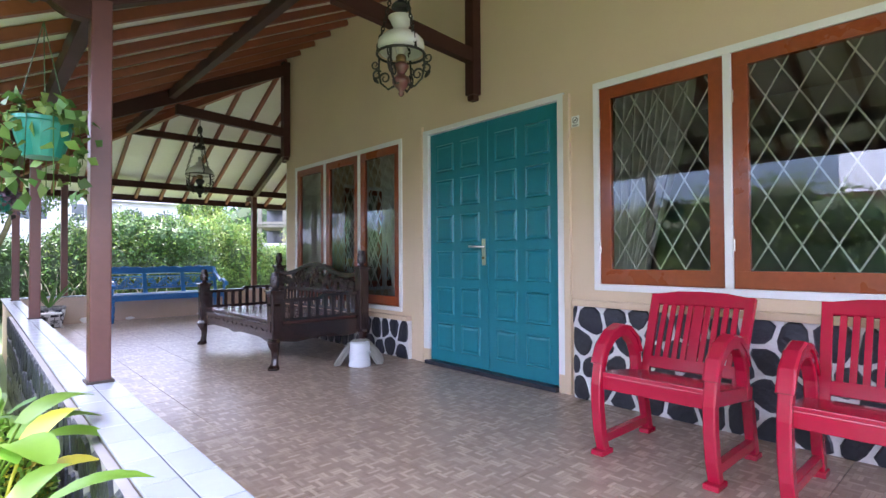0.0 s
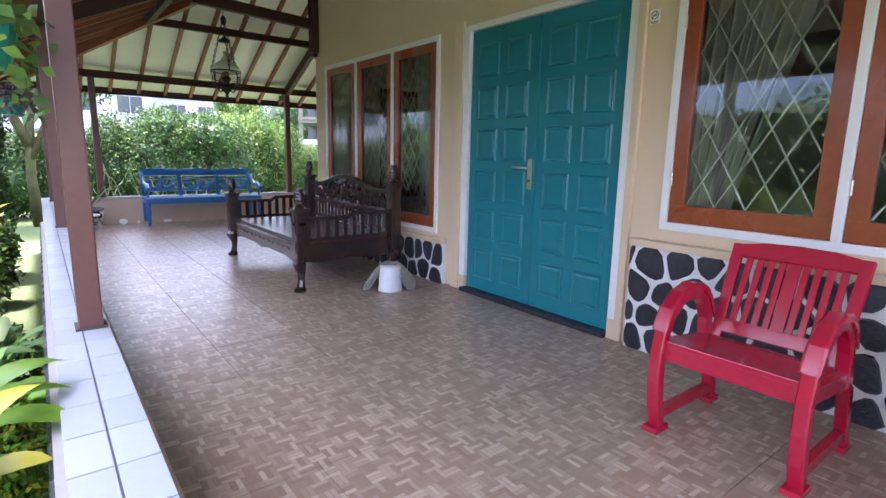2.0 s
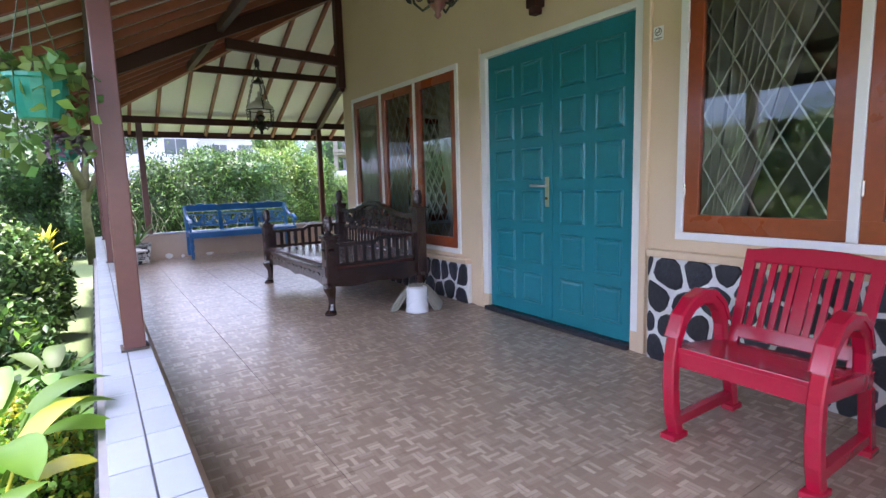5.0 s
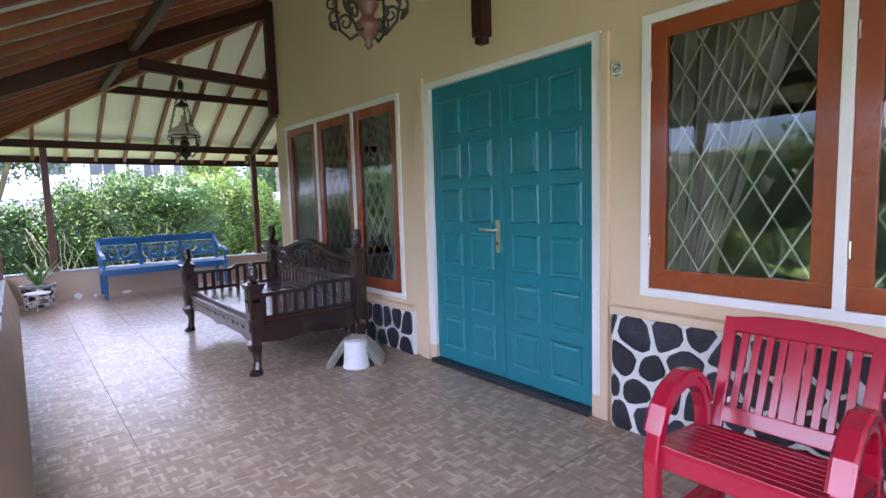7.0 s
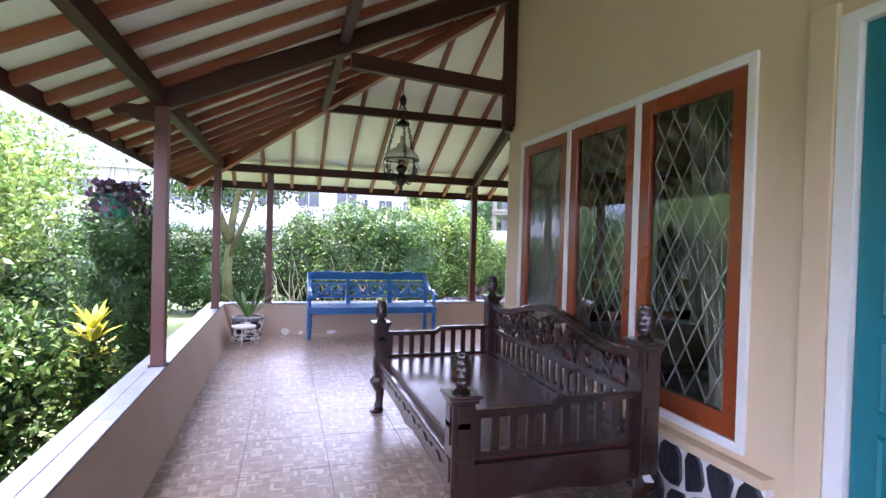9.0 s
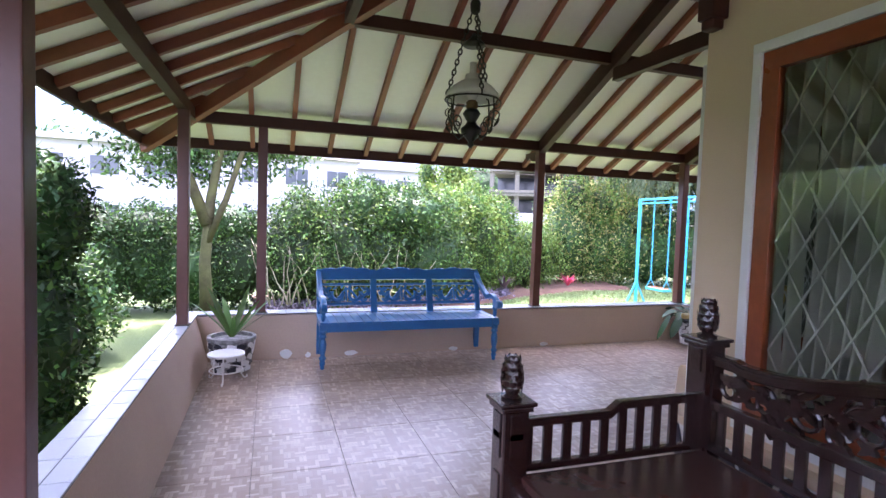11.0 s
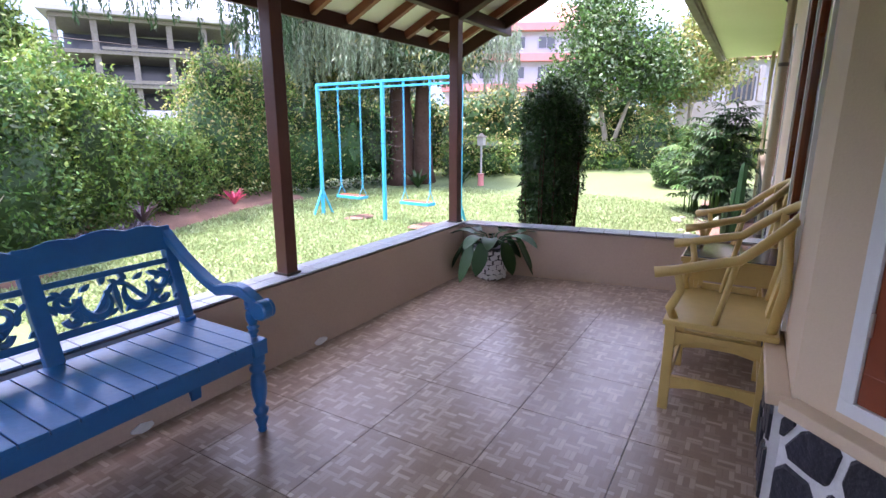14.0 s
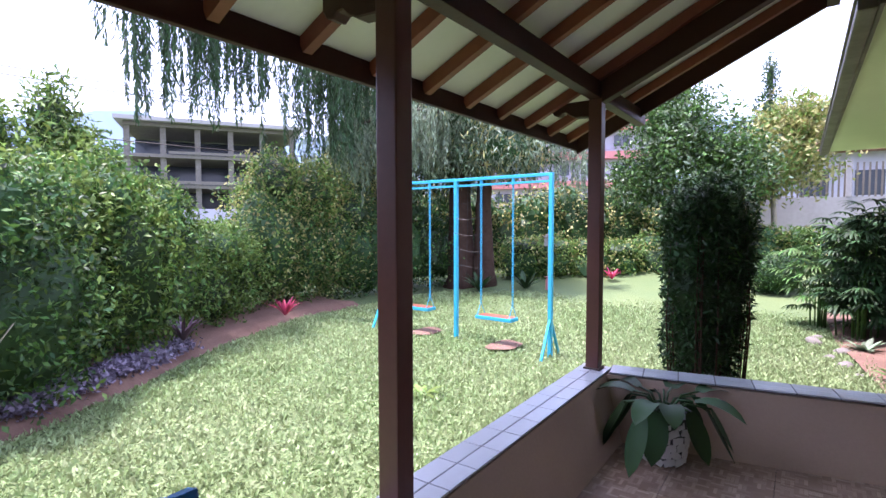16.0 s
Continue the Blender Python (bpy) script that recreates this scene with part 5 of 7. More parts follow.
def yellow_chair(x, label):
    t = thing("chair", x, 5.50, FZ, 180, label, "chair", "yellow round-backed chairs")
    # local: front towards +y
    t.matrix_world = pose(x, 5.50, FZ)
    hw, hd, sz = 0.29, 0.215, 0.45
    for sx_ in (-1, 1):
        for sy_ in (-1, 1):
            w = 0.022
            part("leg", boxm(sx_ * (hw - w) - w, sx_ * (hw - w) + w, sy_ * (hd - w) - w, sy_ * (hd - w) + w, 0, sz - 0.028, 0.003), "yellow", t)
        out = [(-hd + 0.04, 0.105), (-0.08, 0.125), (0.08, 0.125), (hd - 0.04, 0.105), (hd - 0.04, 0.17), (-hd + 0.04, 0.17)]
        m = Matrix.Translation((sx_ * (hw - 0.022), 0, 0)) @ Matrix.Rotation(radians(90), 4, "Z")
        part("side_stretcher", plate(bmesh.new(), out, 0.022, m, 0.002), "yellow", t)
        ap = [(-hd + 0.04, 0.39), (-hd + 0.04, 0.305), (-hd + 0.06, 0.33), (-0.11, 0.345), (-0.08, 0.36), (0.08, 0.36), (0.11, 0.345), (hd - 0.06, 0.33), (hd - 0.04, 0.305), (hd - 0.04, 0.39)]
        part("side_apron", plate(bmesh.new(), ap, 0.02, m, 0.002), "yellow", t)
    for sy_ in (-1, 1):
        m = Matrix.Translation((0, sy_ * (hd - 0.022), 0))
        ap = [(-hw + 0.04, 0.39), (-hw + 0.04, 0.30), (-hw + 0.07, 0.335), (-0.16, 0.345), (-0.12, 0.36), (0.12, 0.36), (0.16, 0.345), (hw - 0.07, 0.335), (hw - 0.04, 0.30), (hw - 0.04, 0.39)]
        part("front_apron" if sy_ > 0 else "back_apron", plate(bmesh.new(), ap, 0.02, m, 0.002), "yellow", t)
        part("stretcher", boxm(-hw + 0.04, hw - 0.04, sy_ * (hd - 0.022) - 0.011, sy_ * (hd - 0.022) + 0.011, 0.10, 0.15, 0.003), "yellow", t)
    part("seat", boxm(-hw - 0.012, hw + 0.012, -hd - 0.012, hd + 0.012, sz - 0.028, sz, 0.007), "yellow", t, "flat plank seat")
    # horseshoe arm rail; front is +y in this frame
    pts, rad = [], []
    for i in range(25):
        a = math.pi + math.pi * i / 24
        u = math.sin((a - math.pi))
        pts.append((0.305 * math.cos(a), -hd + 0.17 + 0.235 * math.sin(a), 0.76 + 0.215 * u))
    ends = lambda s: [(s * 0.345, hd + 0.06, 0.675), (s * 0.335, hd - 0.02, 0.692), (s * 0.315, hd - 0.14, 0.728)]
    pts = ends(-1) + pts + ends(1)[::-1]
    rad = [0.026, 0.023, 0.022] + [0.022] * 25 + [0.022, 0.023, 0.026]
    part("arm_rail", tube(bmesh.new(), pts, rad, 8), "yellow", t, "curved horseshoe arm rail", smooth=True)
    for s in (-1, 1):
        part("arm_post", tube(bmesh.new(), [(s * (hw - 0.03), hd - 0.03, sz - 0.005), (s * (hw - 0.015), hd - 0.01, 0.50), (s * (hw + 0.025), hd - 0.05, 0.60), (s * 0.325, hd - 0.03, 0.688)], [0.020, 0.021, 0.018, 0.016], 8), "yellow", t, smooth=True)
        part("spindle", tube(bmesh.new(), [(s * (hw - 0.02), 0.02, sz - 0.005), (s * (hw + 0.005), 0.0, 0.55), (s * 0.308, -0.04, 0.765)], [0.014, 0.013, 0.013], 8), "yellow", t, smooth=True)
        part("back_post", tube(bmesh.new(), [(s * (hw - 0.04), -hd + 0.02, sz - 0.005), (s * (hw - 0.06), -hd - 0.01, 0.65), (s * 0.215, -hd + 0.008, 0.91)], [0.022, 0.021, 0.018], 8), "yellow", t, smooth=True)
    sp = [(-0.055, 0), (0.055, 0), (0.065, 0.12), (0.055, 0.30), (0.075, 0.47), (0.075, 0.52), (-0.075, 0.52), (-0.075, 0.47), (-0.055, 0.30), (-0.065, 0.12)]
    part("back_splat", plate(bmesh.new(), sp, 0.016, Matrix.Translation((0, -hd + 0.03, sz - 0.004)) @ Matrix.Rotation(radians(9.5), 4, "X"), 0.002), "yellow", t, "flat shaped back splat")
    return t


def side_table(x):
    t = thing("side_table", x, 5.49, FZ, label="small pale yellow wooden table with a glass top between the chairs", category="table")
    hw, hd, z = 0.20, 0.22, 0.60
    for sx_ in (-1, 1):
        for sy_ in (-1, 1):
            part("leg", boxm(sx_ * hw - 0.02, sx_ * hw + 0.02, sy_ * hd - 0.02, sy_ * hd + 0.02, 0, z - 0.03, 0.003), "yellow", t)
        part("side_apron", boxm(sx_ * hw - 0.01, sx_ * hw + 0.01, -hd + 0.02, hd - 0.02, z - 0.13, z - 0.032, 0.003), "yellow", t)
    for sy_ in (-1, 1):
        part("apron", boxm(-hw + 0.02, hw - 0.02, sy_ * hd - 0.01, sy_ * hd + 0.01, z - 0.13, z - 0.032, 0.003), "yellow", t)
    part("shelf", boxm(-hw - 0.005, hw + 0.005, -hd - 0.005, hd + 0.005, 0.14, 0.16, 0.003), "yellow", t)
    part("tabletop", boxm(-hw - 0.03, hw + 0.03, -hd - 0.03, hd + 0.03, z - 0.03, z, 0.005), "yellow", t)
    part("glass_top", boxm(-hw - 0.02, hw + 0.02, -hd - 0.02, hd + 0.02, z + 0.001, z + 0.006, 0.001), "darkglass", t, "dark glass sheet")
    return t


def chain(bm, a, b, link=0.028, r=0.0032):
    a, b = Vector(a), Vector(b)
    L = (b - a).length
    d = (b - a) / L
    n = max(1, int(L / (link * 0.78)))
    s = d.cross(Vector((0.3, 1, 0.1))).normalized()
    u = d.cross(s)
    for i in range(n):
        c = a + d * (i + 0.5) * L / n
        v = s if i % 2 else u
        pts = [c + d * (link * 0.5 * math.cos(q)) + v * (link * 0.28 * math.sin(q)) for q in (2 * math.pi * k / 8 for k in range(8))]
        tube(bm, pts, r, 4, close=True)


def oil_lamp(x, y, z, zc, shade, label, scale=1.0):
    """A hanging oil lamp: brackets, font, glass and shade, on three chains; z: its lowest point."""
    t = thing("hanging_lamp", x, y, z, label=label, category="lamp", group="hanging oil lamps")
    k = scale
    part("font", lathe(bmesh.new(), [(a * k, b * k) for a, b in ((0.004, 0), (0.018, 0.015), (0.012, 0.03), (0.03, 0.05), (0.05, 0.075), (0.052, 0.095), (0.03, 0.115), (0.022, 0.13), (0.035, 0.15), (0.045, 0.17), (0.03, 0.19))], 14), "iron" if shade == "dish" else "post", t, "turned lamp foot and oil font", smooth=True)
    part("burner", lathe(bmesh.new(), [(a * k, b * k) for a, b in ((0.022, 0.19), (0.03, 0.20), (0.03, 0.225), (0.02, 0.235))], 12), "brass", t, smooth=True)
    part("chimney", lathe(bmesh.new(), [(a * k, b * k) for a, b in ((0.018, 0.235), (0.032, 0.26), (0.028, 0.30), (0.018, 0.34), (0.016, 0.42))], 12), "milk", t, "clear glass chimney", smooth=True)
    R = 0.135 * k
    ring = [(R * math.cos(q), R * math.sin(q), 0.235 * k) for q in (2 * math.pi * i / 24 for i in range(24))]
    part("ring", tube(bmesh.new(), ring, 0.007, 6, close=True), "iron", t)
    for i in range(4):
        q = 2 * math.pi * i / 4 + 0.5
        m = Matrix.Rotation(q, 4, "Z")
        bm = bmesh.new()
        tube(bm, [m @ Vector(v) for v in ((0.03 * k, 0, 0.07 * k), (0.08 * k, 0, 0.05 * k), (0.125 * k, 0, 0.09 * k), (0.14 * k, 0, 0.16 * k), (0.135 * k, 0, 0.235 * k))], 0.006, 6)
        scroll(bm, 0.10 * k, 0.115 * k, 0.035 * k, 0, m, 1.2, 0, 1, 0.006)
        scroll(bm, 0.15 * k, 0.14 * k, 0.03 * k, 0, m, 1.1, 2.5, -1, 0.006)
        scroll(bm, 0.16 * k, 0.20 * k, 0.026 * k, 0, m, 1.1, 4.0, 1, 0.005)
        leaf_plate(bm, 0.14 * k, 0.09 * k, 0.05 * k, 0.012, 0.8, 0.006, m)
        part("bracket", bm, "iron", t, "scrolled iron bracket")
    if shade == "dish":
        pr = [(0.135, 0.245), (0.128, 0.27), (0.10, 0.30), (0.062, 0.325), (0.04, 0.335), (0.036, 0.36), (0.030, 0.36), (0.034, 0.332), (0.058, 0.318), (0.096, 0.293), (0.123, 0.266), (0.131, 0.245)]
    else:
        pr = [(0.118, 0.245), (0.132, 0.275), (0.128, 0.31), (0.095, 0.345), (0.055, 0.365), (0.042, 0.385), (0.058, 0.42), (0.072, 0.445), (0.066, 0.445), (0.050, 0.42), (0.036, 0.385), (0.05, 0.36), (0.09, 0.34), (0.122, 0.308), (0.126, 0.275), (0.113, 0.245)]
    bm = bmesh.new()
    rings = [[bm.verts.new((r * k * math.cos(2 * math.pi * j / 24), r * k * math.sin(2 * math.pi * j / 24), h * k)) for j in range(24)] for r, h in pr]
    for A, B in zip(rings, rings[1:] + rings[:1]):
        for j in range(24):
            bm.faces.new((A[j], A[(j + 1) % 24], B[(j + 1) % 24], B[j]))
    bmesh.ops.recalc_face_normals(bm, faces=bm.faces[:])
    part("shade", bm, "milk", t, "milky glass shade", smooth=True)
    part("smoke_bell", lathe(bmesh.new(), [(a * k, b * k) for a, b in ((0.055, 0.50), (0.05, 0.515), (0.02, 0.54), (0.008, 0.56))], 14), "iron", t, smooth=True)
    H = zc - z
    for i in range(3):
        q = 2 * math.pi * i / 3 + 0.5
        bm = bmesh.new()
        chain(bm, (R * math.cos(q), R * math.sin(q), 0.24 * k), (0.025 * math.cos(q), 0.025 * math.sin(q), 0.62 * k + 0.06), 0.032 * k, 0.004 * k)
        part("chain", bm, "iron", t)
    part("pulley", lathe(bmesh.new(), [(0.012, 0.62 * k + 0.05), (0.035, 0.62 * k + 0.07), (0.04, 0.62 * k + 0.13), (0.02, 0.62 * k + 0.17), (0.008, 0.62 * k + 0.18)], 12), "iron", t, "iron counterweight", smooth=True)
    bm = bmesh.new()
    tube(bm, [(0, 0, 0.62 * k + 0.17), (0, 0, H)], 0.006, 6)
    tube(bm, [(0, 0, H - 0.01), (0, 0, H)], 0.03, 10)
    part("hook", bm, "iron", t)
    return t


def blade(bm, p, d, L, w, bend, seg=6, fold=0.25, sag=1.0):
    """A long pointed leaf from p along d, bending down."""
    p, d = Vector(p), Vector(d).normalized()
    s = d.cross(Vector((0, 0, 1)))
    if s.length < 0.05:
        s = Vector((1, 0, 0))
    s.normalize()
    rows = []
    for i in range(seg + 1):
        u = i / seg
        ww = w * (math.sin(math.pi * min(1, 0.12 + u * 0.88)) ** 0.7 if sag != 2 else (1 - u * 0.9))
        n = s.cross(d).normalized()
        rows.append((bm.verts.new(p + s * ww), bm.verts.new(p - n * ww * fold), bm.verts.new(p - s * ww)))
        d = (d + Vector((0, 0, -1)) * bend / seg).normalized()
        p = p + d * L / seg
    for A, B in zip(rows, rows[1:]):
        bm.faces.new((A[0], A[1], B[1], B[0]))
        bm.faces.new((A[1], A[2], B[2], B[1]))


def leafy_plant(name, x, y, z, n, L, w, bend, mat, label, category="plant", up=0.8, group="", seed=1, potted=None, stem=0.0, parent=None):
    t = parent or thing(name, x, y, z, label=label, category=category, group=group)
    r = random.Random(seed)
    z0 = stem
    for i in range(n):
        a = 2.4 * i + r.uniform(-0.3, 0.3)
        e = up * r.uniform(0.6, 1.25)
        d = Vector((math.cos(a), math.sin(a), e))
        LL = L * r.uniform(0.7, 1.15)
        bm = bmesh.new()
        st = Vector((math.cos(a), math.sin(a), 0)) * 0.015
        if potted == "stalk":
            q = d.normalized() * LL * 0.6
            tube(bm, [st + Vector((0, 0, z0)), st + q * 0.5 + Vector((0, 0, z0 + 0.02)), st + q + Vector((0, 0, z0))], 0.005, 5)
            blade(bm, st + q + Vector((0, 0, z0)), Vector((d.x, d.y, d.z * 0.5)), LL * 0.8, w * r.uniform(0.8, 1.2), bend)
        else:
            blade(bm, st + Vector((0, 0, z0)), d, LL, w * r.uniform(0.8, 1.2), bend * r.uniform(0.6, 1.3))
        part("leaf", bm, mat, t, smooth=True)
    return t


def pot(t, r, h, mat, foot=0.0):
    prof = [(r * 0.68, foot), (r * 0.75, foot + h * 0.1), (r * 0.95, foot + h * 0.6), (r, foot + h * 0.85), (r * 1.08, foot + h * 0.9), (r * 1.08, foot + h), (r * 0.92, foot + h), (r * 0.9, foot + h * 0.9)]
    return part("pot", lathe(bmesh.new(), prof, 18), mat, t)


FZ = -0.035
red_chair(-1.10, "glossy red wooden armchair beside the door wall, under the first sash")
red_chair(-1.92, "glossy red wooden armchair further along the wall")
blue_bench()
daybed()
yellow_chair(1.46, "pale yellow wooden horseshoe armchair at the corner of the house")
yellow_chair(2.66, "pale yellow wooden horseshoe armchair beyond the small table")
side_table(2.06)
LAMP1, LAMP2 = (-1.48, 0.03, 1.87), (-0.68, 6.08, 1.90)
oil_lamp(*LAMP1, sheet_front(LAMP1[0]) - 0.0, "bowl", "hanging oil lamp with milky glass bowl and red wooden foot", 1.0)
oil_lamp(*LAMP2, min(sheet_far(LAMP2[1]), sheet_front(LAMP2[0])), "dish", "hanging oil lamp with a milky dish shade on iron chains", 1.5)

# bucket with a mop
t = thing("bucket", -0.56, 1.86, FZ, label="white plastic bucket upside down beside the daybed", category="bucket")
bm = bmesh.new()
lathe(bm, [(0.105, 0.0), (0.11, 0.012), (0.102, 0.02), (0.092, 0.21), (0.086, 0.22)], 20)
part("body", bm, "plastic", t, smooth=True)
bm = bmesh.new()
tube(bm, [(0.10 * math.cos(a) * 1.05, -0.10 * math.sin(a), 0.05 + 0.10 * math.sin(a)) for a in (math.pi * i / 10 for i in range(11))], 0.004, 6)
part("handle", bm, "plastic", t)
t = thing("mop", -0.52, 1.93, FZ, label="grey cotton mop cloths spread over the bucket", category="mop")
r = random.Random(3)
for s in (-1, 1):
    bm = bmesh.new()
    for i in range(44):
        v = (i / 43 - 0.5)
        pts = []
        for j in range(7):
            u = j / 6
            pts.append((s * (0.02 + 0.20 * u + 0.03 * math.sin(i * 2.3)) * 0.9 + 0.02 * v, v * (0.13 + 0.16 * u), 0.222 - 0.205 * u ** 1.5 + r.uniform(-.005, .005)))
        m = Matrix.Rotation(radians(-33), 4, "Z")
        tube(bm, [m @ Vector(p) for p in pts], 0.0095, 5)
    part("mop_head", bm, "mop", t)

# sign beside the door
t = thing("sign", -0.012, -0.135, 1.965, label="small white no-smoking notice on the wall", category="sign")
part("board", boxm(-0.002, 0.002, -0.032, 0.032, -0.05, 0.03, 0.001), "white", t)
bm = bmesh.new()
tube(bm, [(-0.004, 0.021 * math.cos(q), -0.002 + 0.021 * math.sin(q)) for q in (2 * math.pi * i / 20 for i in range(20))], 0.0022, 5, close=True)
stick(bm, (-0.004, -0.014, 0.012), (-0.004, 0.014, -0.016), 0.003)
stick(bm, (-0.004, -0.012, -0.004), (-0.004, 0.012, -0.004), 0.004)
part("symbol", bm, "dark", t)
bm = bmesh.new()
box(bm, -0.0042, -0.0032, -0.024, 0.024, -0.040, -0.036)
box(bm, -0.0042, -0.0032, -0.016, 0.016, -0.047, -0.044)
part("lettering", bm, "dark", t)

# potted plants on the porch
t = leafy_plant("potted_agave", -2.40, 7.32, FZ, 10, 0.50, 0.026, 0.4, "leaf", "pale striped agave in a stone pot at the porch corner", up=1.4, seed=4, stem=0.30)
pot(t, 0.19, 0.31, "potstone")
r = random.Random(18)
for i in range(60):
    a, z = 2 * math.pi * (i % 12 + 0.5 * (i // 12 % 2)) / 12 + r.uniform(-.06, .06), 0.035 + 0.052 * (i // 12)
    m = Matrix.Rotation(a, 4, "Z") @ Matrix.Translation((0.19 * (0.74 + 0.24 * z / 0.25) + 0.006, 0, z)) @ Matrix.Rotation(radians(90), 4, "Z") @ Matrix.Rotation(r.uniform(-.6, .6), 4, "Y")
    part("shard", plate(bmesh.new(), [(-0.038, -0.024), (0.034, -0.022), (0.042, 0.016), (0, 0.024), (-0.036, 0.018)], 0.006, m), "white" if r.random() < 0.6 else "stone", t)
t = thing("plant_stand", -2.42, 6.98, FZ, label="small white wrought iron plant stand with a round top", category="plant stand")
part("top", lathe(bmesh.new(), [(0.14, 0.22), (0.145, 0.225), (0.145, 0.24), (0.13, 0.245)], 20), "white", t)
bm = bmesh.new()
tube(bm, [(0.13 * math.cos(q), 0.13 * math.sin(q), 0.10) for q in (2 * math.pi * i / 18 for i in range(18))], 0.006, 6, close=True)
part("hoop", bm, "white", t)
for i in range(3):
    a = 2.1 * i + 0.4
    m = Matrix.Rotation(a, 4, "Z")
    bm = bmesh.new()
    tube(bm, [m @ Vector(p) for p in ((0.12, 0, 0.225), (0.13, 0, 0.12), (0.125, 0, 0.05), (0.15, 0, 0.012), (0.175, 0, 0.015), (0.17, 0, 0.035))], 0.006, 6)
    part("leg", bm, "white", t)
t = thing("potted_plant", 2.76, 7.34, FZ, label="drooping dark broad-leaved plant in a pot of white broken tile", category="plant")
r = random.Random(9)
for i in range(21):
    a = 2.4 * i + r.uniform(-0.3, 0.3)
    d = Vector((math.cos(a), math.sin(a), 0))
    low = i % 3 != 0
    reach = r.uniform(0.17, 0.30) if low else r.uniform(0.14, 0.26)
    top = Vector((0, 0, 0.32)) + d * reach + Vector((0, 0, 0.03 if low else 0.07))
    bm = bmesh.new()
    tube(bm, [d * 0.02 + Vector((0, 0, 0.27)), d * reach * 0.5 + Vector((0, 0, 0.36 if low else 0.38)), top], 0.007, 5)
    blade(bm, top, d * 0.35 + Vector((0, 0, -0.55 if low else 0.25)), r.uniform(0.26, 0.34), r.uniform(0.055, 0.075), 0.35 if low else 1.6)
    part("leaf", bm, "leaf_dark", t, smooth=True)
pot(t, 0.15, 0.30, "capgrout")
r = random.Random(8)
for i in range(72):
    a, z = 2 * math.pi * (i % 12 + 0.5 * (i // 12 % 2)) / 12 + r.uniform(-.05, .05), 0.035 + 0.045 * (i // 12)
    rr = 0.15 * (0.75 + 0.25 * z / 0.25) + 0.004
    m = Matrix.Rotation(a, 4, "Z") @ Matrix.Translation((rr, 0, z)) @ Matrix.Rotation(radians(90), 4, "Z") @ Matrix.Rotation(r.uniform(-.5, .5), 4, "Y")
    part("shard", plate(bmesh.new(), [(-0.032, -0.02), (0.028, -0.022), (0.034, 0.014), (0, 0.021), (-0.03, 0.018)], 0.006, m), "white", t)


def hanging_pot(x, y, z, ztop, mats, label, n, trail=0.35):
    t = thing("hanging_planter", x, y, z, label=label, category="hanging planter", group="hanging planters")
    p = part("pot", lathe(bmesh.new(), [(0.070, 0), (0.095, 0.08), (0.106, 0.14), (0.114, 0.145), (0.114, 0.16), (0.10, 0.16)], 18), "greenpot", t)
    for i in range(3):
        a = 2.1 * i + 0.5
        bm = bmesh.new()
        tube(bm, [(0.108 * math.cos(a), 0.108 * math.sin(a), 0.155), (0, 0, ztop - z - 0.02)], 0.0022, 5)
        part("wire", bm, "leaf_dark", t)
    for mn, share, size in mats:
        k = int(n * share)
        a, u = rng.uniform(0, 6.28, k), rng.random(k)
        rad = 0.05 + 0.11 * np.sqrt(u) + 0.02 * rng.normal(size=k)
        zz = 0.16 + 0.09 * rng.random(k) - np.where(rad > 0.11, trail * rng.random(k) ** 1.6, 0)
        leaf_mesh("leaves", np.stack([rad * np.cos(a), rad * np.sin(a), zz], 1), size, mn, t, aspect=0.8, droop=0.5)
    for i in range(9):
        a = 0.7 * i
        L = trail * (0.5 + 0.5 * ((i * 7) % 5) / 4)
        bm = bmesh.new()
        tube(bm, [(0.09 * math.cos(a), 0.09 * math.sin(a), 0.16), (0.125 * math.cos(a), 0.125 * math.sin(a), 0.17), (0.14 * math.cos(a), 0.14 * math.sin(a), 0.16 - L)], 0.002, 4)
        part("stem", bm, "leaf", t, smooth=True)
    return t


hanging_pot(-3.03, 0.50, 1.40, 2.0, [("leaf", 0.5, 0.06), ("leaf_light", 0.5, 0.06)], "green plastic hanging pot with trailing variegated leaves", 170)
hanging_pot(-3.06, 4.22, 1.42, 2.0, [("leaf_purple", 0.8, 0.06), ("leaf_dark", 0.2, 0.05)], "green plastic hanging pot with a purple-leaved plant", 260, 0.2)

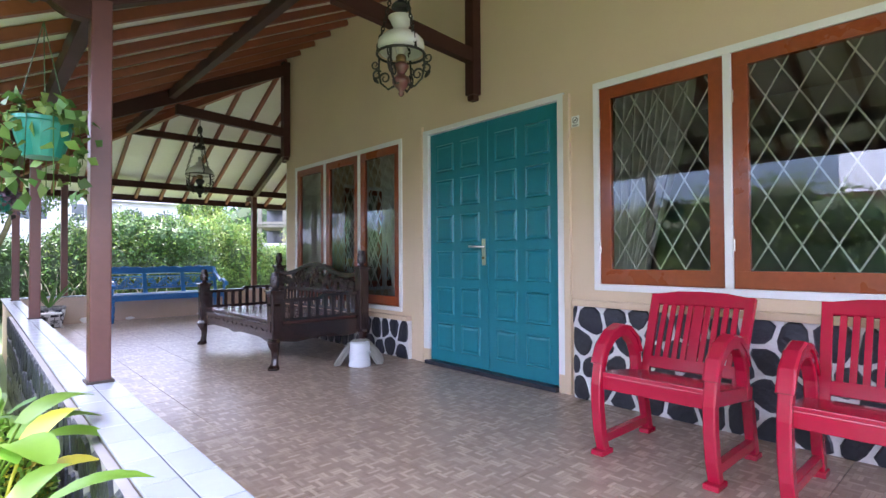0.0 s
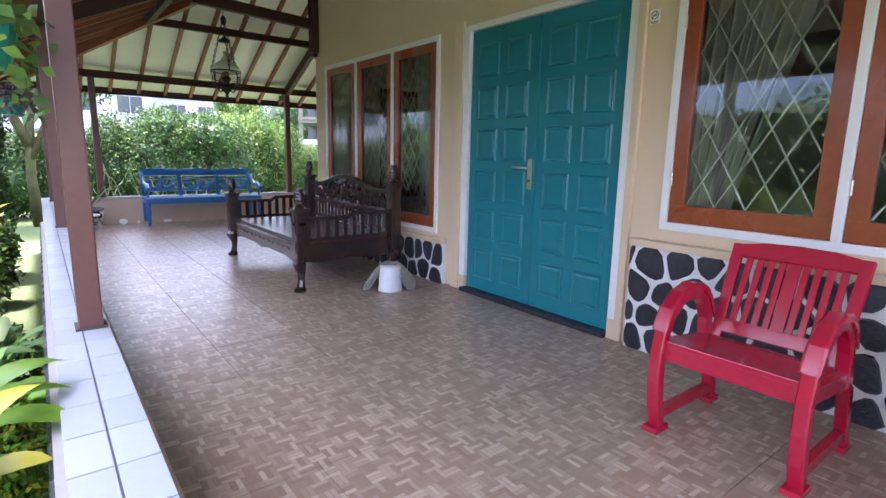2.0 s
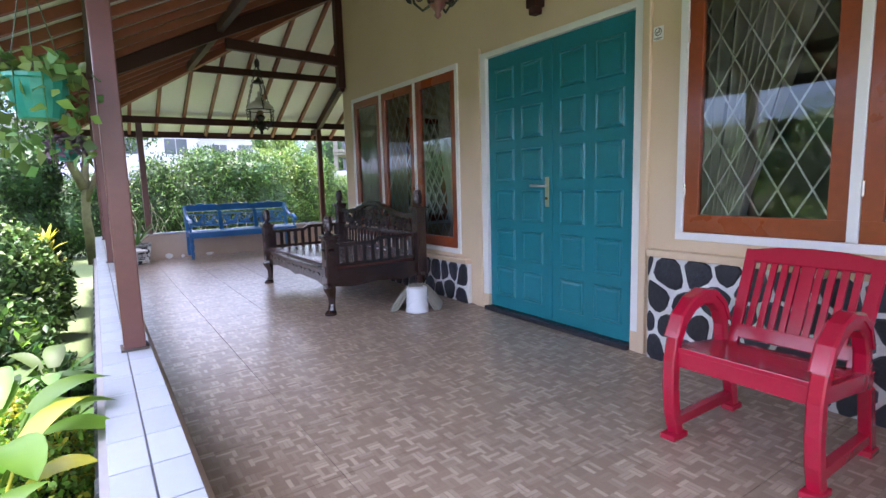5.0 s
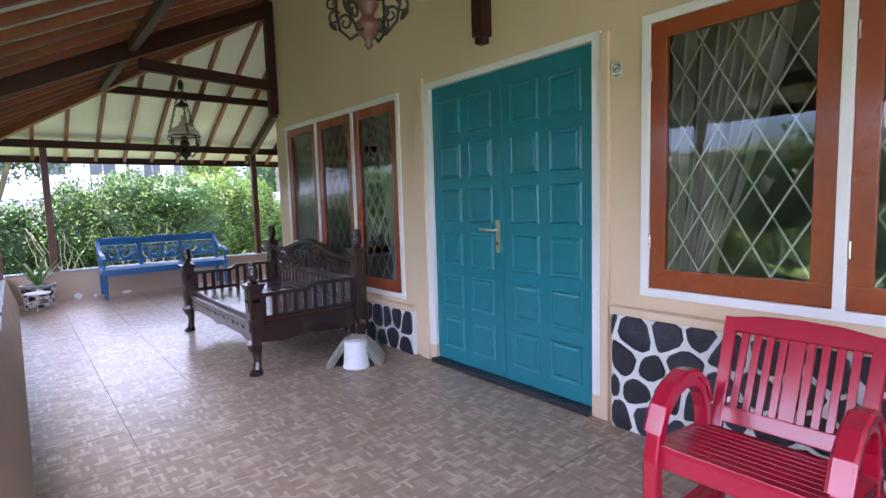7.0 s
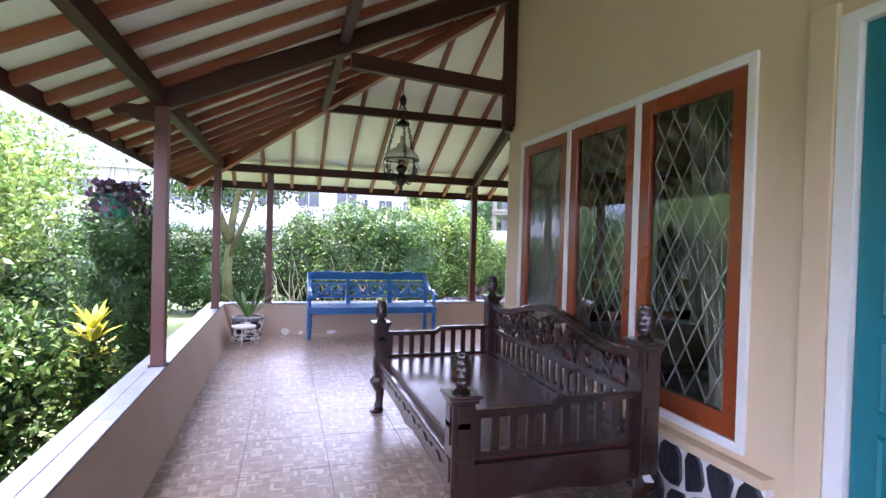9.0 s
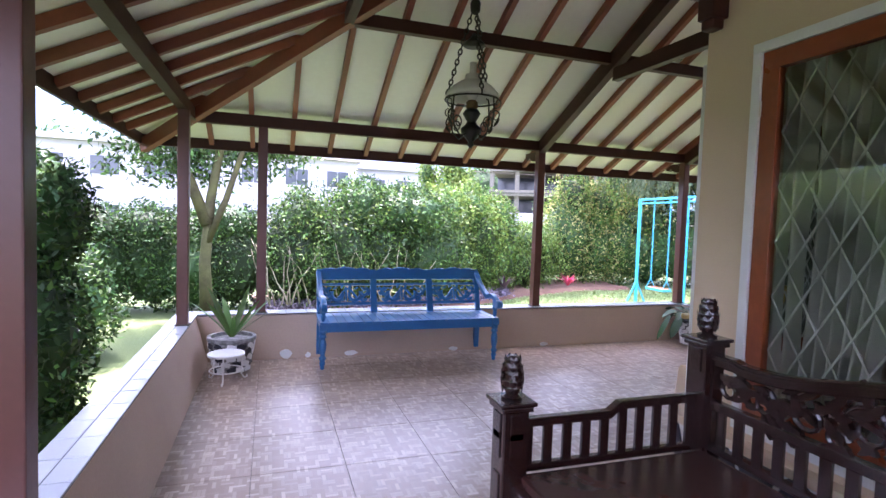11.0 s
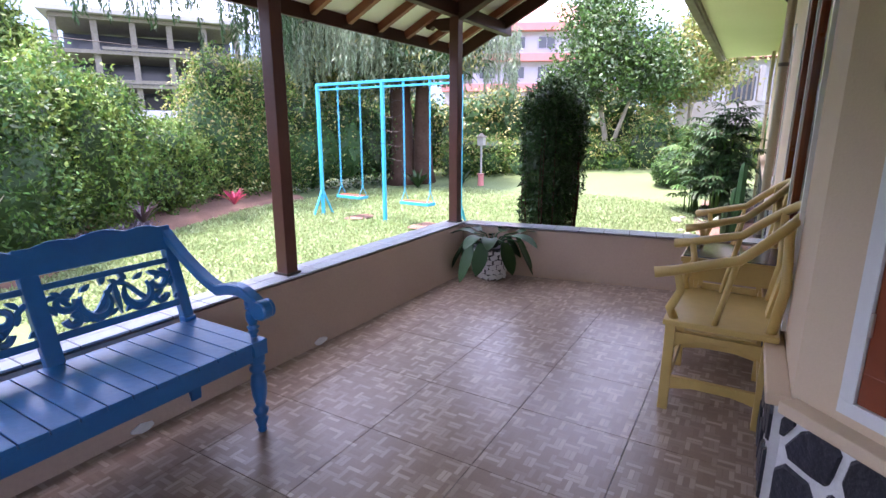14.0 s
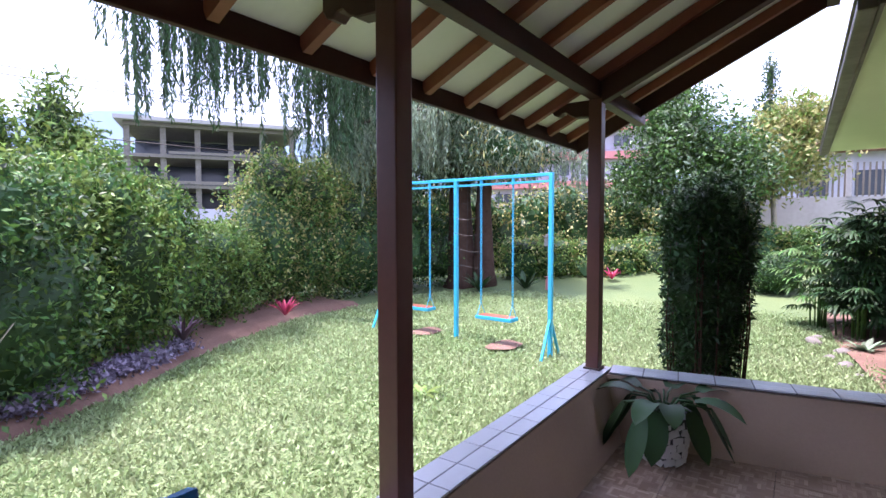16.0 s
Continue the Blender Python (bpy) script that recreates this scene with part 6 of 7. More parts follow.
# ---- garden, play things ----
def swing_set():
    A, B = Vector((6.02, 9.45, GROUND)), Vector((6.22, 12.62, GROUND))
    t = thing("swing_set", A.x, A.y, GROUND, label="sky blue painted steel double swing set on the lawn", category="swing set")
    d = B - A
    L = d.length
    t.matrix_world = Matrix.Translation(A) @ Matrix.Rotation(math.atan2(d.y, d.x), 4, "Z")
    H = 2.45
    bm = bmesh.new()
    stick(bm, (-0.03, 0, H), (L + 0.03, 0, H), 0.045, 0.045, bevel=0.006)
    part("top_bar", bm, "swing", t)
    bm = bmesh.new()
    stick(bm, (0, 0, H - 0.09), (L, 0, H - 0.09), 0.03, 0.03, bevel=0.004)
    part("lower_bar", bm, "swing", t)
    for x in (0, L * 0.50, L):
        bm = bmesh.new()
        stick(bm, (x, 0, -0.05), (x, 0, H), 0.055, 0.055, bevel=0.006)
        part("post", bm, "swing", t)
        if x != L * 0.5:
            for s in (-1, 1):
                bm = bmesh.new()
                stick(bm, (x, s * 0.26, -0.02), (x, s * 0.01, 0.50), 0.035, 0.03, bevel=0.004)
                part("brace", bm, "swing", t)
    for c in (L * 0.27, L * 0.75):
        seat = part("seat", boxm(c - 0.30, c + 0.30, -0.11, 0.11, 0.40, 0.45, 0.006), "swing", t, "blue swing seat with a worn red-brown top")
        part("seat_top", boxm(c - 0.28, c + 0.28, -0.095, 0.095, 0.451, 0.457, 0.002), "rafter", seat)
        for sx_ in (-1, 1):
            bm = bmesh.new()
            chain(bm, (c + sx_ * 0.27, 0, 0.62), (c + sx_ * 0.27, 0, H - 0.09), 0.05, 0.006)
            tube(bm, [(c + sx_ * 0.27, 0, 0.64), (c + sx_ * 0.27, 0.10, 0.45)], 0.006, 5)
            tube(bm, [(c + sx_ * 0.27, 0, 0.64), (c + sx_ * 0.27, -0.10, 0.45)], 0.006, 5)
            part("chain", bm, "swing", t)
            bm = bmesh.new()
            tube(bm, [(c + sx_ * 0.27, 0, H - 0.12), (c + sx_ * 0.27, 0, H - 0.02)], 0.022, 8)
            part("hanger", bm, "swing", t)
    for k in range(5):
        z = 1.15 + 0.24 * k
        pts = [(L * 0.5 - 0.02 - 0.42 * u, 0.02 + 0.05 * math.sin(3 * u + k), z + 0.02 * math.sin(5 * u + k)) for u in (i / 8 for i in range(9))]
        part("rope_rung", tube(bmesh.new(), pts, 0.0035, 5), "iron", t)
    for u in (0.22, 0.42):
        part("rope", tube(bmesh.new(), [(L * 0.5 - u, 0.03, 0.9), (L * 0.5 - u, 0.0, H - 0.09)], 0.0035, 5), "iron", t)
    return t


swing_set()
for (x, y) in ((6.05, 10.15), (6.18, 11.65)):
    t = thing("mat", x, y, GROUND, label="worn reddish earth patch under the swing", category="bare patch", group="bare patches under the swings")
    pts = [(0.32 * (1 + 0.15 * math.sin(3 * a + x)) * math.cos(a), 0.26 * (1 + 0.2 * math.cos(2 * a)) * math.sin(a)) for a in (2 * math.pi * i / 20 for i in range(20))]
    bm = bmesh.new()
    a_ = [bm.verts.new((p, q, 0.055)) for p, q in pts]
    b_ = [bm.verts.new((p * 0.5, q * 0.5, 0.065)) for p, q in pts]
    for i in range(20):
        bm.faces.new((a_[i], a_[(i + 1) % 20], b_[(i + 1) % 20], b_[i]))
    bm.faces.new(b_)
    part("earth", bm, "soil", t)


# ---- garden ----
def hedge(name, line, depth, h, n, size, mats, label, lump=0.8, seed=1, **k):
    """A row of lumpy clumps along a line of points (x, y)."""
    r = random.Random(seed)
    blobs = []
    bx, by = line[0]
    for (ax, ay), (cx, cy) in zip(line, line[1:]):
        L = math.hypot(cx - ax, cy - ay)
        c = max(1, int(L / lump))
        for i in range(c):
            u = (i + 0.5) / c
            hh = h[0] + (h[1] - h[0]) * r.random()
            blobs.append((ax + (cx - ax) * u - bx + r.uniform(-.15, .15), ay + (cy - ay) * u - by + r.uniform(-.15, .15), hh * 0.42, lump * 1.15, depth * 0.5, hh * 0.5))
            blobs.append((ax + (cx - ax) * u - bx + r.uniform(-.3, .3), ay + (cy - ay) * u - by + r.uniform(-.2, .2), hh * (0.68 + 0.1 * r.random()), lump * (0.6 + 0.5 * r.random()), depth * 0.42, hh * 0.25))
    return shrub(name, (bx, by, GROUND), blobs, n, size, mats, label, "hedge", **k)


hedge("hedge", [(-6.2, 12.9), (-2.2, 12.9)], 1.5, (1.95, 2.15), 30000, 0.075, [("leaf_dark", 0.7), ("leaf", 0.3)], "clipped dark green hedge behind the porch", seed=2)
hedge("hedge", [(-2.0, 12.8), (1.4, 12.8)], 1.9, (2.4, 2.65), 44000, 0.075, [("leaf", 0.45), ("leaf_light", 0.1), ("leaf_dark", 0.45)], "broad green shrub hedge with pale bare branches", seed=3)
hedge("hedge", [(1.3, 13.4), (3.4, 14.6)], 1.9, (2.6, 2.95), 30000, 0.08, [("leaf_light", 0.5), ("leaf", 0.5)], "fresh yellow-green hedge beside the lawn", seed=4)
hedge("hedge", [(3.7, 14.9), (5.6, 15.8)], 1.9, (1.85, 2.05), 15000, 0.08, [("leaf_light", 0.6), ("leaf", 0.4)], "low fresh green hedge in the gap below the building", seed=14)
hedge("hedge", [(5.8, 15.8), (8.3, 16.1)], 2.0, (2.9, 3.6), 30000, 0.09, [("leaf", 0.4), ("leaf_light", 0.35), ("leaf_dry", 0.25)], "tall mixed hedge along the lawn", seed=5)
hedge("hedge", [(8.0, 15.9), (12.0, 15.2)], 2.0, (2.2, 2.8), 16000, 0.09, [("leaf_dark", 0.5), ("leaf", 0.4), ("leaf_dry", 0.1)], "dark hedge behind the swing", seed=6)
hedge("hedge", [(-7.0, 12.6), (-6.6, 5.0), (-6.0, -1.0)], 2.0, (2.2, 2.9), 34000, 0.09, [("leaf", 0.6), ("leaf_light", 0.4)], "loose bright green shrubs beside the porch", seed=7)
hedge("hedge", [(13.0, 14.0), (14.8, 11.4), (16.5, 8.0), (17.0, 4.5)], 1.7, (1.3, 2.1), 24000, 0.11, [("leaf_light", 0.5), ("leaf", 0.3), ("leaf_dry", 0.2)], "low yellow-green planting at the far end of the lawn", seed=8)

# pale bare branches in front of the broad shrub
t = thing("branches", -0.3, 11.78, GROUND, label="pale bare branches in the shrub hedge", category="branches")
r = random.Random(12)
for i in range(22):
    x = r.uniform(-1.8, 1.1)
    a = r.uniform(-0.6, 0.6)
    p = [(x, r.uniform(.05, .35), 0.2)]
    for k in range(5):
        q = p[-1]
        p.append((q[0] + a * 0.22 + r.uniform(-.06, .06), q[1] + r.uniform(-.05, .07), q[2] + r.uniform(0.14, 0.26)))
    part("branch", tube(bmesh.new(), p, [0.015 - 0.002 * k for k in range(6)], 5), "palebark", t, smooth=True)

# tall column of bamboo-like leaves
r = random.Random(2)
stems = [([(0.27 * math.cos(a) * q, 0.27 * math.sin(a) * q, 0), (0.33 * math.cos(a) * q, 0.33 * math.sin(a) * q, 1.0), (0.3 * math.cos(a) * q, 0.3 * math.sin(a) * q, 1.7)], [0.008, 0.007, 0.005]) for a, q in ((r.uniform(0, 6.28), r.uniform(0.3, 1)) for _ in range(34))]
shrub("column_bush", (4.22, 7.33, GROUND), [(0, 0, 1.25, 0.34, 0.34, 0.60), (0.02, 0, 1.85, 0.35, 0.35, 0.40), (-0.02, 0.02, 0.85, 0.31, 0.31, 0.45), (0, 0, 1.6, 0.36, 0.36, 0.4)], 17000, 0.06, [("leaf_dark", 0.95), ("leaf", 0.05)], "tall clipped column of dark leaves on bare stems", trunk=stems, bark="bark", corek=0.8, aspect=0.3, shell=0.25, lumps=0.08)

shrub("bamboo_shrub", (2.2, 15.0, GROUND), [(0, 0, 2.4, 0.7, 0.6, 0.9), (0.1, 0.1, 3.2, 0.35, 0.35, 0.75), (-0.5, 0.2, 3.0, 0.28, 0.28, 0.5), (0.5, 0.2, 2.9, 0.25, 0.25, 0.45)], 6500, 0.12, [("leaf_light", 0.6), ("leaf", 0.4)], "tall airy light green shrub behind the hedge", corek=0.5, aspect=0.25, shell=0.7)
hedge("hedge", [(13.5, 16.5), (18.5, 12.0), (20.5, 8.5)], 2.2, (2.4, 3.4), 26000, 0.14, [("leaf", 0.4), ("leaf_dark", 0.2), ("leaf_dry", 0.4)], "tall mixed shrubs closing the far garden", seed=15)

# the far garden: trees
shrub("tree", (16.2, 9.6, GROUND + 0.4), [(0, 0, 3.6, 1.6, 1.7, 1.5), (0.3, 0.6, 4.9, 1.1, 1.2, 1.1), (-0.3, -1.2, 3.0, 1.0, 1.2, 1.0), (0, 1.2, 2.6, 0.9, 1.1, 0.9)], 26000, 0.14, [("leaf", 0.6), ("leaf_dark", 0.2), ("leaf_pale", 0.2)], "round-crowned green tree at the far end of the lawn", "tree", [([(0, 0, 0), (0.1, 0.1, 1.0), (0.3, 0.5, 2.6), (0.3, 0.6, 3.6)], [0.12, 0.09, 0.06, 0.03]), ([(0, 0, 0.1), (0, -0.3, 1.2), (-0.1, -0.8, 2.6)], [0.10, 0.07, 0.03])], corek=0, shell=0.85, lumps=0.4)
shrub("tree", (18.0, 7.4, GROUND + 0.6), [(0, 0, 3.2, 1.2, 1.5, 1.2), (0.2, -0.6, 4.2, 0.9, 1.0, 0.8), (0.0, 0.9, 2.4, 0.8, 0.9, 0.8)], 17000, 0.15, [("leaf_dry", 0.6), ("leaf_light", 0.4)], "yellowing tree beside the round green tree", "tree", [([(0, 0, 0), (0.1, 0, 1.2), (0.1, 0.1, 3.0)], [0.11, 0.08, 0.04])], corek=0, shell=0.85, lumps=0.4)
shrub("conifer", (11.5, 14.4, GROUND), [(0, 0, 4.8, 1.9, 2.2, 1.6), (0.3, 0.9, 3.4, 1.2, 1.4, 0.9), (-0.2, -1.4, 3.7, 1.3, 1.3, 0.8), (0, 0.4, 6.6, 1.5, 1.8, 1.5), (-0.6, 1.8, 4.9, 1.4, 1.4, 1.2)], 32000, 0.17, [("leaf_pale", 0.5), ("leaf_dark", 0.35), ("leaf_dry", 0.15)], "big weeping conifer with a thick furrowed trunk", "tree", [([(0, 0, -0.1), (0.02, 0, 0.3), (0, 0.05, 2.5), (0.1, 0.1, 5.5)], [0.60, 0.40, 0.30, 0.2]), ([(0.25, -0.55, -0.1), (0.2, -0.6, 0.5), (0.15, -0.6, 2.2), (0, -0.9, 4.8)], [0.45, 0.30, 0.22, 0.14])], corek=0.5, droop=1.6, aspect=0.22, bark="bark")
shrub("conifer", (9.6, 16.6, GROUND), [(0, 0, 2.6, 1.4, 1.3, 1.2), (0.6, 0, 3.6, 1.3, 1.2, 1.0), (-0.8, 0.2, 1.8, 1.3, 1.1, 0.9), (1.4, 0.2, 4.6, 1.2, 1.2, 0.9)], 24000, 0.15, [("leaf_pale", 0.25), ("leaf_dark", 0.25), ("leaf_dry", 0.35), ("leaf_light", 0.15)], "tangled yellow and green creeper-covered tree", "tree", [([(0, 0, 0), (0.3, 0, 2.0), (1.0, 0, 4.0)], [0.14, 0.1, 0.06])], corek=0.55, droop=1.0, aspect=0.3)


def drooping_bough(p, q, n, mat, label):
    """A bough with curtains of hanging sprays."""
    p, q = Vector(p), Vector(q)
    t = thing("bough", *p, label=label, category="tree branch", group="drooping boughs")
    part("limb", tube(bmesh.new(), [(0, 0, 0), (q - p) * 0.5 + Vector((0, 0, 0.15)), q - p], [0.06, 0.04, 0.015], 6), "bark", t, smooth=True)
    pts = []
    r = random.Random(int(p.x * 10) + 3)
    for i in range(n):
        u = r.random()
        o = (q - p) * u + Vector((r.uniform(-.6, .6), r.uniform(-.6, .6), r.uniform(-.1, .25)))
        L = r.uniform(0.7, 2.9) * (0.6 if mat == 'leaf_pale' else 1)
        k = int(L * 75)
        for j in range(k):
            w = 0.06 * (1 - 0.8 * j / k)
            pts.append((o.x + r.uniform(-w, w), o.y + r.uniform(-w, w), o.z - L * j / k))
    leaf_mesh("spray", np.array(pts), 0.14, mat, t, aspect=0.16, droop=3.0, jitter=0.6)
    return t


drooping_bough((6.6, 16.3, 6.5), (3.2, 14.6, 5.6), 170, "leaf_dark", "drooping conifer bough against the sky")
drooping_bough((9.2, 15.8, 5.8), (5.9, 14.4, 5.1), 170, "leaf_dark", "drooping dark conifer bough over the lawn edge")
drooping_bough((11.5, 14.3, 4.1), (8.8, 14.4, 4.0), 110, "leaf_pale", "pale drooping conifer spray above the swing")
drooping_bough((11.5, 14.1, 3.9), (12.6, 11.6, 3.8), 100, "leaf_pale", "pale drooping conifer spray beside the trunk")
drooping_bough((11.0, 14.9, 4.3), (7.6, 15.4, 3.4), 90, "leaf_pale", "pale drooping conifer spray behind the hedge")

# bank and planting bed along the left of the lawn
bed = [(-2.2, 11.9), (0.97, 12.15), (2.4, 12.9), (3.86, 13.75), (5.8, 14.5), (7.7, 14.6)]
bm = bmesh.new()
lo, hi = [], []
for x, y in bed:
    lo.append(bm.verts.new((x, y - 0.12, GROUND - 0.02)))
    hi.append((bm.verts.new((x - 0.1, y + 0.15, GROUND + 0.09)), bm.verts.new((x - 0.3, y + 1.6, GROUND + 0.16))))
for i in range(len(bed) - 1):
    bm.faces.new((lo[i], lo[i + 1], hi[i + 1][0], hi[i][0]))
    bm.faces.new((hi[i][0], hi[i + 1][0], hi[i + 1][1], hi[i][1]))
bmesh.ops.subdivide_edges(bm, edges=bm.edges[:], cuts=5, use_grid_fill=True)
for v in bm.verts:
    v.co += Vector(noise.noise_vector(v.co * 2.5)) * 0.05
part("ground_bed", bm, "soil", kind="structure", smooth=True)
pts = []
for k in range(9000):
    u = rng.random() * 2.6
    i = min(2, int(u))
    f = u - i
    x = bed[i + 0][0] * (1 - f) + bed[i + 1][0] * f if i < 4 else bed[4][0]
    y = bed[i + 0][1] * (1 - f) + bed[i + 1][1] * f
    pts.append((x + rng.normal() * 0.1, y + 0.12 + 0.42 * rng.random(), GROUND + 0.07 + 0.15 * rng.random()))
t = thing("ground_cover", 0, 0, 0, label="low purple-grey leaved border plants along the lawn", category="border plants")
leaf_mesh("foliage", np.array(pts), 0.06, "leaf_lilac", t, aspect=0.6)
for i, (x, y, mn, lab) in enumerate(((5.05, 13.75, "leaf_pink", "bright pink-red leaved cordyline on the bed"), (3.1, 13.35, "leaf_purple", "purple leaved plant on the bed"), (13.6, 10.9, "leaf_pink", "red leaved plant at the far bed"), (10.8, 13.4, "leaf_dark", "strap-leaved plant in the bed behind the swing"), (11.8, 12.6, "leaf_dark", "strap-leaved plant beside the trunk"))):
    leafy_plant("cordyline", x, y, GROUND + 0.05, 30, 0.36 if i < 3 else 0.6, 0.020 if i < 3 else 0.035, 0.9, mn, lab, up=2.2, seed=20 + i, stem=0.22 if i < 3 else 0.0)
t = leafy_plant("clump", 3.75, 9.9, GROUND, 12, 0.22, 0.035, 1.2, "leaf_light", "small bright green weed on the lawn", up=1.0, seed=31)


def rhapis(x, y, n, h, mat, label, seed):
    """A clump of fan palms: thin stems with fans of narrow leaves."""
    t = thing("palm_clump", x, y, GROUND, label=label, category="palm", group="palm clumps")
    r = random.Random(seed)
    lb = bmesh.new()
    for i in range(n):
        a, q = r.uniform(0, 6.28), r.uniform(0, 0.27)
        sx_, sy_, hh = q * math.cos(a), q * math.sin(a), h * r.uniform(0.3, 1.0)
        if i % 3 == 0:
            part("stem", tube(bmesh.new(), [(sx_, sy_, 0), (sx_ * 1.3, sy_ * 1.3, hh)], [0.014, 0.01], 6), "leaf", t, smooth=True)
        for k in range(4):
            b = r.uniform(0, 6.28)
            d = Vector((math.cos(b), math.sin(b), r.uniform(-0.1, 0.9))).normalized()
            c = Vector((sx_ * 1.3, sy_ * 1.3, hh - 0.12 * k)) + d * 0.22
            s = d.cross(Vector((0, 0, 1))).normalized()
            for j in range(9):
                w = (j - 4) / 4 * 1.25
                blade(lb, c, d * math.cos(w) + s * math.sin(w), r.uniform(0.20, 0.32), 0.018, 1.0, 4)
    part("fronds", lb, mat, t, kind="stuff", smooth=True)
    return t


rhapis(9.4, 5.95, 60, 2.0, "leaf_dark", "dark fan palm clump beside the house wall", 1)
rhapis(10.3, 6.45, 30, 1.8, "leaf", "pale spiky palm clump at the edge of the lawn", 2)
rhapis(10.4, 5.8, 26, 1.6, "leaf_dark", "dark fan palm clump further along the house wall", 3)
for i, (x, y, s) in enumerate(((7.5, 6.2, 0.09), (7.9, 6.35, 0.07), (8.3, 6.2, 0.1), (7.1, 6.1, 0.06), (8.8, 6.5, 0.11), (9.2, 6.45, 0.08))):
    t = thing("rock", x, y, GROUND + s * 0.3, i * 50, label="grey rounded garden stone at the edge of the bed", category="rock", group="edging stones")
    bm = bmesh.new()
    bmesh.ops.create_icosphere(bm, subdivisions=2, radius=s)
    for v in bm.verts:
        v.co = Vector((v.co.x * 1.3, v.co.y, v.co.z * 0.75)) + Vector(noise.noise_vector(v.co * 9 + Vector((i, 0, 0)))) * s * 0.25
    part("stone_body", bm, "rockgrey", t, smooth=True)

shrub("spire_tree", (24.0, 7.9, 1.2), [(0, 0, 2.6, 1.1, 1.1, 1.5), (0, 0, 4.4, 0.65, 0.65, 1.2), (0, 0, 5.9, 0.28, 0.28, 1.0)], 7000, 0.16, [("leaf_dark", 0.8), ("leaf", 0.2)], "dark slender conifer behind the garden", "tree", [([(0, 0, 0), (0, 0, 5.8)], [0.14, 0.04])], corek=0.5, aspect=0.25)
bm = bmesh.new()
v = [bm.verts.new(p) for p in ((3.8, 5.30, GROUND + 0.05), (12.8, 5.30, GROUND + 0.09), (12.8, 6.35, GROUND + 0.09), (9.0, 6.25, GROUND + 0.06), (6.5, 5.95, GROUND + 0.055), (3.8, 5.75, GROUND + 0.05))]
bm.faces.new(v)
bmesh.ops.triangulate(bm, faces=bm.faces[:])
bmesh.ops.subdivide_edges(bm, edges=bm.edges[:], cuts=5)
for p in bm.verts:
    p.co += Vector((0, 0, 0.03 * noise.noise(p.co * 3)))
part("ground_wall_bed", bm, "soil", kind="structure", smooth=True)
for i, (x, y, h) in enumerate(((7.7, 5.55, 1.15), (7.95, 5.62, 0.75), (7.55, 5.70, 0.55))):
    t = thing("cactus", x, y, GROUND + 0.03, i * 40, label="dark green ribbed column cactus beside the house wall", category="cactus", group="column cacti")
    bm = bmesh.new()
    rings = []
    for z, k in ((0, 0.9), (0.1, 1.0), (h * 0.5, 1.05), (h * 0.9, 0.95), (h * 0.97, 0.7), (h, 0.25)):
        rings.append([bm.verts.new((0.055 * k * (1 + 0.18 * math.cos(6 * q)) * math.cos(q), 0.055 * k * (1 + 0.18 * math.cos(6 * q)) * math.sin(q), z)) for q in (2 * math.pi * n / 24 for n in range(24))])
    for A, B in zip(rings, rings[1:]):
        for n in range(24):
            bm.faces.new((A[n], A[(n + 1) % 24], B[(n + 1) % 24], B[n]))
    bm.faces.new(rings[-1])
    part("column", bm, "leaf_dark", t, smooth=True)
for i, (x, y, mn) in enumerate(((6.9, 5.75, "leaf"), (6.2, 5.65, "leaf_light"), (8.5, 5.95, "leaf_pale"), (5.4, 5.6, "leaf"))):
    leafy_plant("low_plant", x, y, GROUND + 0.05, 16, 0.26, 0.035, 0.7, mn, "low leafy plant in the bed along the house wall", up=1.0, seed=90 + i, group="low bed plants")
shrub("clipped_bush", (13.4, 7.2, GROUND + 0.15), [(0, 0, 0.5, 0.55, 0.55, 0.5)], 6000, 0.06, [("leaf_dark", 0.6), ("leaf", 0.4)], "round dark green bush at the far end of the lawn", corek=0.85, lumps=0.06)
# lamp column on the far lawn
t = thing("garden_lamp", 11.9, 12.0, GROUND, label="small stone garden lamp on a pedestal", category="garden lamp")
part("pedestal", lathe(bmesh.new(), [(0.13, 0), (0.13, 0.06), (0.09, 0.08), (0.08, 0.38), (0.11, 0.42)], 8), "pinkpaint", t)
part("column", lathe(bmesh.new(), [(0.03, 0.42), (0.03, 1.2)], 8), "concrete", t)
part("lantern", boxm(-0.09, 0.09, -0.09, 0.09, 1.2, 1.42, 0.01), "concrete", t)
part("cap", lathe(bmesh.new(), [(0.17, 1.42), (0.16, 1.44), (0.02, 1.54)], 4), "silver", t)

# ---- left garden ----
shrub("vine_column", (-3.55, 6.3, GROUND), [(0, 0, 0.9, 0.36, 0.36, 0.75), (0, 0, 1.75, 0.40, 0.40, 0.42), (0.05, 0, 0.3, 0.3, 0.3, 0.3)], 9000, 0.06, [("leaf_dark", 0.7), ("leaf", 0.3)], "post overgrown with dark climbing leaves", trunk=[([(0, 0, 0), (0, 0, 1.9)], [0.1, 0.1])], corek=0.8, lumps=0.1)
t = None
for st, n, up_ in ((0.62, 9, 0.8), (0.76, 12, 1.1), (0.90, 14, 1.6), (1.0, 12, 2.8)):
    t = leafy_plant("croton", -3.36, 4.75, GROUND, n, 0.21, 0.024, 0.7, "leaf_lime", "bright yellow croton beside the parapet", up=up_, seed=61 + n, stem=st, parent=t)
part("stem", tube(bmesh.new(), [(0, 0, 0), (0.04, 0, 0.5), (0, 0, 1.0)], [0.02, 0.016, 0.01], 6), "bark", t, smooth=True)
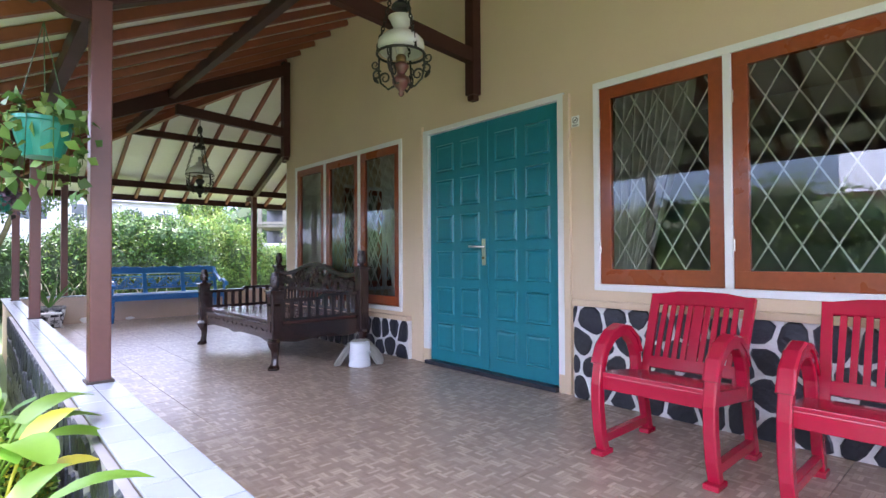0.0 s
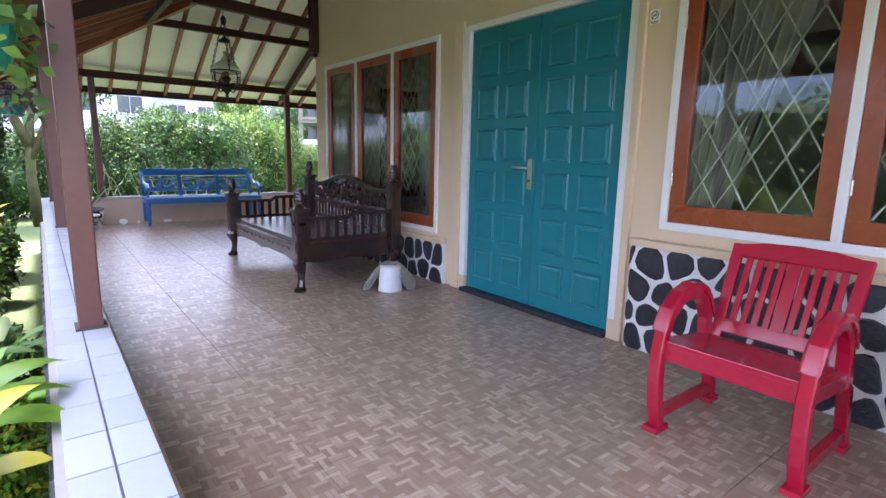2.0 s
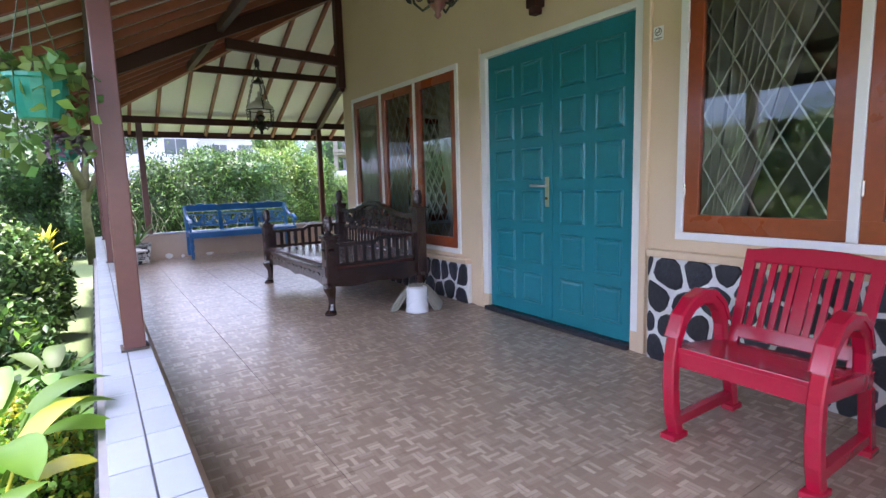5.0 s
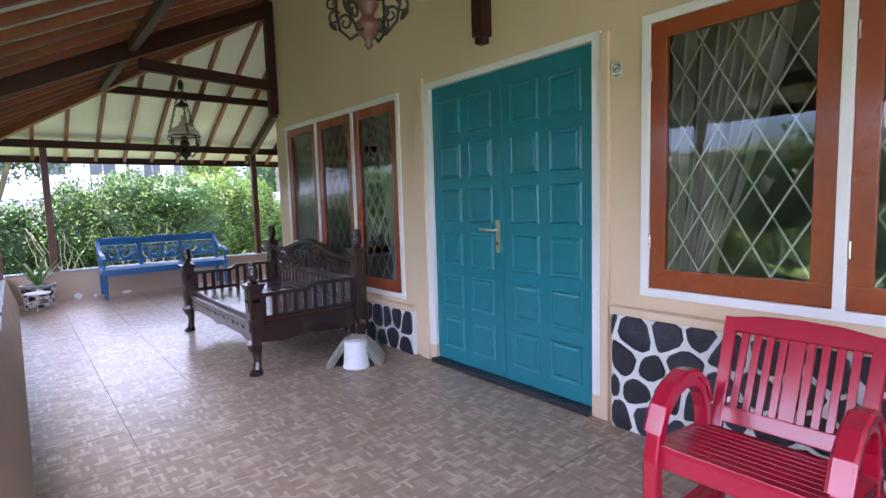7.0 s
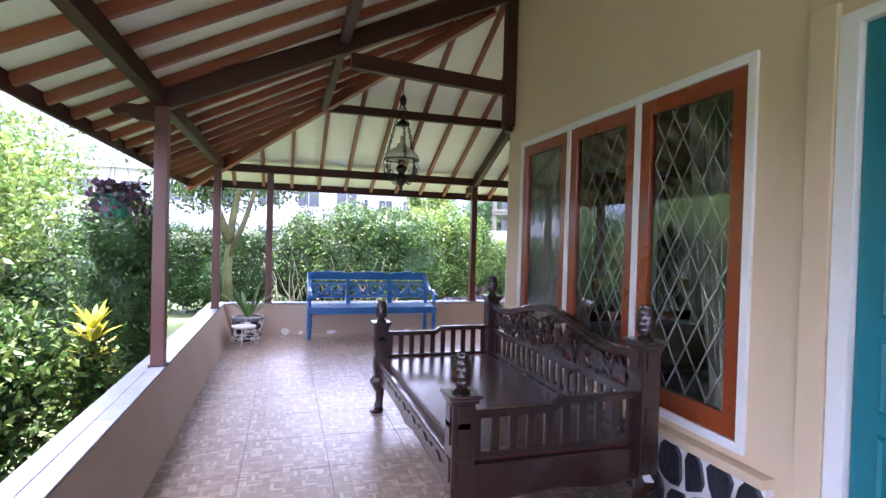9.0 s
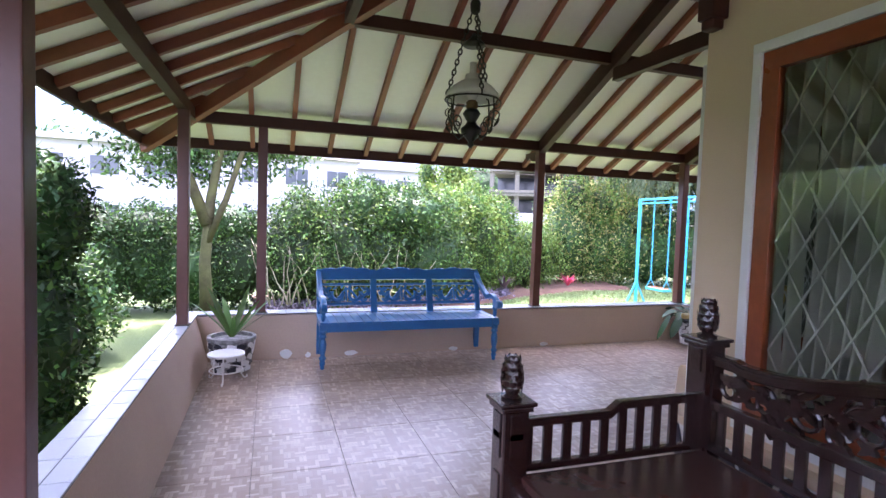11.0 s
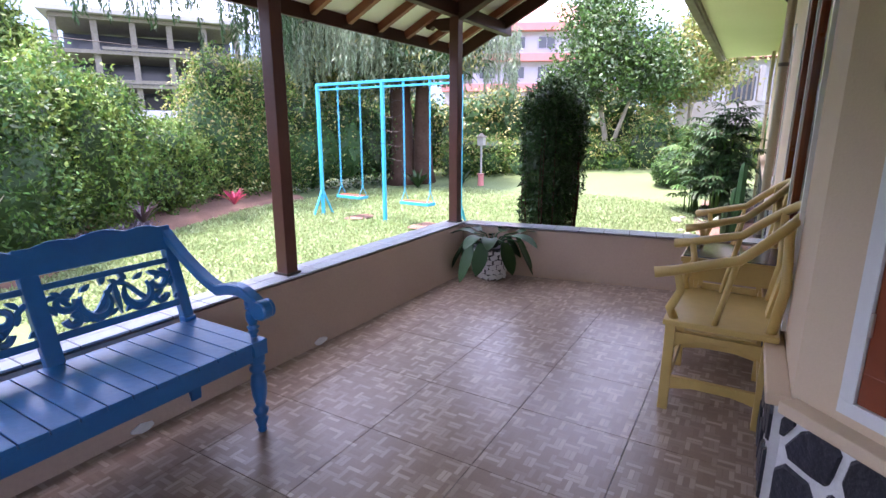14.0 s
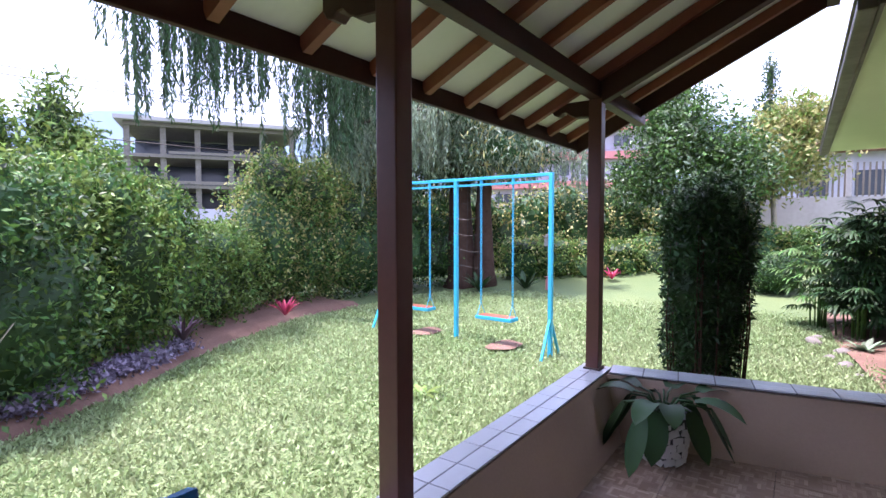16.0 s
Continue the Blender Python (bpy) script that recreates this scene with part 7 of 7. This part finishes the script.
shrub("shrub", (-3.38, 4.75, GROUND), [(0, 0, 0.50, 0.24, 0.22, 0.45)], 1500, 0.07, [("leaf_light", 0.2), ("leaf", 0.5), ("leaf_dark", 0.3)], "green and red leaves under the croton", corek=0.5)
shrub("shrub", (-3.72, 3.55, GROUND), [(0, 0, 0.65, 0.5, 0.55, 0.62), (0.1, 0.4, 0.95, 0.35, 0.35, 0.35)], 7500, 0.07, [("leaf", 0.6), ("leaf_dark", 0.3), ("leaf_light", 0.1)], "leafy green shrub beside the parapet", corek=0.7)
shrub("clipped_bush", (-3.26, 0.42, GROUND), [(0, 0, 0.42, 0.27, 0.32, 0.36)], 9000, 0.030, [("leaf_lime", 0.35), ("leaf_fresh", 0.65)], "small round clipped bush of yellow-green leaves", corek=0.85, shell=0.15, lumps=0.05, aspect=0.6)
for i, (x, y, n, L) in enumerate(((-3.45, 0.15, 14, 0.34), (-3.40, 1.5, 14, 0.40), (-3.42, -0.45, 12, 0.32))):
    leafy_plant("canna", x, y, GROUND, n, L, 0.050, 1.2, "leaf_fresh" if i != 1 else "leaf", "broad bright green leaves beside the parapet", up=1.7, seed=40 + i, stem=0.28, potted="stalk", group="broad-leaved plants")
leafy_plant("canna", -3.22, -0.35, GROUND, 6, 0.36, 0.07, 0.7, "leaf_lime", "yellowing broad leaves beside the parapet", up=1.8, seed=50, stem=0.25, potted="stalk")
for i, (x, y, n, L, w, st, mn) in enumerate(((-3.22, -0.10, 13, 0.34, 0.052, 0.66, "leaf_fresh"), (-3.20, -0.34, 4, 0.34, 0.045, 0.62, "leaf_lime"), (-3.24, -0.78, 7, 0.28, 0.040, 0.66, "leaf_fresh"), (-3.17, 1.05, 16, 0.32, 0.058, 0.22, "leaf_fresh"), (-3.19, 1.65, 12, 0.32, 0.050, 0.30, "leaf"), (-3.10, -1.46, 9, 0.13, 0.036, 0.70, "leaf"))):
    leafy_plant("canna", x, y, GROUND, n, L, w, 1.3, mn, "broad bright green leaves beside the parapet", up=2.2, seed=70 + i, stem=st, potted="stalk", group="broad-leaved plants")
shrub("shrub", (-3.85, 2.2, GROUND), [(0, 0, 0.55, 0.45, 0.6, 0.55), (-0.2, 0.5, 0.8, 0.4, 0.4, 0.4)], 4200, 0.09, [("leaf", 0.4), ("leaf_dark", 0.5), ("leaf_pale", 0.1)], "dark glossy garden shrub", corek=0.7)
for i, (x, y, h) in enumerate(((-3.62, 1.05, 0.40), (-3.66, 2.35, 0.5), (-3.60, 2.95, 0.45), (-3.75, -0.3, 0.42), (-3.40, 2.0, 0.3), (-4.1, 1.5, 0.5))):
    shrub("shrub", (x, y, GROUND), [(0, 0, h * 0.8, 0.36, 0.42, h * 0.75), (0.05, 0.2, h * 1.1, 0.24, 0.26, h * 0.5)], 2600, 0.075, [("leaf", 0.5), ("leaf_dark", 0.35), ("leaf_fresh", 0.15)], "dense leafy green undergrowth beside the parapet", corek=0.7, group="undergrowth shrubs")
for x, y, h in ((-4.9, 5.6, 0.9), (-4.7, 6.9, 1.0), (-4.9, 8.3, 1.1), (-4.4, 9.4, 1.0)):
    shrub("shrub", (x, y, GROUND), [(0, 0, h * 0.6, 0.6, 0.75, h * 0.6), (0.1, 0.2, h * 1.0, 0.4, 0.5, h * 0.4)], 4200, 0.085, [("leaf", 0.55), ("leaf_dark", 0.45)], "shaded green shrub in the side garden", corek=0.75, group="side garden shrubs")
shrub("shrub", (-4.6, 0.6, GROUND), [(0, 0, 0.6, 0.7, 0.9, 0.6), (-0.3, 0.9, 0.8, 0.6, 0.6, 0.6)], 5200, 0.09, [("leaf", 0.6), ("leaf_light", 0.4)], "loose green garden shrub", corek=0.7)
TW = [([(0, 0, 0), (-0.05, 0, 1.0), (0.02, 0.05, 2.0), (0.25, 0.1, 3.4), (0.3, 0.1, 4.4)], [0.11, 0.085, 0.07, 0.05, 0.03]), ([(-0.03, 0, 1.3), (0.25, -0.05, 2.0), (0.55, 0, 3.0), (0.9, 0.1, 3.9)], [0.06, 0.05, 0.04, 0.02]), ([(-0.02, 0, 1.6), (-0.4, 0.1, 2.6), (-0.7, 0.1, 4.0)], [0.10, 0.07, 0.03])]
shrub("tree", (-3.0, 11.2, GROUND), [(0.2, 0, 4.6, 1.6, 1.3, 1.0), (-1.0, 0, 3.9, 1.2, 1.1, 0.9), (-0.4, 0.5, 2.7, 1.3, 0.7, 0.55), (0.9, 0.4, 2.9, 0.8, 0.6, 0.45)], 16000, 0.10, [("leaf", 0.6), ("leaf_dark", 0.4)], "garden tree with a mossy forked trunk", "tree", TW, corek=0, shell=0.9, bark="moss")
shrub("tree", (-5.6, 7.6, GROUND), [(0, 0, 2.2, 1.3, 1.6, 1.0), (0.4, -1.2, 1.8, 1.0, 1.1, 0.8), (-0.2, 1.2, 2.7, 1.1, 1.1, 0.8)], 17000, 0.085, [("leaf_light", 0.5), ("leaf", 0.5)], "airy light green tree beside the porch", "tree", [([(0, 0, 0), (0.2, -0.2, 1.3), (0.3, -0.6, 2.6)], [0.05, 0.04, 0.02]), ([(0.1, 0.2, 0), (0.3, 0.3, 1.4), (0.1, 0.8, 3.0)], [0.05, 0.04, 0.02])], corek=0, shell=0.8)
shrub("tree", (-5.3, 4.4, GROUND), [(0, 0, 2.3, 1.0, 1.3, 0.9), (0.2, 0.8, 1.7, 0.9, 0.8, 0.7)], 9000, 0.10, [("leaf_light", 0.5), ("leaf", 0.5)], "airy light green shrub tree near the parapet", "tree", [([(0, 0, 0), (0.2, -0.2, 1.0), (0.3, -0.3, 2.2)], [0.045, 0.035, 0.02])], corek=0, shell=0.8)
# block wall at the side of the garden, behind the shrubs
part("garden_wall", boxm(-8.6, -8.4, -12, 13, GROUND - 0.1, 2.0), "concrete", kind="structure")
part("garden_wall_coping", boxm(-8.66, -8.34, -12, 13, 2.003, 2.1), "tile_roof", kind="structure")
part("garden_wall_south", boxm(-8.4, 0, -12.2, -12.0, GROUND - 0.1, 2.0), "concrete", kind="structure")

# ---- what lies beyond the garden ----
def building(name, x, y, rz, w, d, floors, fh, mat, label, z0=0.0, roofm="render_white", win=True, balcony=None, cols=5, roof="flat"):
    t = thing(name, x, y, z0, rz, label, "building")
    h = floors * fh
    part("wall", boxm(-w / 2, w / 2, 0, d, 0, h), mat, t)
    if roof == "flat":
        part("roof", boxm(-w / 2 - 0.4, w / 2 + 0.4, -0.6, d + 0.3, h + 0.003, h + 0.35), roofm, t)
    else:
        bm = bmesh.new()
        a = [bm.verts.new(v) for v in ((-w / 2 - 0.8, -0.9, h), (w / 2 + 0.8, -0.9, h), (w / 2 + 0.8, d + 0.9, h), (-w / 2 - 0.8, d + 0.9, h))]
        b = [bm.verts.new(v) for v in ((-w / 4, d / 2, h + d * 0.33), (w / 4, d / 2, h + d * 0.33))]
        for f in ((a[0], a[1], b[1], b[0]), (a[1], a[2], b[1]), (a[2], a[3], b[0], b[1]), (a[3], a[0], b[0]), (a[3], a[2], a[1], a[0])):
            bm.faces.new(f)
        part("roof", bm, roofm, t)
    for f in range(floors):
        if balcony:
            part("balcony", boxm(-w / 2 - 0.2, w / 2 + 0.2, -1.0, -0.003, f * fh + fh * 0.9, f * fh + fh * 1.15), balcony, t)
        if win:
            for c in range(cols):
                cx = -w / 2 + w * (c + 0.5) / cols
                ww = w / cols * 0.3
                g = part("window", boxm(cx - ww, cx + ww, -0.06, -0.003, f * fh + fh * 0.32, f * fh + fh * 0.76), "render_white", t)
                part("pane", boxm(cx - ww * 0.88, cx - 0.03, -0.10, -0.062, f * fh + fh * 0.36, f * fh + fh * 0.73), "darkglass", g)
                part("pane", boxm(cx + 0.03, cx + ww * 0.88, -0.10, -0.062, f * fh + fh * 0.36, f * fh + fh * 0.73), "darkglass", g)
    return t


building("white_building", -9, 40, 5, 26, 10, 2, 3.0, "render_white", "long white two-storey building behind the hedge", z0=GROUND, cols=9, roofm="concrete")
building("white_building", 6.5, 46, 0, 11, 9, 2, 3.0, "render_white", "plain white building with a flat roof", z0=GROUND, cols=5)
t = thing("building_frame", 22.8, 45, GROUND, -31, "unfinished concrete frame building with open floors", "building")
for f in range(4):
    part("floor_slab", boxm(-6, 6.5, 0, 8, 2.2 + f * 2.3, 2.45 + f * 2.3), "rockgrey", t)
    part("parapet", boxm(-6, 6.5, -0.15, -0.003, 2.5 + f * 2.3, 2.75 + f * 2.3) if f % 2 else boxm(-3, 6.5, -0.15, -0.003, 2.5 + f * 2.3, 2.7 + f * 2.3), "rockgrey", t)
for c in range(6):
    for dd in (0.3, 7.5):
        part("column", boxm(-5.8 + c * 2.4 - 0.2, -5.8 + c * 2.4 + 0.2, dd, dd + 0.4, 0, 9.2), "rockgrey", t)
part("wall", boxm(-6, 6.5, 7.0, 7.2, 0, 9.0), "darkglass", t)
part("lower_wall", boxm(-6.4, 6.8, -0.3, -0.16, 0, 2.9), "render_white", t)
part("roof", boxm(-6.5, 7, -0.8, 8.6, 9.4, 9.7), "concrete", t)
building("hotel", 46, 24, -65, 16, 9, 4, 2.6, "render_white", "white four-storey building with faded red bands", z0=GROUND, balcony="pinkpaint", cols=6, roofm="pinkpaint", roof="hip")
building("house", 29, 6.3, -84, 6, 6, 1, 3.0, "render_white", "neighbouring white house with a red tiled hip roof", z0=1.5, cols=3, roofm="tile_roof", roof="hip")
t = thing("fence", 21.0, 4.2, 0.9, -80, label="grey slatted fence on a block wall behind the garden", category="fence")
part("base_wall", boxm(-4, 4, 0, 0.15, -0.8, 1.3), "concrete", t)
for i in range(50):
    part("slat", boxm(-4 + i * 0.16, -4 + i * 0.16 + 0.05, 0.02, 0.06, 1.3, 2.4), "silver", t)
for i in range(4):
    part("fence_post", boxm(-4 + i * 2.6, -3.85 + i * 2.6, -0.05, 0.1, 1.3, 2.5), "concrete", t)


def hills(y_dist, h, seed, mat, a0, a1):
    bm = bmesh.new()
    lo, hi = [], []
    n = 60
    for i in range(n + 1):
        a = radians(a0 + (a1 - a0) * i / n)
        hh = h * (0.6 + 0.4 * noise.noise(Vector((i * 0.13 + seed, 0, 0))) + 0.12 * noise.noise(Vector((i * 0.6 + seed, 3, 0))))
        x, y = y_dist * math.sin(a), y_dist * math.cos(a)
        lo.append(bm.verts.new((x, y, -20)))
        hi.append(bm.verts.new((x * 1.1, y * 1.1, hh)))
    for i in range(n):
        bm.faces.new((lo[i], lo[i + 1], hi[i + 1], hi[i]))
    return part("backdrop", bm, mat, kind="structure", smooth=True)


# far hills; distance haze is in their colour only
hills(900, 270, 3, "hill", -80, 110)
shrub("far_trees", (40, 60, GROUND), [(x, y, 2.5 + (i % 3), 5, 4, 4.0 + (i % 2) * 1.5) for i, (x, y) in enumerate(((-70, -10), (-60, -5), (-50, 0), (-38, 2), (-28, 6), (-16, 4), (-2, -4), (6, -14), (12, -28), (10, -40)))], 14000, 0.7, [("leaf", 0.5), ("leaf_dark", 0.5)], "belt of distant trees among the buildings", "trees", corek=0.8)
t = thing("cable", 0, 0, 0, label="dark overhead cables crossing the garden", category="cable")
for i, (a, b, s) in enumerate((((-6, 20, 3.6), (13.0, 14.0, 3.0), 0.4), ((-4, 30, 6.5), (34, 24, 7.5), 0.6), ((-4, 31, 7.0), (34, 25, 8.0), 0.6))):
    a, b = Vector(a), Vector(b)
    pts = [a.lerp(b, u / 12) - Vector((0, 0, s * math.sin(math.pi * u / 12))) for u in range(13)]
    part("wire", tube(bmesh.new(), pts, 0.008 if i == 0 else 0.02, 4), "iron", t)

# grass blades over the near lawn
K = 240000
px = np.concatenate([rng.uniform(0.5, 16.0, K), rng.uniform(3.3, 12.5, K // 4)])
py = np.concatenate([rng.uniform(5.9, 14.6, K), rng.uniform(5.9, 9.0, K // 4)])
edge = np.interp(px, [b[0] for b in bed], [b[1] for b in bed]) - 0.1
keep = (py < np.where(px < 7.7, edge, 14.4)) & ((py > 8.0) | (px > 3.7))
dist = np.hypot(px - 1, py - 7)
keep &= rng.random(len(px)) < np.clip(7.0 / (dist + 0.5), 0.4, 1)
px, py = px[keep], py[keep]
pz = np.full_like(px, GROUND + 0.01)
gz = np.array([0.05 * noise.noise(Vector((a * 0.5, b * 0.5, 0))) if (a > 4 or b > 9.5) else 0.0 for a, b in zip(px[::1], py[::1])])
lawn = thing("lawn_grass", 0, 0, 0, label="broad-bladed bright green lawn grass", category="grass")
leaf_mesh("grass", np.stack([px, py, pz + gz], 1), 0.06, "grass", lawn, aspect=0.36, droop=-0.55)

for i, (x, w, h) in enumerate(((-1.93, 0.10, 0.09), (-1.72, 0.05, 0.05), (-1.30, 0.12, 0.05), (-0.2, 0.09, 0.04), (0.9, 0.10, 0.04))):
    t = thing("peeled_patch", x, 7.612, FZ, label="flaked white plaster patch at the foot of the wall", category="plaster patch", group="peeled patches")
    r = random.Random(i)
    out = [(w * (0.5 + 0.12 * r.random()) * math.cos(a), h * 0.55 + h * 0.5 * (0.8 + 0.4 * r.random()) * math.sin(a)) for a in (2 * math.pi * k / 11 for k in range(11))]
    part("flake", plate(bmesh.new(), out, 0.008), "white", t)


# ---- floor tiles and cap tiles ----
T = 0.5
X0, Y0 = 1.83 - 10 * T, 6.275 - 24 * T
tile_cache = {}
fl = bpy.data.objects["floor"]


def gx_at(y):
    return G0.x - 0.09 + (G1.x - G0.x) * (G0.y - y) / (G0.y - G1.y)


for i in range(20):
    for j in range(30):
        a, b, c, d = X0 + i * T, X0 + (i + 1) * T, Y0 + j * T, Y0 + (j + 1) * T
        a2, b2, c2, d2 = max(a, -2.735), b, max(c, -4.2), min(d, 7.735)
        if d2 - c2 < 0.03 or d2 < -4.2 or b2 - a2 < 0.03:
            continue
        if (a2 + b2) / 2 > 3.7:
            continue
        if c2 < WALL2_Y - 0.55 and a2 > 0.45:
            continue
        if c2 < CORNER_Y - 0.6 and b2 > 0:
            b2 = 0.0
        if b2 - a2 < 0.03:
            continue
        b2 = min(b2, 3.42)
        if b2 - a2 < 0.03:
            continue
        g = 0.0014
        key = (round(b2 - a2, 3), round(d2 - c2, 3))
        if key not in tile_cache:
            bm = boxm(0, key[0] - 2 * g, 0, key[1] - 2 * g, -0.011, 0.0)
            top = [e for e in bm.edges if all(v.co.z > -0.001 for v in e.verts)]
            bmesh.ops.bevel(bm, geom=top, offset=0.0006, segments=1, affect="EDGES")
            me = bpy.data.meshes.new("tile")
            bm.to_mesh(me)
            bm.free()
            me.materials.append(M["floor"])
            tile_cache[key] = me
        ob = new("tile", tile_cache[key])
        ob.location = (a2 + g, c2 + g, FZ)
        ob.parent = fl


def cap_tiles(wall, p, q, w, n):
    """Two rows of white tiles on a parapet from p to q."""
    p, q = Vector(p), Vector(q)
    bed = bmesh.new()
    stick(bed, p + Vector((0, 0, 0.0025)), q + Vector((0, 0, 0.0025)), w - 0.006, 0.009)
    part("grout_bed", bed, "capgrout", wall)
    d = (q - p).normalized()
    s = Vector((-d.y, d.x, 0))
    L = (q - p).length / n
    bm = boxm(0, L - 0.006, 0, w / 2 - 0.005, 0, 0.010)
    top = [e for e in bm.edges if all(v.co.z > 0.009 for v in e.verts)]
    bmesh.ops.bevel(bm, geom=top, offset=0.0015, segments=1, affect="EDGES")
    me = bpy.data.meshes.new("cap_tile")
    bm.to_mesh(me)
    bm.free()
    me.materials.append(M["captile"])
    for i in range(n):
        for r in (-1, 0):
            ob = new("cap_tile", me)
            m = Matrix((d, s, Vector((0, 0, 1)))).transposed().to_4x4()
            m.translation = p + d * (i * L + 0.0025) + s * (r * w / 2 + 0.0025)
            ob.matrix_basis = m
            ob.parent = wall


cap_tiles(par1, (-2.833, -1.56, CAP - 0.009), (-2.833, 7.74, CAP - 0.009), 0.2, 46)
cap_tiles(par2, (-2.93, 7.84, CAP - 0.009), (3.07, 7.84, CAP - 0.009), 0.2, 30)
cap_tiles(par3, (G0.x + 0.015, G0.y - 0.06, CAP - 0.0088), (G1.x + 0.015, G1.y, CAP - 0.0088), 0.2, 12)
